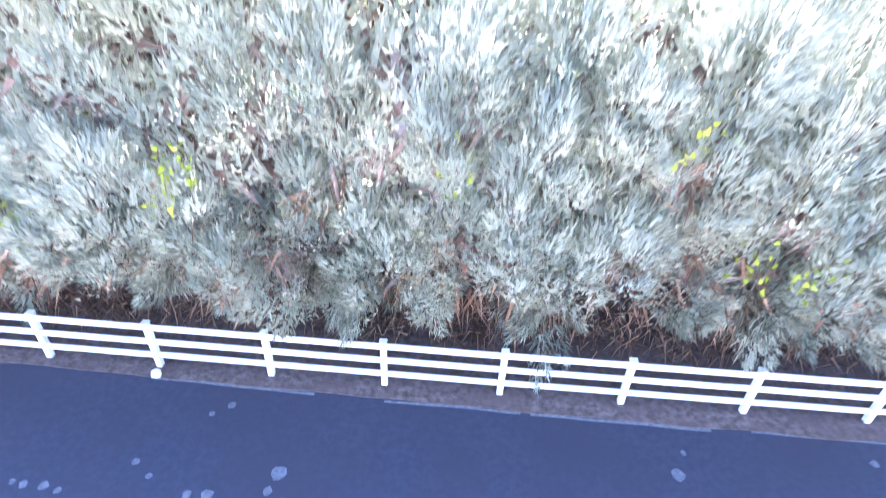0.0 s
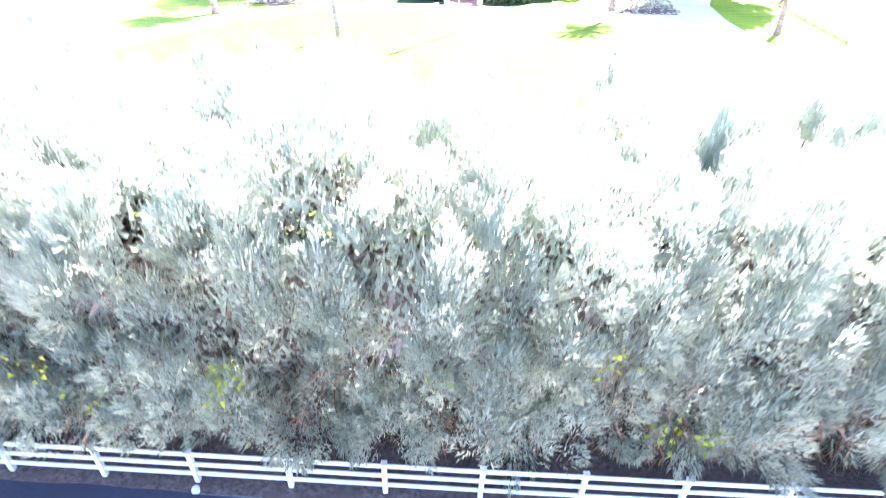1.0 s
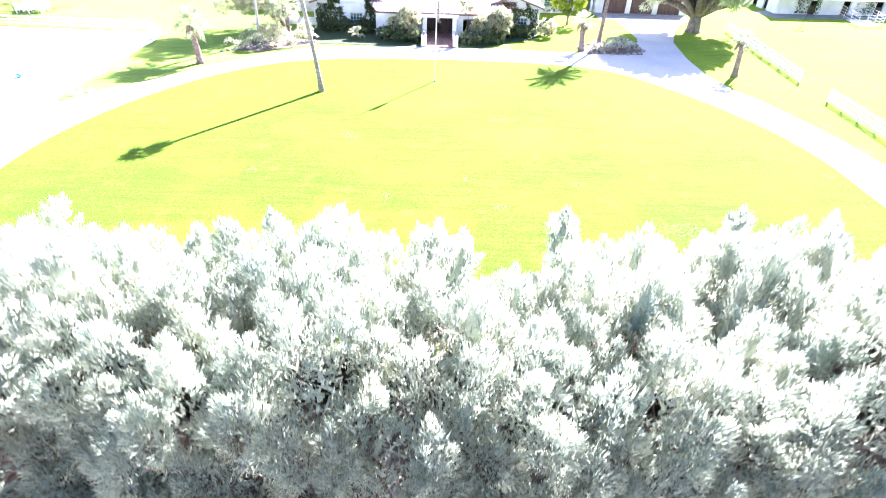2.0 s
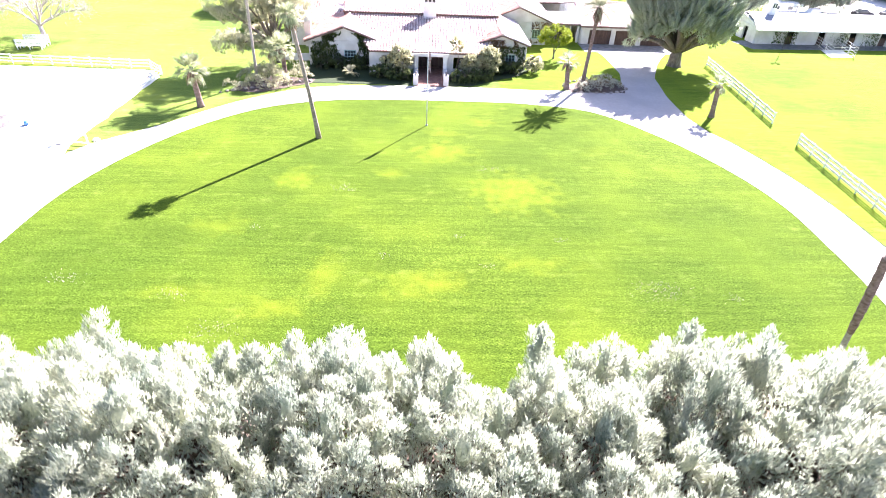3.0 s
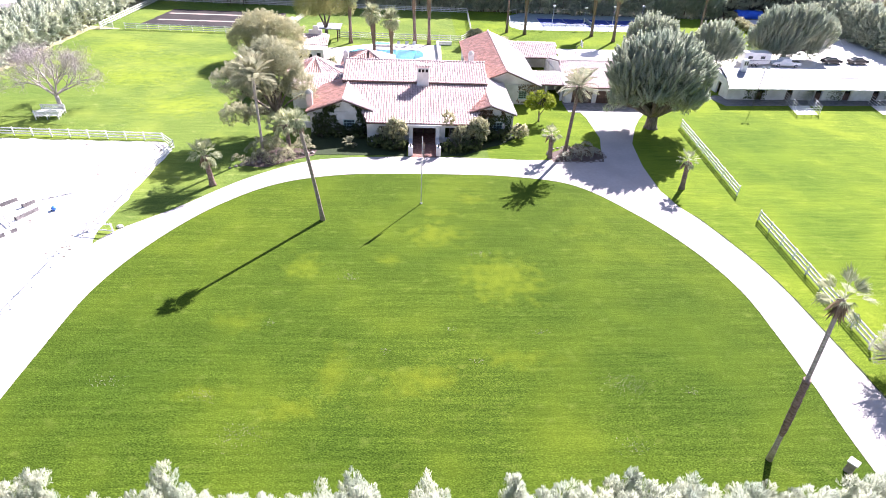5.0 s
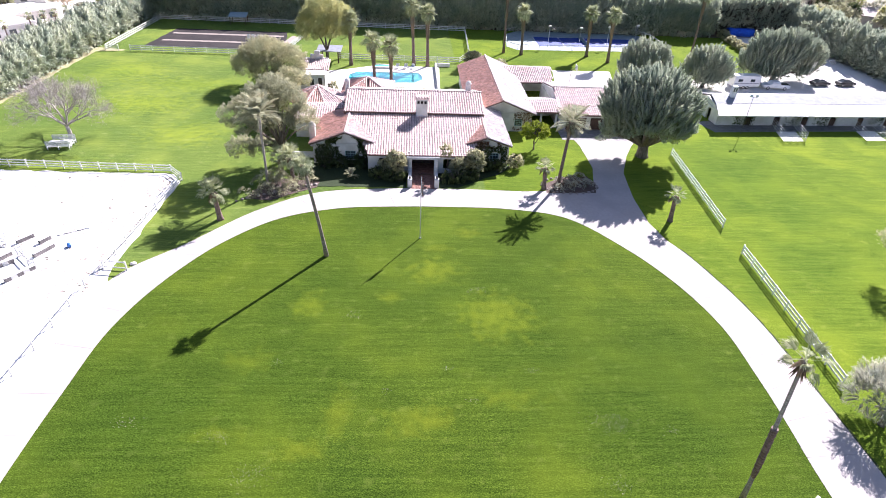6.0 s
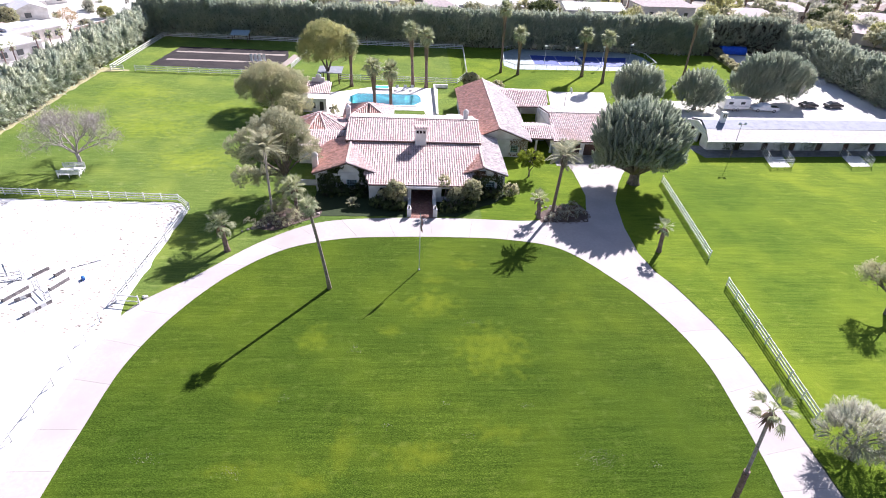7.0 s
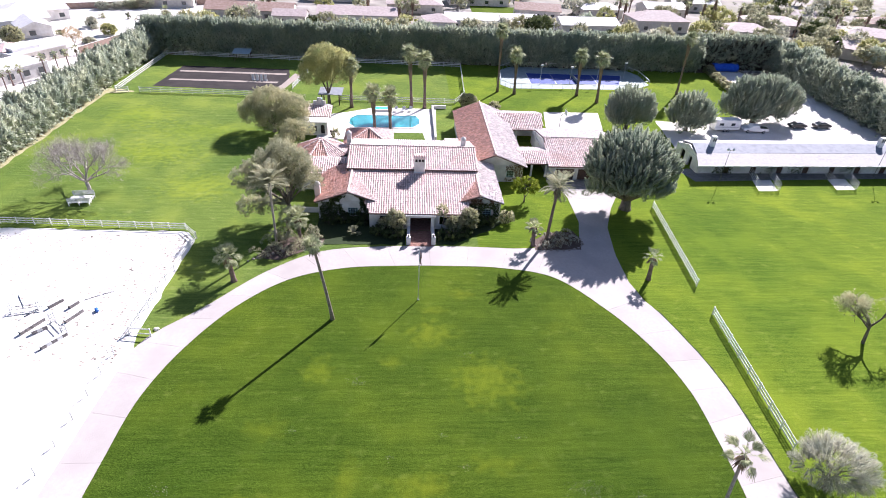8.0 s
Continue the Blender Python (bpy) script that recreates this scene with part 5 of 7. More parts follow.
part("porch_floor", slab(rect(-0.5, 70.8, 3.3, 74.5), 0.05, 0.2), BRICK, walkway)

# ---- stable ----
stable = thing("stable", "long low white stable with pale rolled roofing", "stable")
X0, X1 = 54.6, 106.0
holes = [(i * 5.6 + 5.2, i * 5.6 + 6.5, 0, 2.1) for i in range(8)]
wall_with(stable, (X0 + 1.0, 93.2), (X1 - 0.6, 95.4), 0, 2.65, holes)
wall_with(stable, (X0 + 0.6, 102.4), (X0 + 1.0, 93.2), 0, 2.6, [(2, 3.6, 0, 2.2), (5.4, 6.6, 0, 2.1)])
wall_with(stable, (X1, 104.8), (X0 + 0.6, 102.4), 0, 2.7)
for h in holes:
    k = (h[0] + 0.65) / (X1 - X0 - 1.6)
    part("stall_door", block((1.2, 0.06, 1.25), (X0 + 1.0 + h[0] + 0.65, 93.25 + 2.2 * k, 0.05), 0.01), BROWNWOOD, stable)
# solid block whose dark colour stands for the unlit inside
part("interior", block((X1 - X0 - 3, 5.4, 2.2), ((X0 + X1) / 2, 98.9, 0.02)), plain("dim_stable_interior", (0.05, 0.045, 0.04), 0.9), stable)


def flat_roof(h, name, pts, material, thick=0.12):
    bm = bmesh.new()
    top = [bm.verts.new(p) for p in pts]
    low = [bm.verts.new(Vector(p) - Vector((0, 0, thick))) for p in pts]
    bm.faces.new(top)
    bm.faces.new(list(reversed(low)))
    for i in range(len(pts)):
        bm.faces.new((top[i], low[i], low[(i + 1) % len(pts)], top[(i + 1) % len(pts)]))
    bmesh.ops.recalc_face_normals(bm, faces=bm.faces[:])
    return part(name, bm, material, h)


flat_roof(stable, "roof", [(54.0, 90.6, 2.72), (106.4, 93.0, 2.72), (106.4, 97.4, 3.42), (55.4, 95.0, 3.42)], SHINGLE)
flat_roof(stable, "roof", [(55.4, 95.04, 3.46), (106.4, 97.44, 3.46), (106.4, 101.0, 3.95), (56.0, 98.6, 3.95)], SHINGLE2)
flat_roof(stable, "roof", [(56.0, 98.64, 3.95), (106.4, 101.04, 3.95), (107.0, 105.4, 2.8), (56.2, 103.0, 2.8)], SHINGLE)
part("fascia", block((53.0, 0.06, 0.16), (0, 0, 0), turn=None), WHITE, stable, at=pose(80.2, 91.78, 2.58, 0, 0, math.degrees(math.atan2(2.4, 52.4))))
gable_wall(stable, (X0 + 0.6, 102.4), (X0 + 1.0, 93.2), 2.6, 3.75, 0.42)
for x, y in ((59.7, 97.9), (96.3, 99.6)):
    v = part("roof_turret", block((0.9, 0.9, 2.5), (x, y, 3.3), 0.03), WHITE, stable)
    bm = bmesh.new()
    for i in range(2):
        block((0.26, 0.93, 0.7), (x - 0.2 + i * 0.4, y, 4.85), bm=bm)
    part("louvre", bm, GLASSDARK, v)
ivy(stable, 58.5, 62.5, 93.25, 0.3, 2.5, 420, SHRUB, None, 3)
for x, w in ((68.6, 3.2), (74.3, 3.0), (85.5, 2.8)):
    ivy(stable, x, x + w, 93.3 + (x - 55) * 0.043, 0.2, 2.3, 520, SHRUB, None, int(x))
for x, y in ((66.4, 86.0), (82.4, 87.1)):
    pen = thing("corral_panel_pen", "small white tubular corral pen on the lawn by the stable", "corral", group="corral pens")
    quad = [(x - 2.0, y), (x + 2.0, y + 0.2), (x + 4.3, y + 8.6), (x + 0.2, y + 8.4)]
    for (ax, ay), (bx, by) in ((quad[0], quad[3]), (quad[1], quad[2]), (quad[0], quad[1])):
        for i in range(4):
            u = i / 3
            part("post", tube([(ax + (bx - ax) * u, ay + (by - ay) * u, -0.1), (ax + (bx - ax) * u, ay + (by - ay) * u, 1.6)], [0.04, 0.04], 6), WHITE, pen)
        for k in range(4):
            part("rail", tube([(ax, ay, 0.35 + 0.4 * k), (bx, by, 0.35 + 0.4 * k)], [0.035, 0.035], 6), WHITE, pen)
    sheet("corral_floor", "white concrete floor of the corral pen", SAND, [(x - 1.9, y + 0.1), (x + 1.9, y + 0.3), (x + 3.0, y + 4.8), (x - 0.8, y + 4.6)], 0.03, 0.08, category="ground")

# ---- pool and its garden ----
POOL = [(-13.3, 114.2), (-12.0, 112.0), (0.4, 112.6), (2.0, 114.8), (2.0, 117.6), (1.2, 119.6), (-11.9, 119.3), (-13.3, 117.2)]
pool = thing("swimming_pool", "bright turquoise swimming pool with cut corners", "swimming pool")
cx = sum(p[0] for p in POOL) / 8
cy = sum(p[1] for p in POOL) / 8


def grow(points, k):
    return [(x + k * math.copysign(1, x - cx) * min(1, abs(x - cx) / 4), y + k * math.copysign(1, y - cy)) for x, y in points]


def annulus(outer, inner, z, thick):
    bm = bmesh.new()
    n = len(outer)
    vs = [[bm.verts.new((x, y, zz)) for x, y in ring] for ring, zz in ((outer, z), (inner, z), (inner, z - thick), (outer, z - thick))]
    for a, b in zip(vs, vs[1:] + vs[:1]):
        for i in range(n):
            bm.faces.new((a[i], a[(i + 1) % n], b[(i + 1) % n], b[i]))
    bmesh.ops.recalc_face_normals(bm, faces=bm.faces[:])
    return bm


part("coping", annulus(grow(POOL, 0.55), POOL, 0.12, 0.12), DECK, pool)
part("basin", annulus(grow(POOL, 0.15), POOL, 0.10, 0.3), POOLTILE, pool)
part("basin_floor", slab(grow(POOL, 0.1), 0.045, 0.03), POOLTILE, pool)
part("water", slab(grow(POOL, 0.02), 0.085, 0.02), WATER, pool)
sheet("pool_deck", "pale concrete deck round the swimming pool", DECK, [(-19.2, 105.6), (-10.0, 105.2), (-9.0, 109.6), (2.6, 109.8), (3.2, 105.4), (5.4, 105.4), (6.0, 124.6), (-8.0, 124.8), (-14.6, 121.0), (-19.4, 119.0)], 0.03, 0.1, category="pavement")
spa = thing("spa_tub", "small raised spa with pale rim beside the pool", "spa")
part("rim", annulus([(-8.6, 122.2), (-4.8, 122.2), (-4.8, 124.6), (-8.6, 124.6)], [(-8.2, 122.6), (-5.2, 122.6), (-5.2, 124.2), (-8.2, 124.2)], 0.4, 0.4), DECK, spa)
part("water", slab(rect(-8.2, 122.6, -5.2, 124.2), 0.3, 0.02), POOLTILE, spa)
for i, (x, y) in enumerate(((-3.4, 122.6), (-1.6, 122.8), (0.0, 122.8))):
    lg = thing("sun_lounger", "white slatted sun lounger on the pool deck", "lounger", at=pose(x, y, 0, 0, 0, -12), group="sun loungers")
    part("frame", block((0.7, 1.3, 0.08), (0, -0.2, 0.3), 0.02), WHITE, lg)
    part("backrest", block((0.7, 0.08, 0.75), (0, 0.5, 0.32), 0.02, Euler((-0.6, 0, 0)).to_matrix().to_4x4()), WHITE, lg)
    for sx in (-0.3, 0.3):
        for sy in (-0.75, 0.4):
            part("leg", block((0.05, 0.05, 0.35), (sx, sy, 0.02)), WHITE, lg)
wl = thing("garden_wall", "low white curved garden wall beside the pool deck", "wall")
part("wall", block((0.45, 19.0, 0.8), (5.2, 115.6, 0), 0.05), PLASTER, wl)
part("wall", block((3.4, 0.45, 0.8), (6.7, 125.2, 0), 0.05), PLASTER, wl)
ph = thing("pool_house", "small white pool house with arched windows and tile roof", "pool house")
wall_with(ph, (-22.6, 107.4), (-17.2, 107.4), 0, 2.8, [(0.8, 1.6, 0.7, 2.0), (2.6, 3.4, 0.7, 2.0), (4.2, 5.0, 0.3, 2.2)])
wall_with(ph, (-17.2, 107.4), (-17.2, 113.0), 0, 2.8)
wall_with(ph, (-17.2, 113.0), (-22.6, 113.0), 0, 2.8)
wall_with(ph, (-22.6, 113.0), (-22.6, 107.4), 0, 2.8)
# solid dark block: the room's shade is put into its colour
part("interior", block((4.8, 4.9, 2.6), (-19.9, 110.2, 0.05)), plain("dim_pool_house_interior", (0.06, 0.055, 0.05), 0.9), ph)
flat_roof(ph, "terrace_roof", [(-22.9, 107.1, 2.85), (-16.9, 107.1, 2.85), (-16.9, 110.0, 2.95), (-22.9, 110.0, 2.95)], PLASTER)
slope(ph, "roof", [(-22.4, 109.9, 2.95), (-16.6, 109.9, 2.95), (-16.6, 114.2, 3.9), (-22.4, 114.2, 3.9)])
part("parapet", block((5.0, 0.4, 0.8), (-19.6, 114.4, 3.3), 0.04), PLASTER, ph)
part("parapet", block((2.6, 0.4, 1.4), (-19.4, 114.42, 3.4), 0.08), PLASTER, ph)
part("parapet", block((1.1, 0.42, 2.0), (-19.3, 114.44, 3.5), 0.1), PLASTER, ph)
gz = thing("pergola", "dark open garden pergola behind the pool house", "pergola")
for x, y in ((-20.5, 125.5), (-16.5, 125.5), (-20.5, 129.0), (-16.5, 129.0)):
    part("post", block((0.25, 0.25, 2.6), (x, y, 0), 0.02), BROWNWOOD, gz)
flat_roof(gz, "roof", [(-21.2, 124.8, 2.7), (-15.8, 124.8, 2.7), (-15.8, 129.6, 2.9), (-21.2, 129.6, 2.9)], SHINGLE2)

# ---- sports court ----
court = thing("sports_court", "blue and green hard court with pale fence and lamp poles", "sports court")
OCT = [(24.3, 145.4), (26.6, 142.3), (60.6, 144.3), (66.8, 149.0), (66.9, 158.0), (64.5, 163.4), (30.0, 163.2), (25.6, 158.5)]
part("surface", slab(OCT, 0.03, 0.1), COURTGREEN, court)
part("playing_field", slab([(33.0, 146.6), (58.0, 147.6), (61.4, 157.4), (33.2, 156.8)], 0.037, 0.02), COURTBLUE, court)
for (ax, ay), (bx, by) in (((33.0, 146.6), (33.2, 156.8)), ((40.2, 147.0), (40.2, 156.9)), ((52.0, 147.4), (52.4, 157.1)), ((58.0, 147.6), (61.4, 157.4)), ((33.2, 156.7), (61.3, 157.3)), ((33.0, 151.8), (59.6, 152.4)), ((33.0, 146.7), (58.0, 147.7))):
    dx, dy = bx - ax, by - ay
    l = math.hypot(dx, dy)
    part("line", slab([(ax - dy / l * 0.06, ay + dx / l * 0.06), (ax + dy / l * 0.06, ay - dx / l * 0.06), (bx + dy / l * 0.06, by - dx / l * 0.06), (bx - dy / l * 0.06, by + dx / l * 0.06)], 0.042, 0.004), WHITE, court)
for (ax, ay), (bx, by) in zip(OCT, OCT[1:] + OCT[:1]):
    l = math.hypot(bx - ax, by - ay)
    for i in range(int(l / 3) + 1):
        u = i / (int(l / 3) + 1)
        part("post", tube([(ax + (bx - ax) * u, ay + (by - ay) * u, -0.1), (ax + (bx - ax) * u, ay + (by - ay) * u, 1.3)], [0.04, 0.04], 6), STEEL, court)
    part("top_rail", block((l, 0.12, 0.14), (l / 2, 0, 1.22), 0.02), WHITE, court, at=pose(ax, ay, 0, 0, 0, math.degrees(math.atan2(by - ay, bx - ax))))
part("net", block((0.06, 10.4, 0.9), (46.2, 152.1, 0.04)), WINDSCREEN, court)
for x, y, h in ((35.2, 146.2, 5.0), (43.6, 147.0, 4.6), (51.0, 147.0, 5.0), (61.2, 154.4, 4.2), (38, 163.0, 5.0), (52, 163.2, 5.0)):
    lp = thing("court_lamp", "slim court lamp pole with white box head", "lamp pole", group="court lamps")
    part("pole", tube([(x, y, -0.1), (x, y, h)], [0.07, 0.05], 8), STEEL, lp)
    part("lamp_head", block((0.8, 0.4, 0.35), (x, y, h), 0.05), WHITE, lp)
# ---- palms ----
def fan_frond(length, blades=15, droop=0.35, stem=0.45):
    """A fan-palm frond along local x: a long stalk and a folded fan of blades whose tips hang."""
    vs, fs = [], []
    stalk = length * stem

    def quad(a, b, c, d):
        k = len(vs)
        vs.extend([a, b, c, d])
        fs.append((k, k + 1, k + 2, k + 3))
    quad((0, -0.035, 0), (0, 0.035, 0), (stalk, 0.02, -0.02), (stalk, -0.02, -0.02))
    for i in range(blades):
        a = (i / (blades - 1) - 0.5) * 2.1
        l = length * (1 - stem) * (1.06 - 0.3 * abs(a)) * (0.92 + 0.16 * ((i * 7) % 5) / 4)
        ca, sa = math.cos(a), math.sin(a)
        w = 0.62 * l * 2.1 / blades / 2
        fold = 0.22 * abs(sa)
        p1 = (stalk + ca * l * 0.55, sa * l * 0.5, fold * l * 0.5 - droop * l * 0.12 + 0.02 * (i % 2))
        p2 = (stalk + ca * l * 0.95, sa * l * 0.82, fold * l * 0.4 - droop * l * 0.75)
        quad((stalk, 0, 0), (p1[0] - sa * w, p1[1] + ca * w, p1[2]), p1, (p1[0] + sa * w, p1[1] - ca * w, p1[2]))
        quad((p1[0] - sa * w, p1[1] + ca * w, p1[2]), (p2[0], p2[1], p2[2]), (p1[0] + sa * w, p1[1] - ca * w, p1[2]), p1)
    return mesh_np("frond", vs, fs, PALMLEAF)


def feather_frond(length, pairs=26, droop=0.5):
    """A date-palm frond along local x: arching rib with leaflets on both sides."""
    vs, fs = [], []

    def quad(a, b, c, d):
        k = len(vs)
        vs.extend([a, b, c, d])
        fs.append((k, k + 1, k + 2, k + 3))

    def rib(u):
        return Vector((length * u * (1 - 0.18 * u), 0, length * (0.28 * u - droop * u * u)))
    for i in range(8):
        a, b = rib(i / 8), rib((i + 1) / 8)
        w = 0.05 * (1 - i / 9)
        quad(tuple(a + Vector((0, w, 0))), tuple(b + Vector((0, w, 0))), tuple(b - Vector((0, w, 0))), tuple(a - Vector((0, w, 0))))
    for i in range(pairs):
        u = 0.12 + 0.88 * i / pairs
        p = rib(u)
        l = length * 0.2 * math.sin(math.pi * (0.15 + 0.75 * u)) + 0.12
        for s in (-1, 1):
            t = p + Vector((l * 0.6, s * l, -0.25 * l + 0.1 * l * (i % 3)))
            m = p.lerp(t, 0.5)
            quad(tuple(p), tuple(m + Vector((0.05, 0, 0.02))), tuple(t), tuple(m - Vector((0.05, 0, 0.02))))
    return mesh_np("frond", vs, fs, DATELEAF)


FAN = [fan_frond(1.9, 15, 0.15), fan_frond(1.9, 15, 0.4), fan_frond(1.75, 13, 0.7)]
FAN_SMALL = [fan_frond(1.6, 15, 0.12), fan_frond(1.6, 13, 0.35), fan_frond(1.5, 13, 0.6)]
FAN_TIGHT = [fan_frond(1.7, 15, 0.2, 0.28), fan_frond(1.7, 15, 0.5, 0.28), fan_frond(1.6, 13, 0.8, 0.28)]
FEATHER = [feather_frond(3.4, 26, 0.45), feather_frond(3.1, 24, 0.7), feather_frond(3.0, 22, 0.25)]


def palm(label, x, y, h, top=(0, 0), r=0.24, fronds=30, meshes=None, skirt=0.9, bark=None, flare=1.5, bulb=0.0, group="fan palms", spread=(-50, 80), scale=1.0, shag=0.0):
    t = thing("palm_tree", label, "palm tree", at=pose(x, y, 0), group=group)
    pts, rad = [], []
    for i in range(9):
        u = i / 8
        pts.append((top[0] * u ** 1.2, top[1] * u ** 1.2, -0.2 + (h + 0.2) * u))
        rad.append(r * (flare - (flare - 1) * min(1, u * 6)) * (1 - 0.22 * u) + (bulb if u > 0.8 else 0))
    part("trunk", tube(pts, rad, 10), bark or PALMBARK, t)
    if shag:
        rs = random.Random(x + y)
        us = [0.5 + 0.47 * i / 16 for i in range(17)]
        bm = tube([(top[0] * u ** 1.2, top[1] * u ** 1.2, -0.2 + (h + 0.2) * u) for u in us], [r * (0.86 + shag * min(1, i / 9)) + rs.uniform(-0.03, 0.05) for i, u in enumerate(us)], 9)
        part("shag", bm, THATCH, t, "brown shag of old frond stubs")
    tip = Vector((top[0], top[1], h))
    rnd = random.Random(x * 31 + y)
    ms = meshes or FAN
    for i in range(fronds):
        e = spread[0] + (spread[1] - spread[0]) * ((i + 0.5) / fronds) ** 0.8
        me = ms[0] if e > 35 else ms[1] if e > -5 else ms[2]
        part("frond", me, None, t, at=Matrix.Translation(tip) @ pose(0, 0, 0, rnd.uniform(-25, 25), -e + rnd.uniform(-8, 8), i * 137.5 + rnd.uniform(-12, 12)) @ Matrix.Scale(scale * rnd.uniform(0.85, 1.12), 4))
    if skirt:
        n = int(70 * skirt) + 10
        a = rng.random(n) * math.tau
        z = h - skirt * rng.random(n) * 1.3
        p = np.stack([top[0] + np.cos(a) * r, top[1] + np.sin(a) * r, z], 1)
        d = np.stack([np.cos(a) * 0.55, np.sin(a) * 0.55, -np.ones(n)], 1)
        part("dead_frond_skirt", mesh_np("dead_frond_skirt", *kites(p, d, 0.5 + 0.5 * rng.random(n), 0.15 + 0.15 * rng.random(n)), THATCH), parent=t, label="brown dead frond skirt")
    return t


palm("tall slim leaning fan palm on the front lawn", -9.66, 50.1, 11.4, (-1.4, -0.75), 0.2, 24, FAN_TIGHT, 0.6, LAWNPALM, scale=0.8, spread=(-60, 75))
palm("tall fan palm with rough lower trunk beside the drive", 23.2, 20.5, 13.0, (-0.5, 0.7), 0.15, 15, None, 0.5, PALEPALM, 1.5, spread=(-50, 82), scale=0.95)
rnd_boot = random.Random(3)
steps = [2.4 + 0.16 * i for i in range(31)]
tube_bm = tube([(23.2 - 0.5 * (z / 13) ** 1.2, 20.5 + 0.7 * (z / 13) ** 1.2, z) for z in steps], [min(0.16 + 0.01 * i, 0.21) + rnd_boot.uniform(-0.02, 0.03) for i in range(31)], 10)
part("stub_collar", tube_bm, PALMBARK, bpy.data.objects["palm_tree.001"], "rough brown old frond stubs", at=Matrix.Translation((-23.2, -20.5, 0)))
palm("short stout fan palm beside drive and arena", -23.3, 57.6, 3.7, (-0.25, 0), 0.34, 30, FAN_SMALL, 0.5, group="short fan palms", spread=(-35, 80), scale=1.3)
palm("short fan palm in grass beside the drive", 33.1, 58.6, 3.6, (-0.2, 0.1), 0.3, 22, FAN_SMALL, 0.4, group="short fan palms", spread=(-30, 80))
palm("short fan palm at the planted island", 18.3, 66.9, 3.2, (-0.3, 0.1), 0.32, 22, FAN_SMALL, 0.4, group="short fan palms", spread=(-30, 80))
palm("bright fan palm in the planting bed", -16.4, 67.8, 3.6, (0, 0), 0.28, 36, FAN, 0.3, group="short fan palms", spread=(-45, 80), scale=1.15)
palm("small fan palm in the planting bed", -18.2, 69.6, 2.6, (0, 0), 0.25, 28, FAN, 0.3, group="short fan palms", spread=(-35, 80), scale=1.0)
palm("tall date palm with feathery crown at the island", 20.5, 68.0, 9.4, (0.35, -0.1), 0.24, 24, FEATHER, 0.9, PALMBARK, 1.4, 0.14, "date palms", (-52, 74), 1.0)
palm("tall slender date palm beside the house garden", -19.5, 66.5, 9.8, (0.1, 0), 0.17, 28, FEATHER, 0.0, PALEPALM, 1.4, 0.05, "date palms", (-15, 85), 1.1)
for x, y, h, tx in ((-7.2, 106.0, 9.6, -0.45), (-4.2, 108.0, 8.4, -0.1), (-13.6, 124.4, 9.5, 0.1), (0.3, 125.7, 12.2, -0.6), (3.4, 125.2, 11.2, -0.3), (22.6, 139.0, 15.0, -0.3), (26.8, 137.7, 9.6, -0.4), (43.3, 138.0, 10.0, -0.5), (47.2, 133.0, 10.6, -0.6), (71.7, 141.6, 14.3, -0.3)):
    palm("tall fan palm with thatched brown trunk behind the house", x, y, h, (tx, 0), 0.34 if h < 13 else 0.28, 40, FAN_TIGHT, 1.1, group="rear fan palms", scale=1.45, shag=0.5)
for x, y, h in ((-87.5, 128.0, 5.2), (-91.0, 127.0, 4.4), (-89.0, 139.5, 4.6), (-87.2, 142.0, 4.6), (-86.2, 145.0, 4.4), (-85.2, 148.0, 4.6), (-94.0, 122.0, 5.0), (-93.0, 132.5, 3.6)):
    palm("young fan palm before a neighbouring house", x, y, h, (0, 0), 0.16, 18, FAN_SMALL, 0.2, group="neighbour palms", scale=0.8)
for x, y, h in ((84.0, 232.0, 9.0), (88.0, 236.0, 7.0), (92.5, 243.0, 10.0), (112.0, 232.0, 7.5), (121.0, 236.0, 8.0), (128.0, 241.0, 9.0), (138.0, 238.0, 7.0), (151.0, 218.0, 8.0), (170.0, 224.0, 8.0), (176.0, 230.0, 10.0), (182.0, 222.0, 9.0), (-16.0, 226.0, 7.0), (-4.0, 218.0, 6.0), (1.0, 222.0, 7.0), (-52.0, 222.0, 6.5), (-80.0, 196.0, 5.0)):
    palm("shaggy fan palm among neighbouring houses", x, y, h, (0.2, 0), 0.3, 22, None, 2.4, group="neighbour palms", scale=1.15)

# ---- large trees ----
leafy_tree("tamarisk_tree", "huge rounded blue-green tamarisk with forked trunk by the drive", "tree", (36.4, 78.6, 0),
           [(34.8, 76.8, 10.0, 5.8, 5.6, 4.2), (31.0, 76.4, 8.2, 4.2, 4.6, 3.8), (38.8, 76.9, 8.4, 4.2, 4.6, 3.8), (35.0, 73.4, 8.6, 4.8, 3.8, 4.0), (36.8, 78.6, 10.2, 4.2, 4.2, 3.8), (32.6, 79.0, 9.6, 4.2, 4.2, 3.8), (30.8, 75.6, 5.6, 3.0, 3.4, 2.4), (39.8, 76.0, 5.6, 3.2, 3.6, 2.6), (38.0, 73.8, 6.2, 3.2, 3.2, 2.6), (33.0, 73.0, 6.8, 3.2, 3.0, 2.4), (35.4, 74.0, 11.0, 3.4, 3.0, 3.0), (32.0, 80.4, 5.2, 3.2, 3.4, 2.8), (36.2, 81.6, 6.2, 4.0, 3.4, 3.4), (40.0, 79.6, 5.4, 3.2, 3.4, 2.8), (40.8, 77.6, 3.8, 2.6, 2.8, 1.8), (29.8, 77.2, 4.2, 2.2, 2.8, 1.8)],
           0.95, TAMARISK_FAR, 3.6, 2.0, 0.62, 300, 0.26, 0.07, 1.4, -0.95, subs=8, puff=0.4)
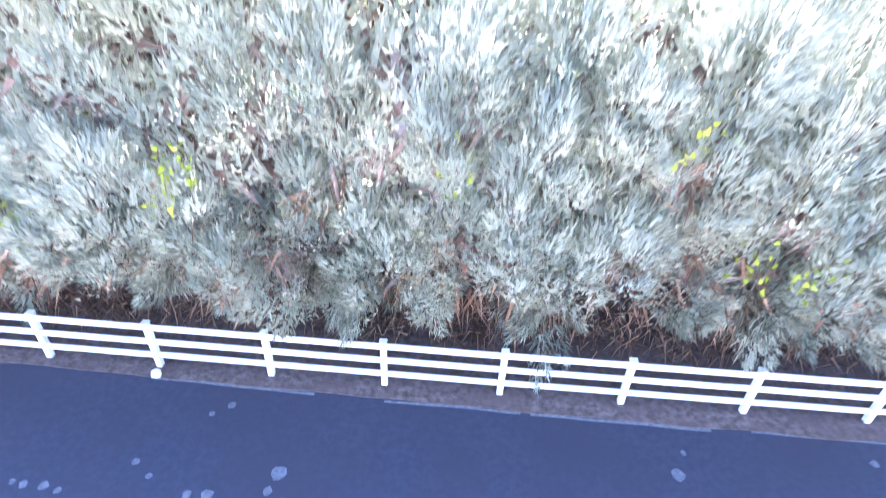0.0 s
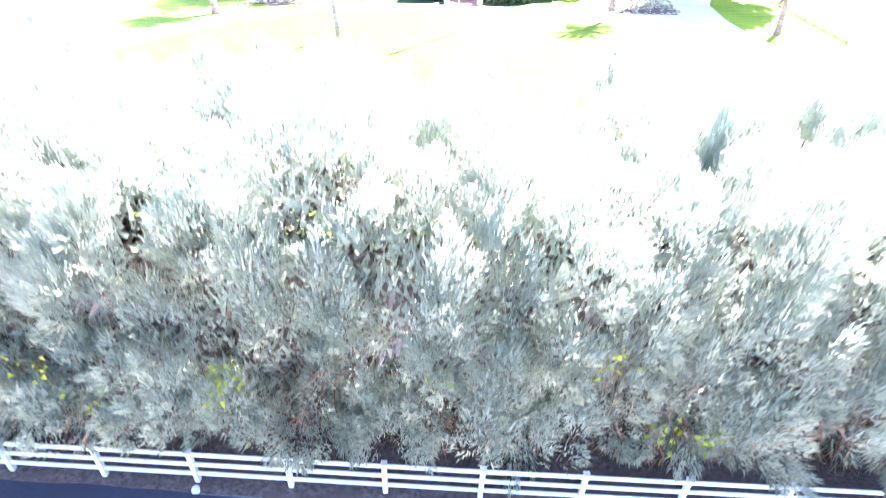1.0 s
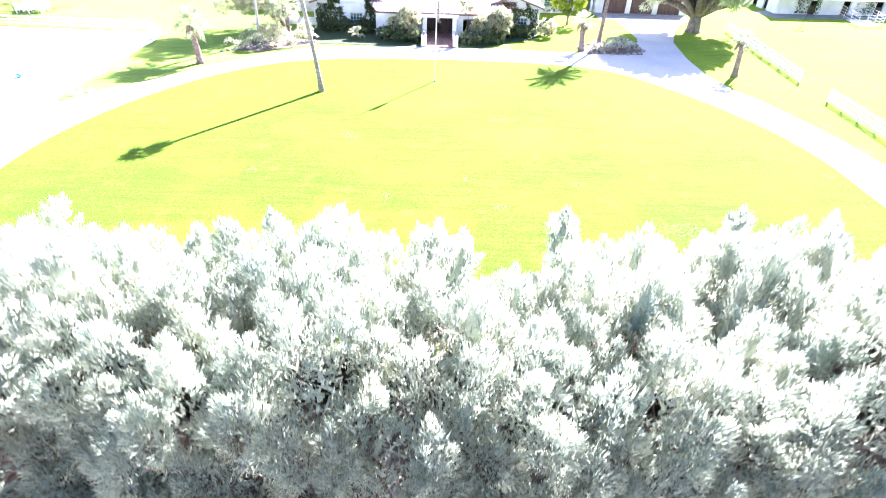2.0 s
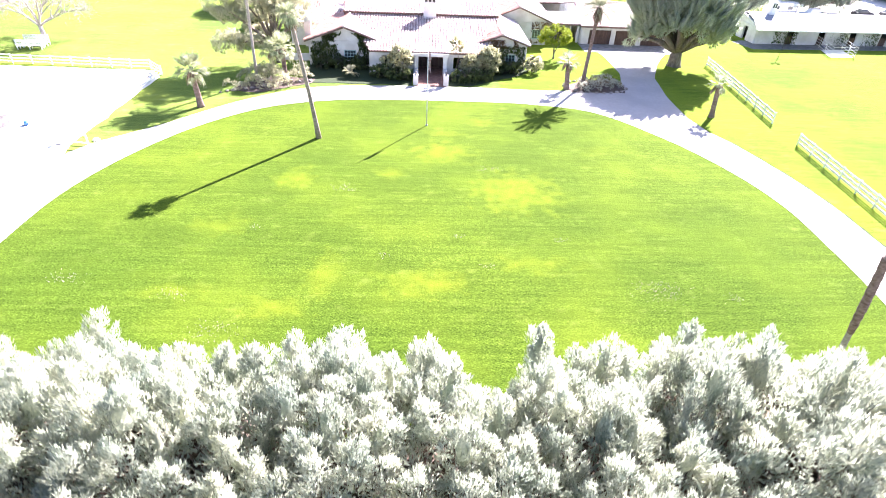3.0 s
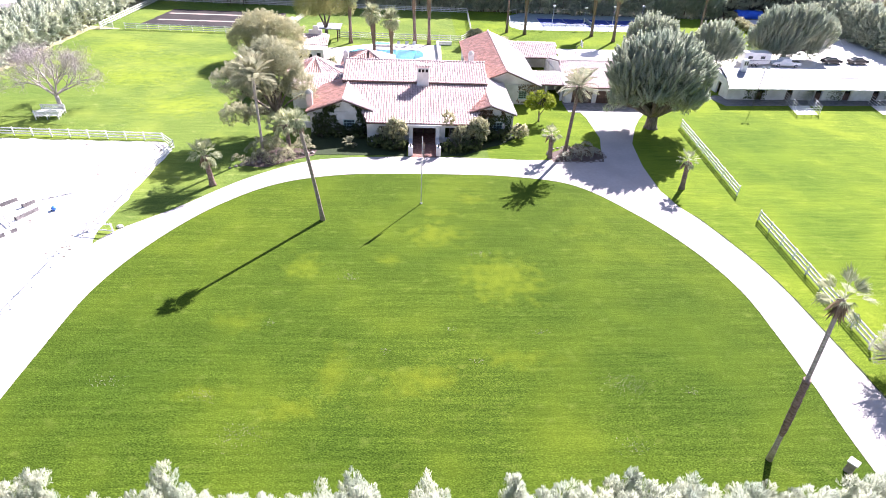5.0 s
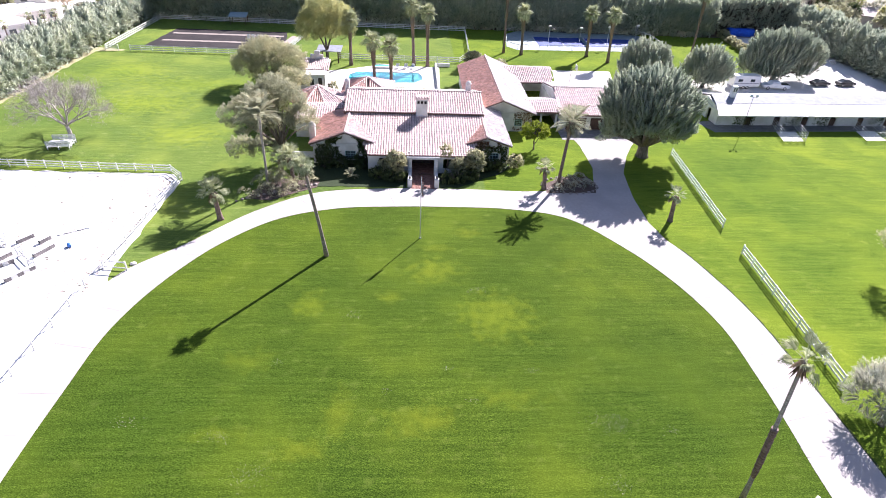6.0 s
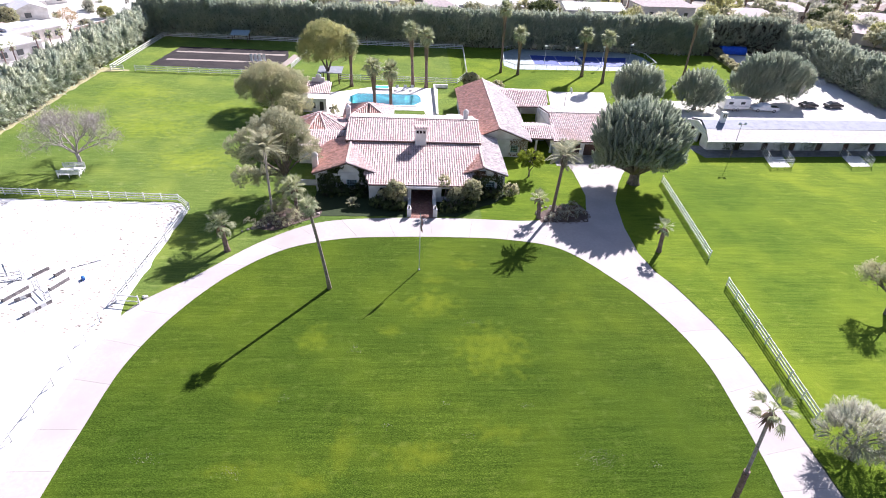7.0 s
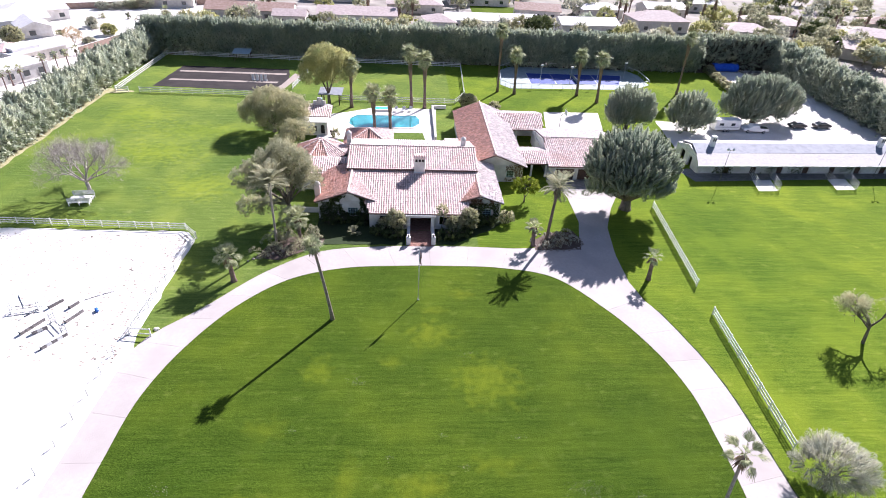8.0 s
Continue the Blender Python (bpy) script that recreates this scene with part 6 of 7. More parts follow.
leafy_tree("tamarisk_tree", "rounded grey-green tamarisk behind the garage", "tree", (48.6, 115.0, 0), [(48.8, 115.0, 5.2, 5.6, 5.0, 4.4), (46.4, 114.0, 3.6, 4.2, 4.2, 3.4), (51.2, 115.5, 3.9, 4.2, 4.2, 3.6)], 0.5, TAMARISK_FAR, 3.2, 1.9, 0.62, 170, 0.3, 0.09, 1.4, -0.97, subs=6, puff=0.4)
leafy_tree("tamarisk_tree", "rounded tamarisk shading the trailer", "tree", (63.0, 115.6, 0), [(63.0, 115.8, 4.6, 4.8, 4.8, 4.2), (65.4, 115.4, 3.4, 3.6, 4.0, 3.2), (60.6, 115.6, 3.2, 3.6, 4.0, 3.0), (63.0, 114.6, 1.9, 4.2, 3.4, 2.2)], 0.5, TAMARISK_FAR, 3.2, 1.9, 0.62, 170, 0.3, 0.09, 1.4, -0.97, subs=6, puff=0.4)
leafy_tree("tamarisk_tree", "broad dense tamarisk with ladder beside the parked truck", "tree", (82.5, 122.0, 0), [(79.8, 122.5, 6.2, 5.2, 5.0, 4.5), (84.0, 122.5, 6.8, 5.2, 5.0, 4.5), (77.0, 122.5, 3.8, 4.0, 4.2, 3.5), (89.4, 123.0, 5.0, 4.2, 4.4, 4.6), (81.0, 120.0, 3.8, 4.6, 3.6, 3.6), (80.6, 121.2, 2.0, 5.0, 3.2, 2.4), (88.6, 122.0, 2.2, 3.6, 3.2, 2.4)], 0.6, TAMARISK_FAR, 3.2, 1.9, 0.62, 170, 0.3, 0.09, 1.4, -0.97, subs=6, puff=0.4)
leafy_tree("mesquite_tree", "yellow-green rounded tree beside the pool lawn", "tree", (-18.9, 125.9, 0), [(-19.4, 126.2, 9.0, 4.6, 4.6, 4.4), (-16.0, 125.8, 8.6, 3.6, 4.0, 3.9), (-21.6, 126.0, 7.6, 3.6, 3.8, 3.4)], 0.4, MESQUITE, 4.6, 1.1, 0.45, 110, 0.24, 0.06, 0.5, core=False, puff=0.0)
leafy_tree("olive_tree", "spreading grey-olive tree beside the pool house", "tree", (-28.0, 108.5, 0), [(-28.4, 109.0, 5.6, 4.6, 4.6, 3.2), (-24.2, 108.0, 5.0, 3.8, 4.0, 3.0), (-31.6, 109.0, 4.2, 3.2, 3.6, 2.6), (-27.0, 106.0, 4.0, 3.6, 3.2, 2.6)], 0.4, OLIVE, 4.8, 1.1, 0.45, 110, 0.26, 0.055, 0.5, core=False, puff=0.0)
leafy_tree("olive_tree", "brownish-olive tree beside the round room", "tree", (-21.5, 97.5, 0), [(-21.8, 97.8, 4.6, 2.4, 2.4, 2.4), (-23.6, 94.0, 3.2, 2.4, 2.4, 2.0), (-20.4, 99.6, 4.2, 2.0, 2.0, 1.8)], 0.22, OLIVE, 3.2, 0.9, 0.5, 90, 0.3, 0.08, 0.1, core=False, puff=0.0)
leafy_tree("pine_tree", "tall open grey-green pine shading the west garden", "tree", (-18.6, 74.6, 0), [(-19.5, 74.8, 9.65, 2.6, 2.4, 1.6), (-17.4, 75.6, 8.65, 2.4, 2.4, 1.6), (-22.6, 73.8, 8.45, 2.6, 2.2, 1.3), (-25.0, 73.4, 7.25, 2.0, 2.0, 1.2), (-23.2, 72.8, 6.05, 2.6, 2.0, 1.2), (-20.6, 73.4, 7.25, 2.4, 2.2, 1.4), (-16.0, 75.4, 6.65, 2.2, 2.2, 1.5), (-18.2, 74.2, 5.85, 2.2, 2.0, 1.3), (-15.6, 77.4, 4.4, 1.8, 1.8, 1.2), (-24.0, 72.8, 2.6, 2.4, 1.9, 1.5), (-21.6, 73.0, 2.6, 2.4, 1.8, 1.4), (-18.8, 73.4, 11.4, 2.3, 2.1, 1.4), (-20.8, 73.2, 10.3, 2.3, 2.0, 1.3), (-17.4, 74.2, 10.2, 2.0, 2.0, 1.3)], 0.36, PINE, 4.4, 1.0, 0.36, 150, 0.26, 0.05, 0.6, -0.6, core=False, puff=0.0)
leafy_tree("citrus_tree", "small bright yellow-green citrus tree on the front grass", "tree", (19.3, 80.4, 0), [(19.2, 80.4, 3.3, 1.9, 1.9, 1.3), (18.0, 80.2, 3.0, 1.4, 1.4, 1.0), (20.4, 80.8, 3.0, 1.4, 1.4, 1.0)], 0.14, CITRUS, 4.5, 0.7, 0.42, 90, 0.2, 0.1, 0.2)
leafy_tree("olive_tree", "dense silvery grey olive tree beside the drive", "tree", (38.1, 26.6, 0), [(38.0, 27.2, 2.9, 3.0, 2.9, 2.1), (39.8, 26.7, 2.6, 2.1, 2.3, 1.7), (36.4, 27.6, 2.4, 1.9, 2.0, 1.5)], 0.25, SILVER, 7.0, 1.1, 0.34, 110, 0.26, 0.03, 0.6, core=False, puff=0.3)


def bare_branches(base, height, spread, levels, r0, seed, lean=(0, 0), rays=0):
    """A leafless crown: limbs that fork again and again."""
    rnd = random.Random(seed)
    bm = bmesh.new()
    tips = []

    def grow_limb(p, d, length, r, level):
        q = p + d * length
        m = p.lerp(q, 0.5) + Vector((rnd.uniform(-1, 1), rnd.uniform(-1, 1), rnd.uniform(-.4, 1))) * length * 0.08
        tube([p, m, q], [r, r * 0.8, r * 0.6], 6 if level < 3 else 4, bm, cap=False)
        if level >= levels:
            tips.append(q)
            return
        for k in range(rnd.choice((2, 3, 3)) if level else 5):
            a = Vector((rnd.gauss(0, 1), rnd.gauss(0, 1), rnd.gauss(0.25, 0.6))).normalized()
            grow_limb(q if k else p.lerp(q, 0.85), (d * 0.75 + a * spread).normalized(), length * rnd.uniform(0.62, 0.82), r * 0.6, level + 1)
    if rays:
        top = Vector(base) + Vector((0, 0, height * 0.2))
        tube([Vector(base), Vector(base).lerp(top, 0.5) + Vector((0.1, 0, 0)), top], [r0 * 1.3, r0, r0 * 0.9], 8, bm)
        for k in range(rays):
            a, e = k * 2.4, (0.5, 1.1, 2.4)[k % 3]
            grow_limb(top, Vector((math.cos(a), math.sin(a), e)).normalized(), height * 0.24, r0 * 0.5, 2)
    else:
        grow_limb(Vector(base), Vector((lean[0], lean[1], 1)).normalized(), height * 0.24, r0, 0)
    return bm, tips


bare = thing("bare_tree", "pale leafless spreading tree on the west lawn", "tree")
bm, tips = bare_branches((-52.0, 80.7, -0.1), 11.0, 0.6, 6, 0.3, 5, rays=9)
part("trunk", bm, PALETWIG, bare)
tp = np.array([tuple(q) for q in tips])
tp = np.repeat(tp, 12, 0) + rng.normal(size=(len(tp) * 12, 3)) * 0.4
part("twig_spray", mesh_np("twig_spray", *kites(tp, rng.normal(size=tp.shape) + np.array([0, 0, 0.5]), 0.6 + 0.7 * rng.random(len(tp)), np.full(len(tp), 0.034)), PALETWIG), parent=bare)
sparse = thing("sparse_tree", "thin half-leafless young tree on the east lawn", "tree")
bm, tips = bare_branches((55.8, 45.9, -0.1), 11.0, 0.7, 4, 0.24, 11, (-0.05, 0.1))
part("trunk", bm, BARK, sparse)
tp = np.array([tuple(q) for q in tips])
tp = tp[rng.random(len(tp)) < 0.5]
tp = np.repeat(tp, 60, 0) + rng.normal(size=(len(tp) * 60, 3)) * 0.28
part("leaves", mesh_np("leaves", *kites(tp, rng.normal(size=tp.shape), 0.2 + 0.2 * rng.random(len(tp)), 0.06 + 0.06 * rng.random(len(tp))), OLIVE), parent=sparse)


# ---- shrubs and beds ----
def bush(label, x, y, r, h, material, name="shrub", group="garden shrubs", leaf_l=0.22, leaf_w=0.1, per=4.0, stem=0):
    return leafy_tree(name, label, "shrub", (x, y, 0), [(x, y, h * 0.55, r, r, h * 0.5)], stem, material, per * 1.8, 0.55, 0.32, 50, leaf_l, leaf_w, 0.3, -0.9, group=group)


for x, y, r, h in ((-12.6, 72.6, 1.2, 1.2), (-10.4, 72.8, 1.2, 1.2), (-7.6, 72.6, 1.2, 1.3), (-5.0, 69.6, 1.3, 1.3), (-3.0, 69.0, 1.4, 1.3), (-1.9, 68.4, 1.1, 1.2), (4.8, 68.6, 1.2, 1.2), (6.6, 68.8, 1.3, 1.2), (8.4, 69.4, 1.2, 1.2), (10.4, 72.6, 1.3, 1.3), (12.4, 72.8, 1.3, 1.3)):
    bush("dark clipped shrub before the house", x, y, r, h, SHRUB)
for x, y, r, h in ((15.1, 73.3, 1.2, 2.0), (8.8, 71.2, 1.5, 3.6), (6.4, 70.2, 1.2, 2.9), (-2.4, 70.2, 1.5, 3.6), (-4.0, 70.4, 1.0, 2.4)):
    bush("olive-green rounded shrub beside the porch", x, y, r, h, OLIVE)
leafy_tree("small_tree", "slender open small tree beside the porch", "tree", (4.6, 70.0, 0), [(4.6, 70.0, 4.0, 1.0, 1.0, 1.0)], 0.08, OLIVE, 4.0, 0.5, 0.3, 26, 0.2, 0.07, 0.2)
# dark sheets paint the house's shade over grass and low plants
for pts in ([(-13.0, 66.5), (-8.0, 66.55), (-0.9, 66.6), (-0.9, 71.2), (-5.2, 71.2), (-5.2, 73.9), (-14.4, 73.9), (-14.4, 68.6)], [(3.7, 66.7), (6.3, 66.9), (9.5, 69.2), (13.0, 71.6), (14.6, 73.4), (14.6, 74.1), (8.0, 74.1), (8.0, 71.2), (3.7, 71.2)]):
    sheet("house_shade_sheet", "dark sheet for shaded grass and low plants before the house", SHADE_SOIL, wavy(pts, 0.6, 0.25, 5), 0.04, 0.1, category="planting bed")
# spiky round cycad
cyc = thing("cycad", "round spiky yellow-green cycad before the house", "cycad", at=pose(-8.6, 69.2, 0.3))
for i in range(38):
    part("frond", FEATHER[i % 3], None, cyc, at=pose(0, 0, 0.2, 0, -5 - 70 * ((i * 0.618) % 1), i * 137.5) @ Matrix.Scale(0.38, 4))
bed = thing("planting_bed", "bed of grey-green desert shrubs and stones beside the drive", "planting bed", kind="stuff")
bl = [(-20.8, 66.4, 0.6, 0.9, 0.9, 0.7), (-19.4, 64.6, 0.6, 1.0, 0.9, 0.8), (-17.4, 66.2, 0.9, 1.3, 1.2, 1.1), (-18.6, 68.2, 0.8, 1.2, 1.2, 1.0), (-15.0, 67.0, 0.6, 1.0, 0.9, 0.8), (-22.0, 64.2, 0.4, 0.8, 0.7, 0.5), (-13.6, 67.4, 0.4, 0.8, 0.6, 0.5), (-20.6, 63.0, 0.4, 0.7, 0.7, 0.5), (-16.2, 65.0, 0.6, 1.1, 0.9, 0.9), (-18.0, 63.8, 0.5, 0.9, 0.8, 0.7), (-14.6, 68.4, 0.8, 1.1, 1.0, 1.1), (-19.8, 66.8, 0.8, 1.2, 1.1, 1.1), (-17.0, 64.2, 0.4, 0.8, 0.7, 0.6)]
part("shrub_foliage", mesh_np("shrub_foliage", *blob_plumes(bl, 4.0, 0.4, 0.28, 34, 0.24, 0.08, 0.4, -0.4), PINE), parent=bed)
bed = thing("planting_bed", "planted island of dry brown and grey desert shrubs", "planting bed", kind="stuff")
bl = [(20.0, 66.4, 0.4, 0.9, 0.8, 0.6), (21.6, 66.6, 0.5, 1.0, 0.9, 0.7), (23.2, 67.2, 0.5, 1.1, 0.9, 0.7), (24.6, 68.2, 0.4, 0.9, 0.9, 0.6), (22.4, 68.6, 0.5, 1.0, 0.9, 0.7), (24.0, 69.8, 0.4, 0.9, 0.9, 0.6), (20.8, 68.6, 0.4, 0.8, 0.8, 0.5)]
part("shrub_foliage", mesh_np("shrub_foliage", *blob_plumes(bl, 4.5, 0.35, 0.25, 34, 0.22, 0.07, 0.4, -0.4), SILVER), parent=bed)
part("dry_foliage", mesh_np("dry_foliage", *blob_plumes(bl, 1.6, 0.3, 0.25, 30, 0.2, 0.06, 0.4, -0.4), DRYLEAF), parent=bed)
sheet("island_soil", "brown soil of the planted island", VERGE, wavy([(18.4, 65.6), (25.4, 65.9), (26.2, 68.8), (25.4, 71.0), (21.0, 70.4), (18.6, 68.2)], 0.8, 0.25, 3), 0.05, 0.1, category="ground")
sheet("bed_soil", "brown soil of the planting bed", VERGE, wavy([(-21.8, 62.9), (-18.6, 62.4), (-13.0, 66.3), (-12.8, 68.0), (-18.4, 68.6), (-20.8, 65.6)], 0.8, 0.25, 4), 0.045, 0.1, category="ground")


def stone(x, y, s, seed, label="rough grey-brown stone beside the drive"):
    bm = bmesh.new()
    bmesh.ops.create_icosphere(bm, subdivisions=2, radius=1)
    for v in bm.verts:
        v.co *= 1 + 0.35 * noise.noise(v.co * 1.3 + Vector((seed, 0, 0)))
        v.co = Vector((v.co.x * s, v.co.y * s * 0.8, max(-0.1, v.co.z * s * 0.6 + s * 0.2)))
    return tagged(part("stone", bm, ROCK, at=pose(x, y, 0.03, 0, 0, seed * 40)), label, "stone", "stones")


for i in range(26):
    a = i / 26 * math.tau
    stone(22.2 + 3.9 * math.cos(a), 68.0 + 2.5 * math.sin(a), random.uniform(0.16, 0.32), i, "rough stone edging the planted island")
for i in range(16):
    stone(-22.6 + i * 0.62, 62.2 + i * 0.33 + random.uniform(-.2, .2), random.uniform(0.15, 0.34), i + 40, "rough stone edging the planting bed")
tagged(stone(-29.7, 48.2, 0.32, 77), "pale boulder on the grass beside the drive").data.materials[0] = DECK
stone(-5.5, 7.25, 0.13, 3, "small white stone at the street edge").data.materials[0] = DECK
for x, y, r, h in ((90.7, 163.3, 1.6, 2.0), (90.3, 160.0, 1.4, 1.8), (89.8, 156.6, 1.5, 1.9), (89.3, 152.6, 1.4, 1.8), (88.9, 148.8, 1.5, 1.8), (88.5, 144.6, 1.5, 1.9), (13.8, 126.6, 2.0, 3.0), (19.8, 124.6, 1.4, 1.9), (28.2, 108.0, 1.0, 1.6), (-15.4, 106.6, 0.8, 1.6), (-24.5, 104.0, 1.6, 2.6), (-24.5, 88.0, 2.0, 3.4), (-22.6, 84.0, 1.6, 2.6)):
    bush("rounded green garden shrub", x, y, r, h, OLIVE, leaf_l=0.34, leaf_w=0.14, per=2.4)

# ---- flagpole, poles, hoop ----
fp = thing("flagpole", "white flagpole with a limp faded flag on the lawn", "flagpole", at=pose(0.8, 53.9, 0))
part("pole", tube([(0, 0, -0.2), (0, 0, 4.0), (0, 0, 7.9)], [0.06, 0.05, 0.035], 8), WHITE, fp)
part("finial", tube([(0, 0, 7.85), (0, 0, 7.95), (0, 0, 8.05)], [0.03, 0.08, 0.02], 8), STEEL, fp)
part("base", block((0.26, 0.26, 0.1), (0, 0, 0), 0.03), STEEL, fp)
vs, fs = [], []
for j in range(13):
    for i in range(6):
        vs.append((0.04 + i * 0.045 + 0.03 * math.sin(j * 0.7), 0.08 * math.sin(i * 1.9 + j * 0.25), 7.6 - j * 0.15 - i * 0.07))
for j in range(12):
    for i in range(5):
        fs.append((j * 6 + i, j * 6 + i + 1, j * 6 + i + 7, j * 6 + i + 6))
part("flag", mesh_np("flag", vs, fs, FLAGCLOTH, True), None, fp, "faded striped flag")
for x, y, h, lx, ly in ((58.1, 89.0, 6.6, 0.1, 0.2), (91.6, 92.6, 8.6, 0.0, 0.2)):
    lp = thing("light_pole", "thin dark field light pole on the east lawn", "lamp pole", group="field lights")
    part("pole", tube([(x, y, -0.1), (x + lx, y + ly, h)], [0.05, 0.04], 7), DARKSTEEL, lp)
    part("crossarm", block((1.3, 0.1, 0.1), (x + lx, y + ly, h), 0.01), DARKSTEEL, lp)
    for s in (-0.5, 0.5):
        part("lamp_head", tube([(x + lx + s, y + ly, h + 0.1), (x + lx + s, y + ly - 0.25, h + 0.3)], [0.16, 0.22], 8), WHITE, lp)
hoop = thing("basketball_hoop", "basketball hoop on a dark pole beside the pad", "basketball hoop", at=pose(33.4, 115.0, 0))
part("pole", tube([(0, 0, -0.1), (0, 0, 2.9), (0.9, 0, 3.6)], [0.07, 0.07, 0.05], 8), DARKSTEEL, hoop)
part("backboard", block((0.06, 1.8, 1.1), (1.0, 0, 3.0), 0.01), WHITE, hoop)
part("ring", tube([(1.1 + 0.23 + 0.23 * math.cos(a * math.tau / 12), 0.23 * math.sin(a * math.tau / 12), 3.1) for a in range(13)], [0.02] * 13, 5), plain("orange_paint", (0.6, 0.15, 0.03)), hoop)
bn = thing("park_bench", "white slatted double garden bench beneath the bare tree", "bench", at=pose(-51.9, 77.9, 0, 0, 0, 8))
for y, z in ((-0.9, 0.45), (0.9, 0.45)):
    for i in range(4):
        part("seat_slat", block((3.2, 0.14, 0.05), (0, y + (i - 1.5) * 0.16, z), 0.01), WHITE, bn)
    for i in range(4):
        part("back_slat", block((3.2, 0.05, 0.13), (0, y + (0.4 if y > 0 else -0.4), 0.6 + i * 0.2), 0.01), WHITE, bn)
for x in (-1.45, 0, 1.45):
    part("end_frame", block((0.1, 2.9, 0.1), (x, 0, 0.36), 0.01), WHITE, bn)
    for y in (-1.3, -0.6, 0.6, 1.3):
        part("leg", block((0.1, 0.1, 1.3 if abs(y) > 1 else 0.45), (x, y, 0), 0.01), WHITE, bn)
part("table_top", block((3.0, 0.9, 0.07), (0, 0, 0.78), 0.015), WHITE, bn)
for x in (-1.2, 1.2):
    part("table_leg", block((0.1, 0.7, 0.78), (x, 0, 0), 0.01), WHITE, bn)
mb = thing("mailbox_post", "white pillar with dark top beside the drive entrance", "gate pillar", at=pose(28.0, 19.6, 0, 0, 0, 35))
part("pillar", block((0.5, 0.5, 0.85), (0, 0, 0), 0.03), ROCK, mb)
part("cap", block((0.62, 0.62, 0.1), (0, 0, 0.85), 0.02), WHITE, mb)

# dry straw-coloured bare spots in the lawn
spot_p = []
for x, y, r, m in ((15.8, 26.95, 0.75, 260), (10.3, 32.7, 0.25, 40), (-2.3, 30.6, 0.25, 40), (2.95, 33.0, 0.2, 30), (-11.5, 22.9, 0.7, 160), (20.45, 26.3, 0.3, 50), (-11.6, 33.8, 0.25, 30), (-14.7, 26.2, 0.5, 90), (-22.0, 27.6, 0.5, 80), (4.9, 29.4, 0.2, 30), (14.6, 21.6, 0.5, 110), (6.5, 44.0, 0.5, 80), (-6.0, 40.0, 0.5, 70)):
    q = rng.normal(size=(m, 2)) * r * np.array([1.1, 0.7])
    spot_p.append(np.stack([x + q[:, 0], y + q[:, 1], np.full(m, 0.02)], 1))
spot_p = np.concatenate(spot_p)
v, f = kites(spot_p, rng.normal(size=spot_p.shape) + np.array([0, 0, 0.7]), 0.05 + 0.07 * rng.random(len(spot_p)), 0.03 + 0.05 * rng.random(len(spot_p)))
tagged(part("dry_grass", mesh_np("dry_grass", v, f, STRAW)), "straw-coloured dry grass spots in the lawn", "dry grass", kind="stuff")

# ---- riding arena obstacles ----
def jump(x, y, yaw, w=3.2, poles=2, striped=True):
    j = thing("horse_jump", "white horse jump with grey striped poles in the arena", "horse jump", at=pose(x, y, 0.02, 0, 0, yaw), group="horse jumps")
    for s in (-w / 2, w / 2):
        for d in (-0.25, 0.25):
            part("upright", block((0.1, 0.1, 1.3), (s, d, 0), 0.01), WHITE, j)
        part("foot", block((0.12, 0.8, 0.1), (s, 0, 0), 0.01), WHITE, j)
        for k in range(2):
            part("wing_rail", block((0.06, 0.5, 0.1), (s, 0, 0.5 + 0.5 * k), 0.01), WHITE, j)
    for k in range(poles):
        z = 0.35 + 0.4 * k
        n = 5
        for i in range(n):
            part("pole_section", tube([(-w / 2 + w * i / n, 0, z), (-w / 2 + w * (i + 1) / n, 0, z)], [0.055, 0.055], 7), POLEPAINT if i % 2 and striped else WHITE, j)
    return j


def jump_box(x, y, yaw, w, striped=False, h=0.45):
    j = thing("jump_box", "low jump box with shade-darkened brown and white boards in the arena", "horse jump", at=pose(x, y, 0.02, 0, 0, yaw), group="jump boxes")
    n = max(2, round(w / 0.55))
    for i in range(n):
        for d in (-0.16, 0.16):
            part("board", block((w / n - 0.02, 0.04, h), (-w / 2 + w * (i + 0.5) / n, d, 0), 0.008), WHITE if striped and i % 2 else JUMPSHADE, j)
    part("top", block((w, 0.38, 0.04), (0, 0, h), 0.008), WHITE, j)


# brown boards, darkened for the shade on the sides of the boxes
JUMPSHADE = surface("shade_dark_jump_board", (0.17, 0.155, 0.155), (0.3, 0.275, 0.27), 3.0, 0.8, 0.2, 20)
for x, y, yaw, w, st in ((-43.6, 48.5, 63, 2.9, False), (-42.5, 47.9, 45, 1.6, True), (-40.0, 46.1, 56, 2.9, True), (-43.1, 52.6, 57, 1.8, False), (-40.9, 52.4, 62, 1.3, False), (-39.9, 50.3, 65, 2.4, False)):
    jump_box(x, y, yaw, w, st)
for x, y, yaw, w in ((-46.0, 51.5, 15, 2.8), (-40.7, 48.5, -42, 3.1)):
    jump(x, y, yaw, w)
for x, y, yaw in ((-45.8, 49.6, 64), (-40.2, 53.5, 33), (-48.4, 54.4, -51), (-47.4, 50.4, 15)):
    pl = thing("ground_pole", "striped pole lying on the arena sand", "pole", at=pose(x, y, 0.09, 0, 0, yaw), group="ground poles")
    for i in range(5):
        part("pole_section", tube([(i * 0.66, 0, 0), (i * 0.66 + 0.66, 0, 0)], [0.055, 0.055], 7), POLEPAINT if i % 2 else WHITE, pl)
br = thing("plastic_barrel", "blue plastic barrel lying on the arena sand", "barrel", at=pose(-37.8, 51.4, 0.22, 90, 0, 35) @ Matrix.Scale(0.65, 4))
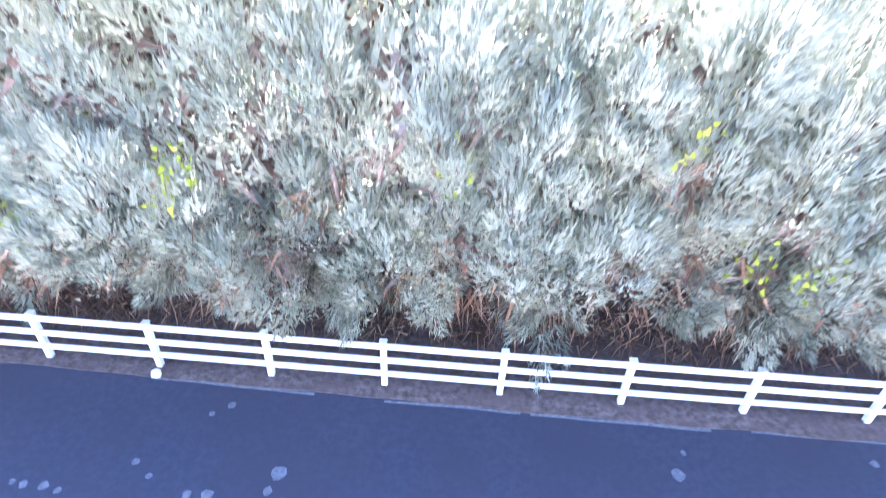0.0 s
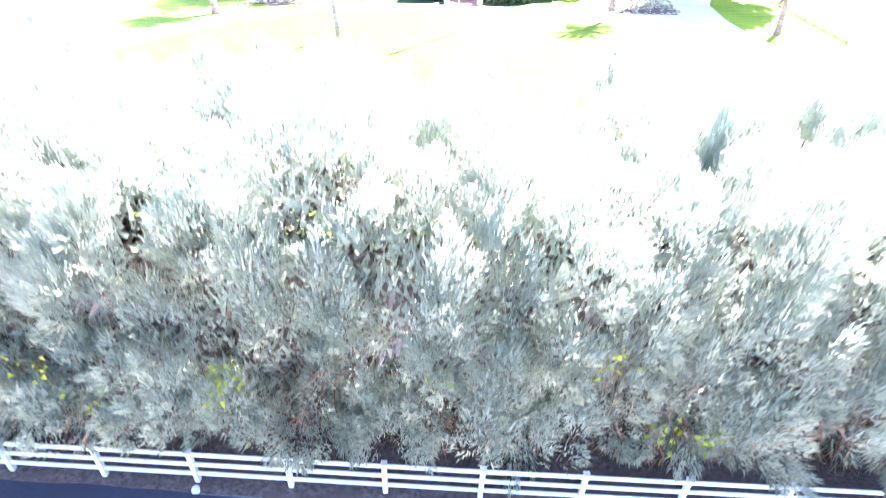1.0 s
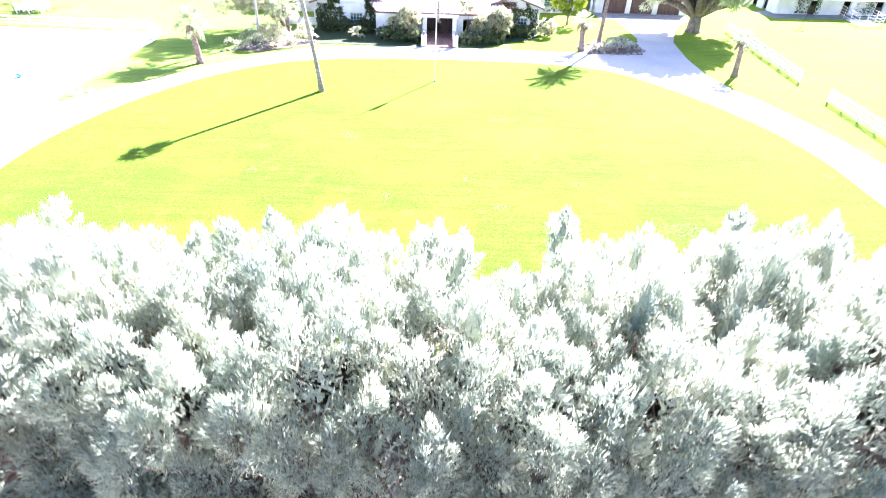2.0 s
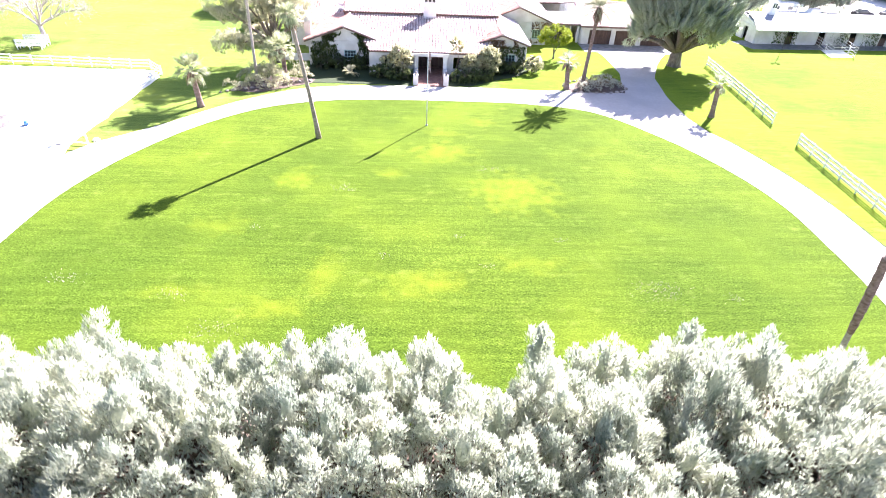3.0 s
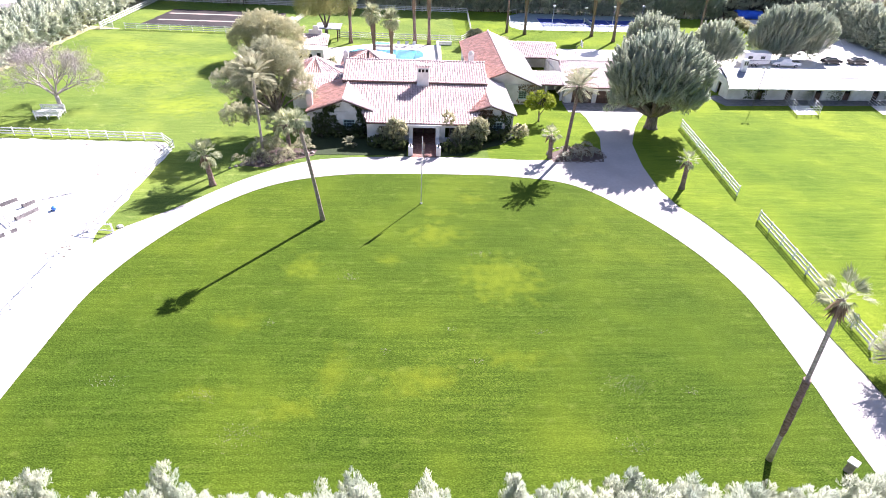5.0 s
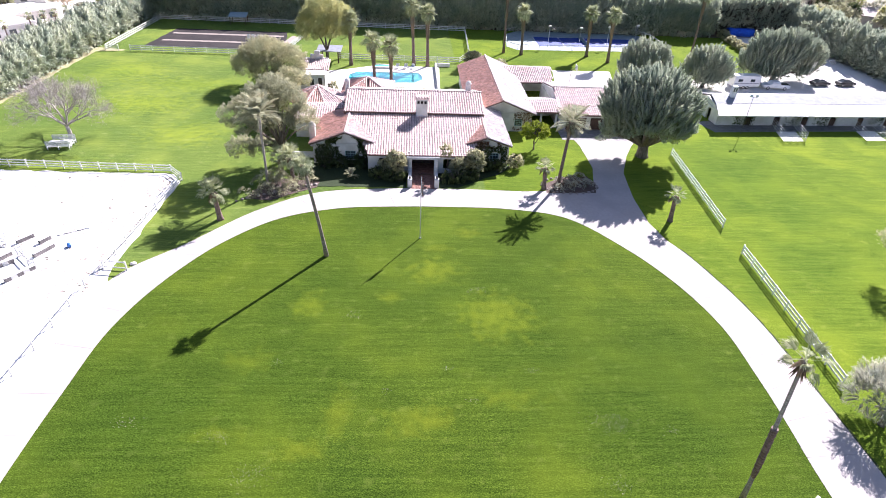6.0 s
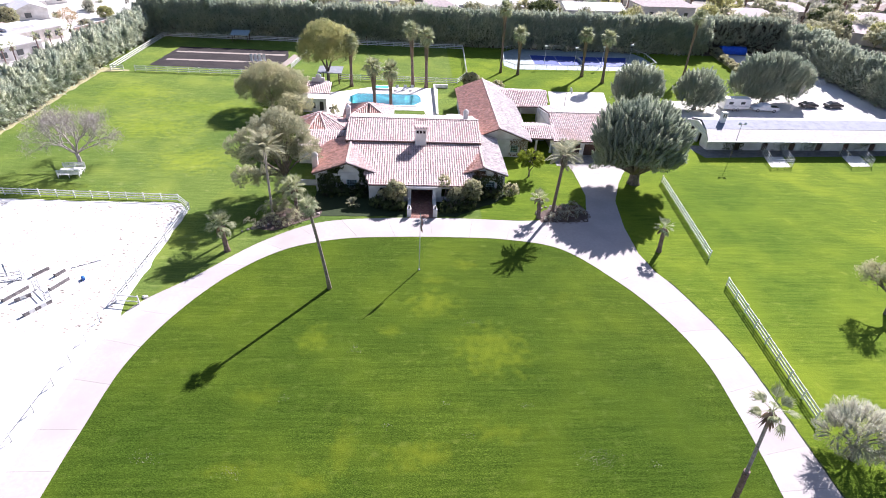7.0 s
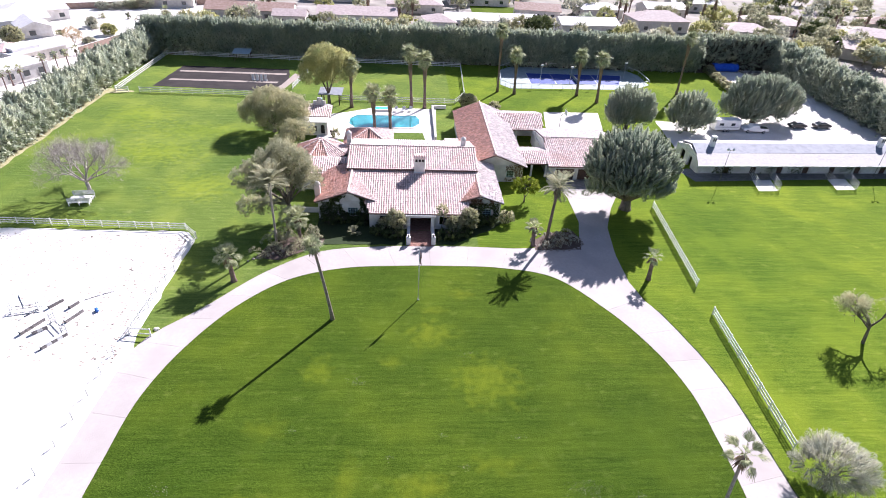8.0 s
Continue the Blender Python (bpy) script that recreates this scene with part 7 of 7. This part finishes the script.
part("body", tube([(0, 0, -0.45), (0, 0, -0.42), (0, 0, -0.15), (0, 0, 0.15), (0, 0, 0.42), (0, 0, 0.45)], [0.2, 0.29, 0.31, 0.31, 0.29, 0.2], 14), BLUEPAINT, br)
part("rim", tube([(0, 0, 0.1), (0, 0, 0.14), (0, 0, 0.18)], [0.31, 0.33, 0.31], 14), BLUEPAINT, br)
# hoof marks
n = 1500
hx, hy = -32.5 - 30 * rng.random(n) ** 1.8, 68.5 - 26 * rng.random(n) ** 1.4
bm = bmesh.new()
for a, b in zip(hx, hy):
    s = random.uniform(0.05, 0.15)
    r = random.uniform(0, 3)
    vs4 = [bm.verts.new((a + s * math.cos(r + k * 1.26) * 1.3, b + s * math.sin(r + k * 1.26), 0.0245)) for k in range(5)]
    bm.faces.new(vs4)
tagged(part("hoof_marks", bm, DIRT2), "scattered hoof marks in the arena sand", "hoof marks", kind="stuff")

# ---- pen shed and white blocks ----
sh = thing("shelter", "small open shelter with pale metal roof in the pen", "shelter", at=pose(-46.9, 159.9, 0))
for x in (-2, 2):
    for y in (-1.2, 1.2):
        part("post", block((0.14, 0.14, 2.2 + 0.15 * (y > 0)), (x, y, 0), 0.01), BROWNWOOD, sh)
flat_roof(sh, "roof", [(-2.4, -1.7, 2.2), (2.4, -1.7, 2.2), (2.4, 1.7, 2.8), (-2.4, 1.7, 2.8)], plain("pale_blue_metal_roof", (0.42, 0.52, 0.56), 0.4))
for i in range(4):
    st = thing("jump_stand", "white wooden jump stand in the tilled pen", "jump stand", at=pose(-36.9 - i * 1.05, 142.2, 0.03, 0, 0, 20), group="jump stands")
    part("panel", block((0.7, 0.1, 1.5), (0, 0, 0.1), 0.02), WHITE, st)
    part("foot", block((0.8, 0.6, 0.1), (0, 0, 0), 0.01), WHITE, st)

# ---- vehicles and yard ----
def wheel(t, x, y, r=0.38, w=0.24):
    wh = part("wheel", tube([(x, y - w / 2, r), (x, y - w / 2 + 0.03, r), (x, y + w / 2 - 0.03, r), (x, y + w / 2, r)], [r * 0.9, r, r, r * 0.9], 16), RUBBER, t)
    part("rim", tube([(x, y - w / 2 - 0.01, r), (x, y + w / 2 + 0.01, r)], [r * 0.58, r * 0.58], 12), STEEL, wh)


def lofted(sections):
    """A body through (x, half width, z low, z high, half width at top)."""
    bm = bmesh.new()
    rings = []
    for x, hw, z0, z1, ht in sections:
        rings.append([bm.verts.new(p) for p in ((x, -hw, z0), (x, hw, z0), (x, hw, z0 + (z1 - z0) * 0.6), (x, ht, z1), (x, -ht, z1), (x, -hw, z0 + (z1 - z0) * 0.6))])
    for a, b in zip(rings, rings[1:]):
        for i in range(6):
            bm.faces.new((a[i], a[(i + 1) % 6], b[(i + 1) % 6], b[i]))
    bm.faces.new(list(reversed(rings[0])))
    bm.faces.new(rings[-1])
    bmesh.ops.recalc_face_normals(bm, faces=bm.faces[:])
    bmesh.ops.bevel(bm, geom=bm.edges[:], offset=0.035, segments=1, affect="EDGES")
    return bm


def pickup(x, y, yaw):
    t = thing("pickup_truck", "white crew-cab pickup truck parked under the tamarisk", "pickup truck", at=pose(x, y, 0.02, 0, 0, yaw))
    part("body", lofted([(-2.95, 0.9, 0.5, 1.05, 0.86), (-2.85, 0.96, 0.42, 1.12, 0.9), (-1.0, 0.97, 0.4, 1.12, 0.9), (1.2, 0.97, 0.4, 1.1, 0.9), (2.6, 0.95, 0.42, 1.05, 0.86), (2.9, 0.88, 0.5, 0.9, 0.8)]), CARWHITE, t)
    part("cab", lofted([(-0.85, 0.88, 1.05, 1.1, 0.84), (-0.7, 0.88, 1.05, 1.75, 0.7), (0.9, 0.88, 1.05, 1.78, 0.7), (1.55, 0.88, 1.05, 1.1, 0.82)]), CARWHITE, t)
    part("windscreen", block((0.05, 1.36, 0.72), (1.28, 0, 1.1), 0.01, Euler((0, -0.72, 0)).to_matrix().to_4x4()), GLASSDARK, t)
    for s in (-1, 1):
        for a in (-0.3, 0.5):
            part("side_window", block((0.66, 0.05, 0.42), (a, s * 0.815, 1.22), 0.02, Euler((s * 0.26, 0, 0)).to_matrix().to_4x4()), GLASSDARK, t)
        part("headlight", block((0.08, 0.3, 0.18), (2.86, s * 0.66, 0.72), 0.02), DECK, t)
    part("bed_floor", block((1.75, 1.5, 0.04), (-1.95, 0, 1.1), 0.01), CARDARK, t)
    part("bumper", block((0.16, 1.8, 0.2), (2.95, 0, 0.42), 0.03), STEEL, t)
    for a in (-1.85, 1.85):
        for s in (-0.86, 0.86):
            wheel(t, a, s)
    return t


pickup(79.5, 115.9, 176)


def saloon(x, y, yaw, label):
    t = thing("car", label, "car", at=pose(x, y, 0.02, 0, 0, yaw), group="parked cars")
    part("body", lofted([(-2.2, 0.75, 0.4, 0.8, 0.7), (-2.1, 0.86, 0.32, 0.92, 0.8), (0, 0.9, 0.3, 0.95, 0.84), (1.9, 0.86, 0.32, 0.85, 0.76), (2.2, 0.75, 0.4, 0.7, 0.66)]), CARDARK, t)
    part("cabin", lofted([(-1.7, 0.76, 0.9, 0.95, 0.72), (-0.9, 0.76, 0.9, 1.42, 0.58), (0.4, 0.76, 0.9, 1.42, 0.58), (1.2, 0.76, 0.9, 0.95, 0.72)]), GLASSDARK, t)
    part("roof_panel", block((1.3, 1.1, 0.05), (-0.25, 0, 1.4), 0.02), CARDARK, t)
    for a in (-1.35, 1.35):
        for s in (-0.78, 0.78):
            wheel(t, a, s, 0.32, 0.2)
    return t


saloon(92.2, 119.4, 5, "dark car parked on the gravel yard")
saloon(98.6, 119.8, 5, "dark low car parked on the gravel yard")
tr = thing("horse_trailer", "white horse trailer parked behind the stable", "trailer", at=pose(72.4, 116.2, 0.02, 0, 0, 3))
part("body", lofted([(-3.0, 1.15, 0.5, 2.75, 1.1), (0.8, 1.15, 0.5, 2.8, 1.1), (3.1, 1.12, 0.6, 2.6, 1.05)]), CARWHITE, tr)
part("roof", block((5.9, 2.1, 0.08), (0, 0, 2.76), 0.03), CARWHITE, tr)
for x in (-1.6, 1.2):
    part("window", block((1.0, 0.05, 0.55), (x, -1.16, 1.6), 0.02), GLASSDARK, tr)
part("stripe", block((5.6, 0.03, 0.12), (0, -1.165, 1.2)), SHINGLE2, tr)
part("vent", block((0.6, 0.6, 0.2), (-1.0, 0, 2.82), 0.04), WHITE, tr)
for x in (-0.5, 0.4):
    for s in (-1.05, 1.05):
        wheel(tr, x, s, 0.36, 0.22)
part("drawbar", block((1.4, 0.14, 0.12), (3.7, 0, 0.5), 0.02), DARKSTEEL, tr)
tar = thing("tarp_covered_load", "long load covered with a bright blue tarpaulin", "tarp", at=pose(97.0, 166.0, 0, 0, 0, 2))
bm = tube([(-4.0 + i, 0, 1.15 + 0.06 * math.sin(i * 1.7)) for i in range(9)], [1.25 + 0.08 * math.sin(i * 2.3) for i in range(9)], 12)
part("tarpaulin", bm, BLUETARP, tar)
part("frame", block((8.4, 2.0, 0.25), (0, 0, 0), 0.04), DARKSTEEL, tar)
part("end_board", block((0.2, 2.0, 1.9), (-4.2, 0, 0.1), 0.03), BROWNWOOD, tar)
junk = thing("scrap_pile", "pile of dark boards and scrap beside the hedge", "scrap pile", kind="stuff")
bm = bmesh.new()
for i in range(34):
    block((random.uniform(0.8, 3.0), random.uniform(0.15, 0.6), random.uniform(0.1, 0.6)), (103.5 + random.uniform(-1.5, 7), 163.0 + random.uniform(-2.5, 2.0), 0), 0.0, Euler((random.uniform(-.3, .3), random.uniform(-.3, .3), random.uniform(0, 3))).to_matrix().to_4x4(), bm)
part("boards", bm, GREYTWIG, junk)
pal = thing("pallet", "pale wooden pallet leaning by the east hedge", "pallet", at=pose(108.0, 138.0, 0.1, 40, 0, 30))
for i in range(6):
    part("board", block((2.6, 0.3, 0.06), (0, -1.1 + i * 0.44, 0.1), 0.01), DECK, pal)
for x in (-1.1, 0, 1.1):
    part("bearer", block((0.12, 2.6, 0.1), (x, 0, 0)), DECK, pal)
lad = thing("ladder", "wooden ladder leaning in the tamarisk", "ladder", at=pose(86.4, 116.6, 0, 0, 8, 0))
for s in (-0.25, 0.25):
    part("rail", block((0.07, 0.07, 6.0), (s, 0, 0)), DECK, lad)
for i in range(14):
    part("rung", block((0.5, 0.05, 0.05), (0, 0, 0.4 + i * 0.4)), DECK, lad)

# ---- neighbourhood ----
ROOFPALE = surface("sunlit_pale_tile_roofing", (0.45, 0.365, 0.35), (0.58, 0.49, 0.475), 1.2, 0.8, 0.2, 10)
WALLBROWN = surface("brown_boundary_plaster", (0.32, 0.22, 0.18), (0.42, 0.31, 0.26), 1.0, 0.85, 0.2, 8)
ROOFTAN = surface("tan_tile_roofing", (0.3, 0.2, 0.16), (0.42, 0.3, 0.26), 1.2, 0.8, 0.2, 10)
ROOFWHITE = surface("white_coated_roofing", (0.7, 0.68, 0.68), (0.8, 0.78, 0.78), 1.0, 0.8, 0.1, 8)


def neighbour(label, x, y, yaw, w, d, h, roof, rise=1.4, kind="gable", wall=None, openings=3):
    t = thing("neighbour_house", label, "house", at=pose(x, y, -0.1, 0, 0, yaw), group="neighbouring houses")
    part("wall", block((w, d, h), (0, 0, 0), 0.03), wall or CREAM, t)
    o = 0.5
    if kind == "flat":
        part("roof", block((w + 0.3, d + 0.3, 0.3), (0, 0, h), 0.03), roof, t)
        part("parapet", block((w * 0.5, d * 0.6, 0.9), (-w * 0.15, 0, h + 0.2), 0.03), roof, t)
    else:
        a, b = w / 2 + o, d / 2 + o
        k = b if kind == "hip" else 0
        flat_roof(t, "roof", [(-a, -b, h), (a, -b, h), (a - k, 0, h + rise), (-a + k, 0, h + rise)], roof)
        flat_roof(t, "roof", [(a, b, h), (-a, b, h), (-a + k, 0, h + rise), (a - k, 0, h + rise)], roof)
        if kind == "hip":
            flat_roof(t, "roof", [(-a, b, h), (-a, -b, h), (-a + k, 0, h + rise)], roof)
            flat_roof(t, "roof", [(a, -b, h), (a, b, h), (a - k, 0, h + rise)], roof)
        else:
            for s in (-1, 1):
                gable_wall(t, (s * w / 2, s * d / 2), (s * w / 2, -s * d / 2), h, h + rise * 0.93, material=wall or CREAM)
    for i in range(openings):
        wx = -w / 2 + w * (i + 0.5) / openings
        wd = part("window", block((1.5, 0.1, 1.3), (wx, -d / 2 - 0.01, 0.9)), GLASSDARK, t)
        part("window_frame", block((1.7, 0.06, 0.12), (wx, -d / 2 - 0.05, 0.8)), WHITE, wd)
    for s in (-1, 1):
        part("window", block((0.1, 1.6, 1.3), (s * (w / 2 + 0.01), -d * 0.15, 0.9)), GLASSDARK, t)
    return t


for row in (("white flat-roofed neighbouring house beyond the hedge", -100.0, 133.0, 62, 26, 10, 3.0, ROOFWHITE, 0, "flat", PLASTER, 7),
            ("low white neighbouring house with grey parapet", -100.5, 154.0, 62, 14, 10, 3.0, ROOFWHITE, 0, "flat", CREAM, 5),
            ("small neighbouring wing with red tile hip roof", -104.0, 151.5, 62, 6, 6, 3.6, TILE, 1.2, "hip", CREAM, 1),
            ("large white neighbouring house with pale roof", -124.0, 186.0, 40, 20, 12, 3.4, ROOFWHITE, 2.2, "gable", PLASTER, 6),
            ("white neighbouring house wing with gable", -114.0, 180.5, -50, 12, 8, 3.0, ROOFWHITE, 1.8, "gable", PLASTER, 3),
            ("white neighbouring house with broad pale roof", -124.0, 201.0, 35, 18, 11, 3.4, ROOFWHITE, 2.2, "hip", PLASTER, 4),
            ("neighbouring house with tan tile roof", -57.0, 216.0, 2, 30, 11, 3.4, ROOFTAN, 2.0, "gable", CREAM, 5),
            ("neighbouring house wing with pale roof", -42.0, 209.0, 2, 11, 8, 3.2, ROOFPALE, 1.6, "gable", CREAM, 2),
            ("long neighbouring house with pale pink roof", -19.0, 216.0, 3, 28, 12, 3.4, ROOFPALE, 2.0, "gable", PLASTER, 6),
            ("neighbouring house with pink hip roof", 10.5, 209.0, 4, 11, 10, 3.4, ROOFPALE, 1.9, "hip", PLASTER, 2),
            ("long white neighbouring house behind the hedge", 30.0, 215.0, 4, 34, 11, 3.4, ROOFWHITE, 1.7, "gable", PLASTER, 5),
            ("white neighbouring house with low gables", 66.0, 214.0, 5, 22, 11, 3.4, ROOFWHITE, 1.9, "gable", PLASTER, 3),
            ("beige neighbouring house with pale hip roof", 97.0, 224.0, 5, 21, 13, 4.2, ROOFPALE, 2.8, "hip", CREAM, 3),
            ("pale neighbouring house beside palms", 110.0, 252.0, 5, 18, 11, 3.6, ROOFWHITE, 2.0, "gable", CREAM, 3),
            ("white roofed neighbouring house among trees", 148.0, 230.0, -12, 22, 13, 3.6, ROOFPALE, 2.2, "hip", CREAM, 3),
            ("neighbouring house with broad pale hip roof", 160.0, 190.0, -35, 24, 15, 3.6, ROOFPALE, 2.2, "hip", CREAM, 3),
            ("neighbouring house with brown gable roof", 52.0, 238.0, -6, 18, 11, 3.4, ROOFTAN, 2.0, "gable", CREAM, 3),
            ("pale neighbouring house with hip roof", 128.0, 214.0, -8, 18, 12, 3.4, ROOFPALE, 2.2, "hip", CREAM, 3),
            ("white neighbouring house in a side street", 80.0, 246.0, 8, 18, 11, 3.4, ROOFWHITE, 2.0, "hip", CREAM, 3),
            ("low pink roofed neighbouring house", -92.0, 232.0, 6, 20, 11, 3.4, ROOFPALE, 2.0, "hip", CREAM, 3),
            ("distant white neighbouring house", 30.0, 262.0, 4, 26, 12, 3.6, ROOFWHITE, 1.8, "gable", CREAM, 4),
            ("distant pale neighbouring house", -30.0, 258.0, 4, 26, 12, 3.6, ROOFPALE, 1.8, "hip", CREAM, 4),
            ("distant tan neighbouring house", -75.0, 250.0, 4, 24, 12, 3.6, ROOFTAN, 1.8, "hip", CREAM, 4),
            ("pink roofed neighbouring house among palms", 180.0, 214.0, -30, 22, 13, 3.4, ROOFPALE, 2.2, "hip", CREAM, 3),
            ("neighbouring house with dusty pink roof", 172.0, 246.0, -14, 20, 12, 3.4, ROOFPALE, 2.2, "hip", PLASTER, 3),
            ("neighbouring house with tan hip roof", 204.0, 238.0, -24, 20, 12, 3.4, ROOFTAN, 2.2, "hip", CREAM, 3),
            ("white neighbouring house beside tall trees", 132.0, 270.0, -6, 22, 12, 3.6, ROOFWHITE, 2.0, "gable", CREAM, 3),
            ("pale roofed house in the next street", 2.0, 240.0, 3, 22, 11, 3.4, ROOFPALE, 2.0, "hip", CREAM, 3)):
    neighbour(*row)
for x0, y0, x1, y1 in ((-150, 204.6, -93, 229.3), (-93, 229.3, -70, 238), (-91, 160, -80.5, 196)):
    wl = thing("boundary_wall", "long brown plaster boundary wall between lots", "wall")
    at = pose((x0 + x1) / 2, (y0 + y1) / 2, 0, 0, 0, math.degrees(math.atan2(y1 - y0, x1 - x0)))
    run = math.hypot(x1 - x0, y1 - y0)
    part("wall", block((run, 0.25, 2.0), (0, 0, -0.1), 0.02), WALLBROWN, wl, at=at)
    part("coping", block((run, 0.36, 0.1), (0, 0, 1.9), 0.02), CREAM, wl, at=at)
for x, y, r, h, m in ((-101.8, 191.6, 1.6, 3.0, SILVER), (-100.2, 189.0, 1.2, 1.2, SILVER), (-103.4, 193.0, 1.4, 1.4, TAMARISK_FAR), (-92.6, 182.4, 2.2, 3.2, MESQUITE), (-110.6, 218.6, 2.4, 2.4, SILVER), (-106.0, 220.4, 2.4, 2.2, SILVER), (-102.0, 222.0, 2.6, 2.6, PINE), (-97.4, 224.0, 2.8, 3.6, SILVER), (-113.0, 168.5, 3.0, 4.4, OLIVE), (-94.0, 172.6, 1.6, 1.4, SILVER), (-106.5, 180.5, 1.2, 1.2, OLIVE), (-96.0, 205.0, 0.8, 0.9, SHRUB), (-90.0, 208.0, 0.8, 0.9, SHRUB), (-99.0, 211.0, 0.7, 0.8, SHRUB), (-86.0, 200.0, 0.8, 1.0, OLIVE), (-88.0, 215.0, 0.8, 0.9, SHRUB)):
    bush("grey-green desert shrub on the pale neighbouring lot", x, y, r, h, m, "desert_shrub", "desert shrubs", 0.3, 0.1, 1.6, 0.08)
leafy_tree("small_tree", "thin tree with orange and grey leaves beside the neighbouring drive", "tree", (-96.2, 168.1, 0), [(-96.2, 168.1, 3.6, 2.4, 2.2, 1.8), (-94.6, 167.4, 2.4, 1.6, 1.6, 1.2)], 0.14, AUTUMN, 3.0, 0.8, 0.4, 60, 0.24, 0.07, 0.3, core=False, puff=0.0)
sheet("far_lawn", "small green neighbouring lawn patch", GRASS, wavy(rect(26, 236, 52, 256), 2, 0.6, 3), -0.04, 0.05, category="lawn")
rnd = random.Random(4)
spots = [(-90, 162), (-94, 172), (-88, 178), (-84, 186), (-100, 190), (-93, 205), (-86, 212), (-105, 205), (-84, 160), (-112, 160), (-110, 143), (-104, 118)]
for k in range(225):
    spots.append((rnd.uniform(-75, 230), rnd.uniform(184, 300)))
for k in range(150):
    spots.append((rnd.uniform(122, 225), rnd.uniform(128, 250)))
for k in range(60):
    spots.append((rnd.uniform(-70, 190), rnd.uniform(176, 204)))
for x, y in spots:
    if (78 < x < 112 and 214 < y < 234) or (14 < x < 46 and 206 < y < 222) or (-70 < x < -6 and 206 < y < 222) or (26 < x < 52 and 236 < y < 256):
        continue
    big = rnd.random() < 0.6 and x > -70
    r, h = (rnd.uniform(2.2, 4.2), rnd.uniform(4, 8)) if big else (rnd.uniform(0.8, 1.8), rnd.uniform(0.8, 2.2))
    m = rnd.choice([OLIVE, SHRUB, MESQUITE, TAMARISK_FAR, PINE, PINE, SILVER])
    if big:
        leafy_tree("garden_tree", "leafy tree among neighbouring houses", "tree", (x, y, -0.1), [(x, y, h * 0.62, r, r, h * 0.36), (x + r * 0.6, y + 0.4, h * 0.5, r * 0.7, r * 0.7, h * 0.3)], 0.2, m, 1.1, 1.2, 0.85, 18, 0.7, 0.3, 0.2, group="neighbour trees", core=False)
    else:
        leafy_tree("garden_shrub", "rounded shrub among neighbouring houses", "shrub", (x, y, -0.1), [(x, y, h * 0.22, r, r, h * 0.55)], 0.05, m, 1.6, 0.6, 0.45, 16, 0.45, 0.2, 0.2, group="neighbour shrubs", core=False)
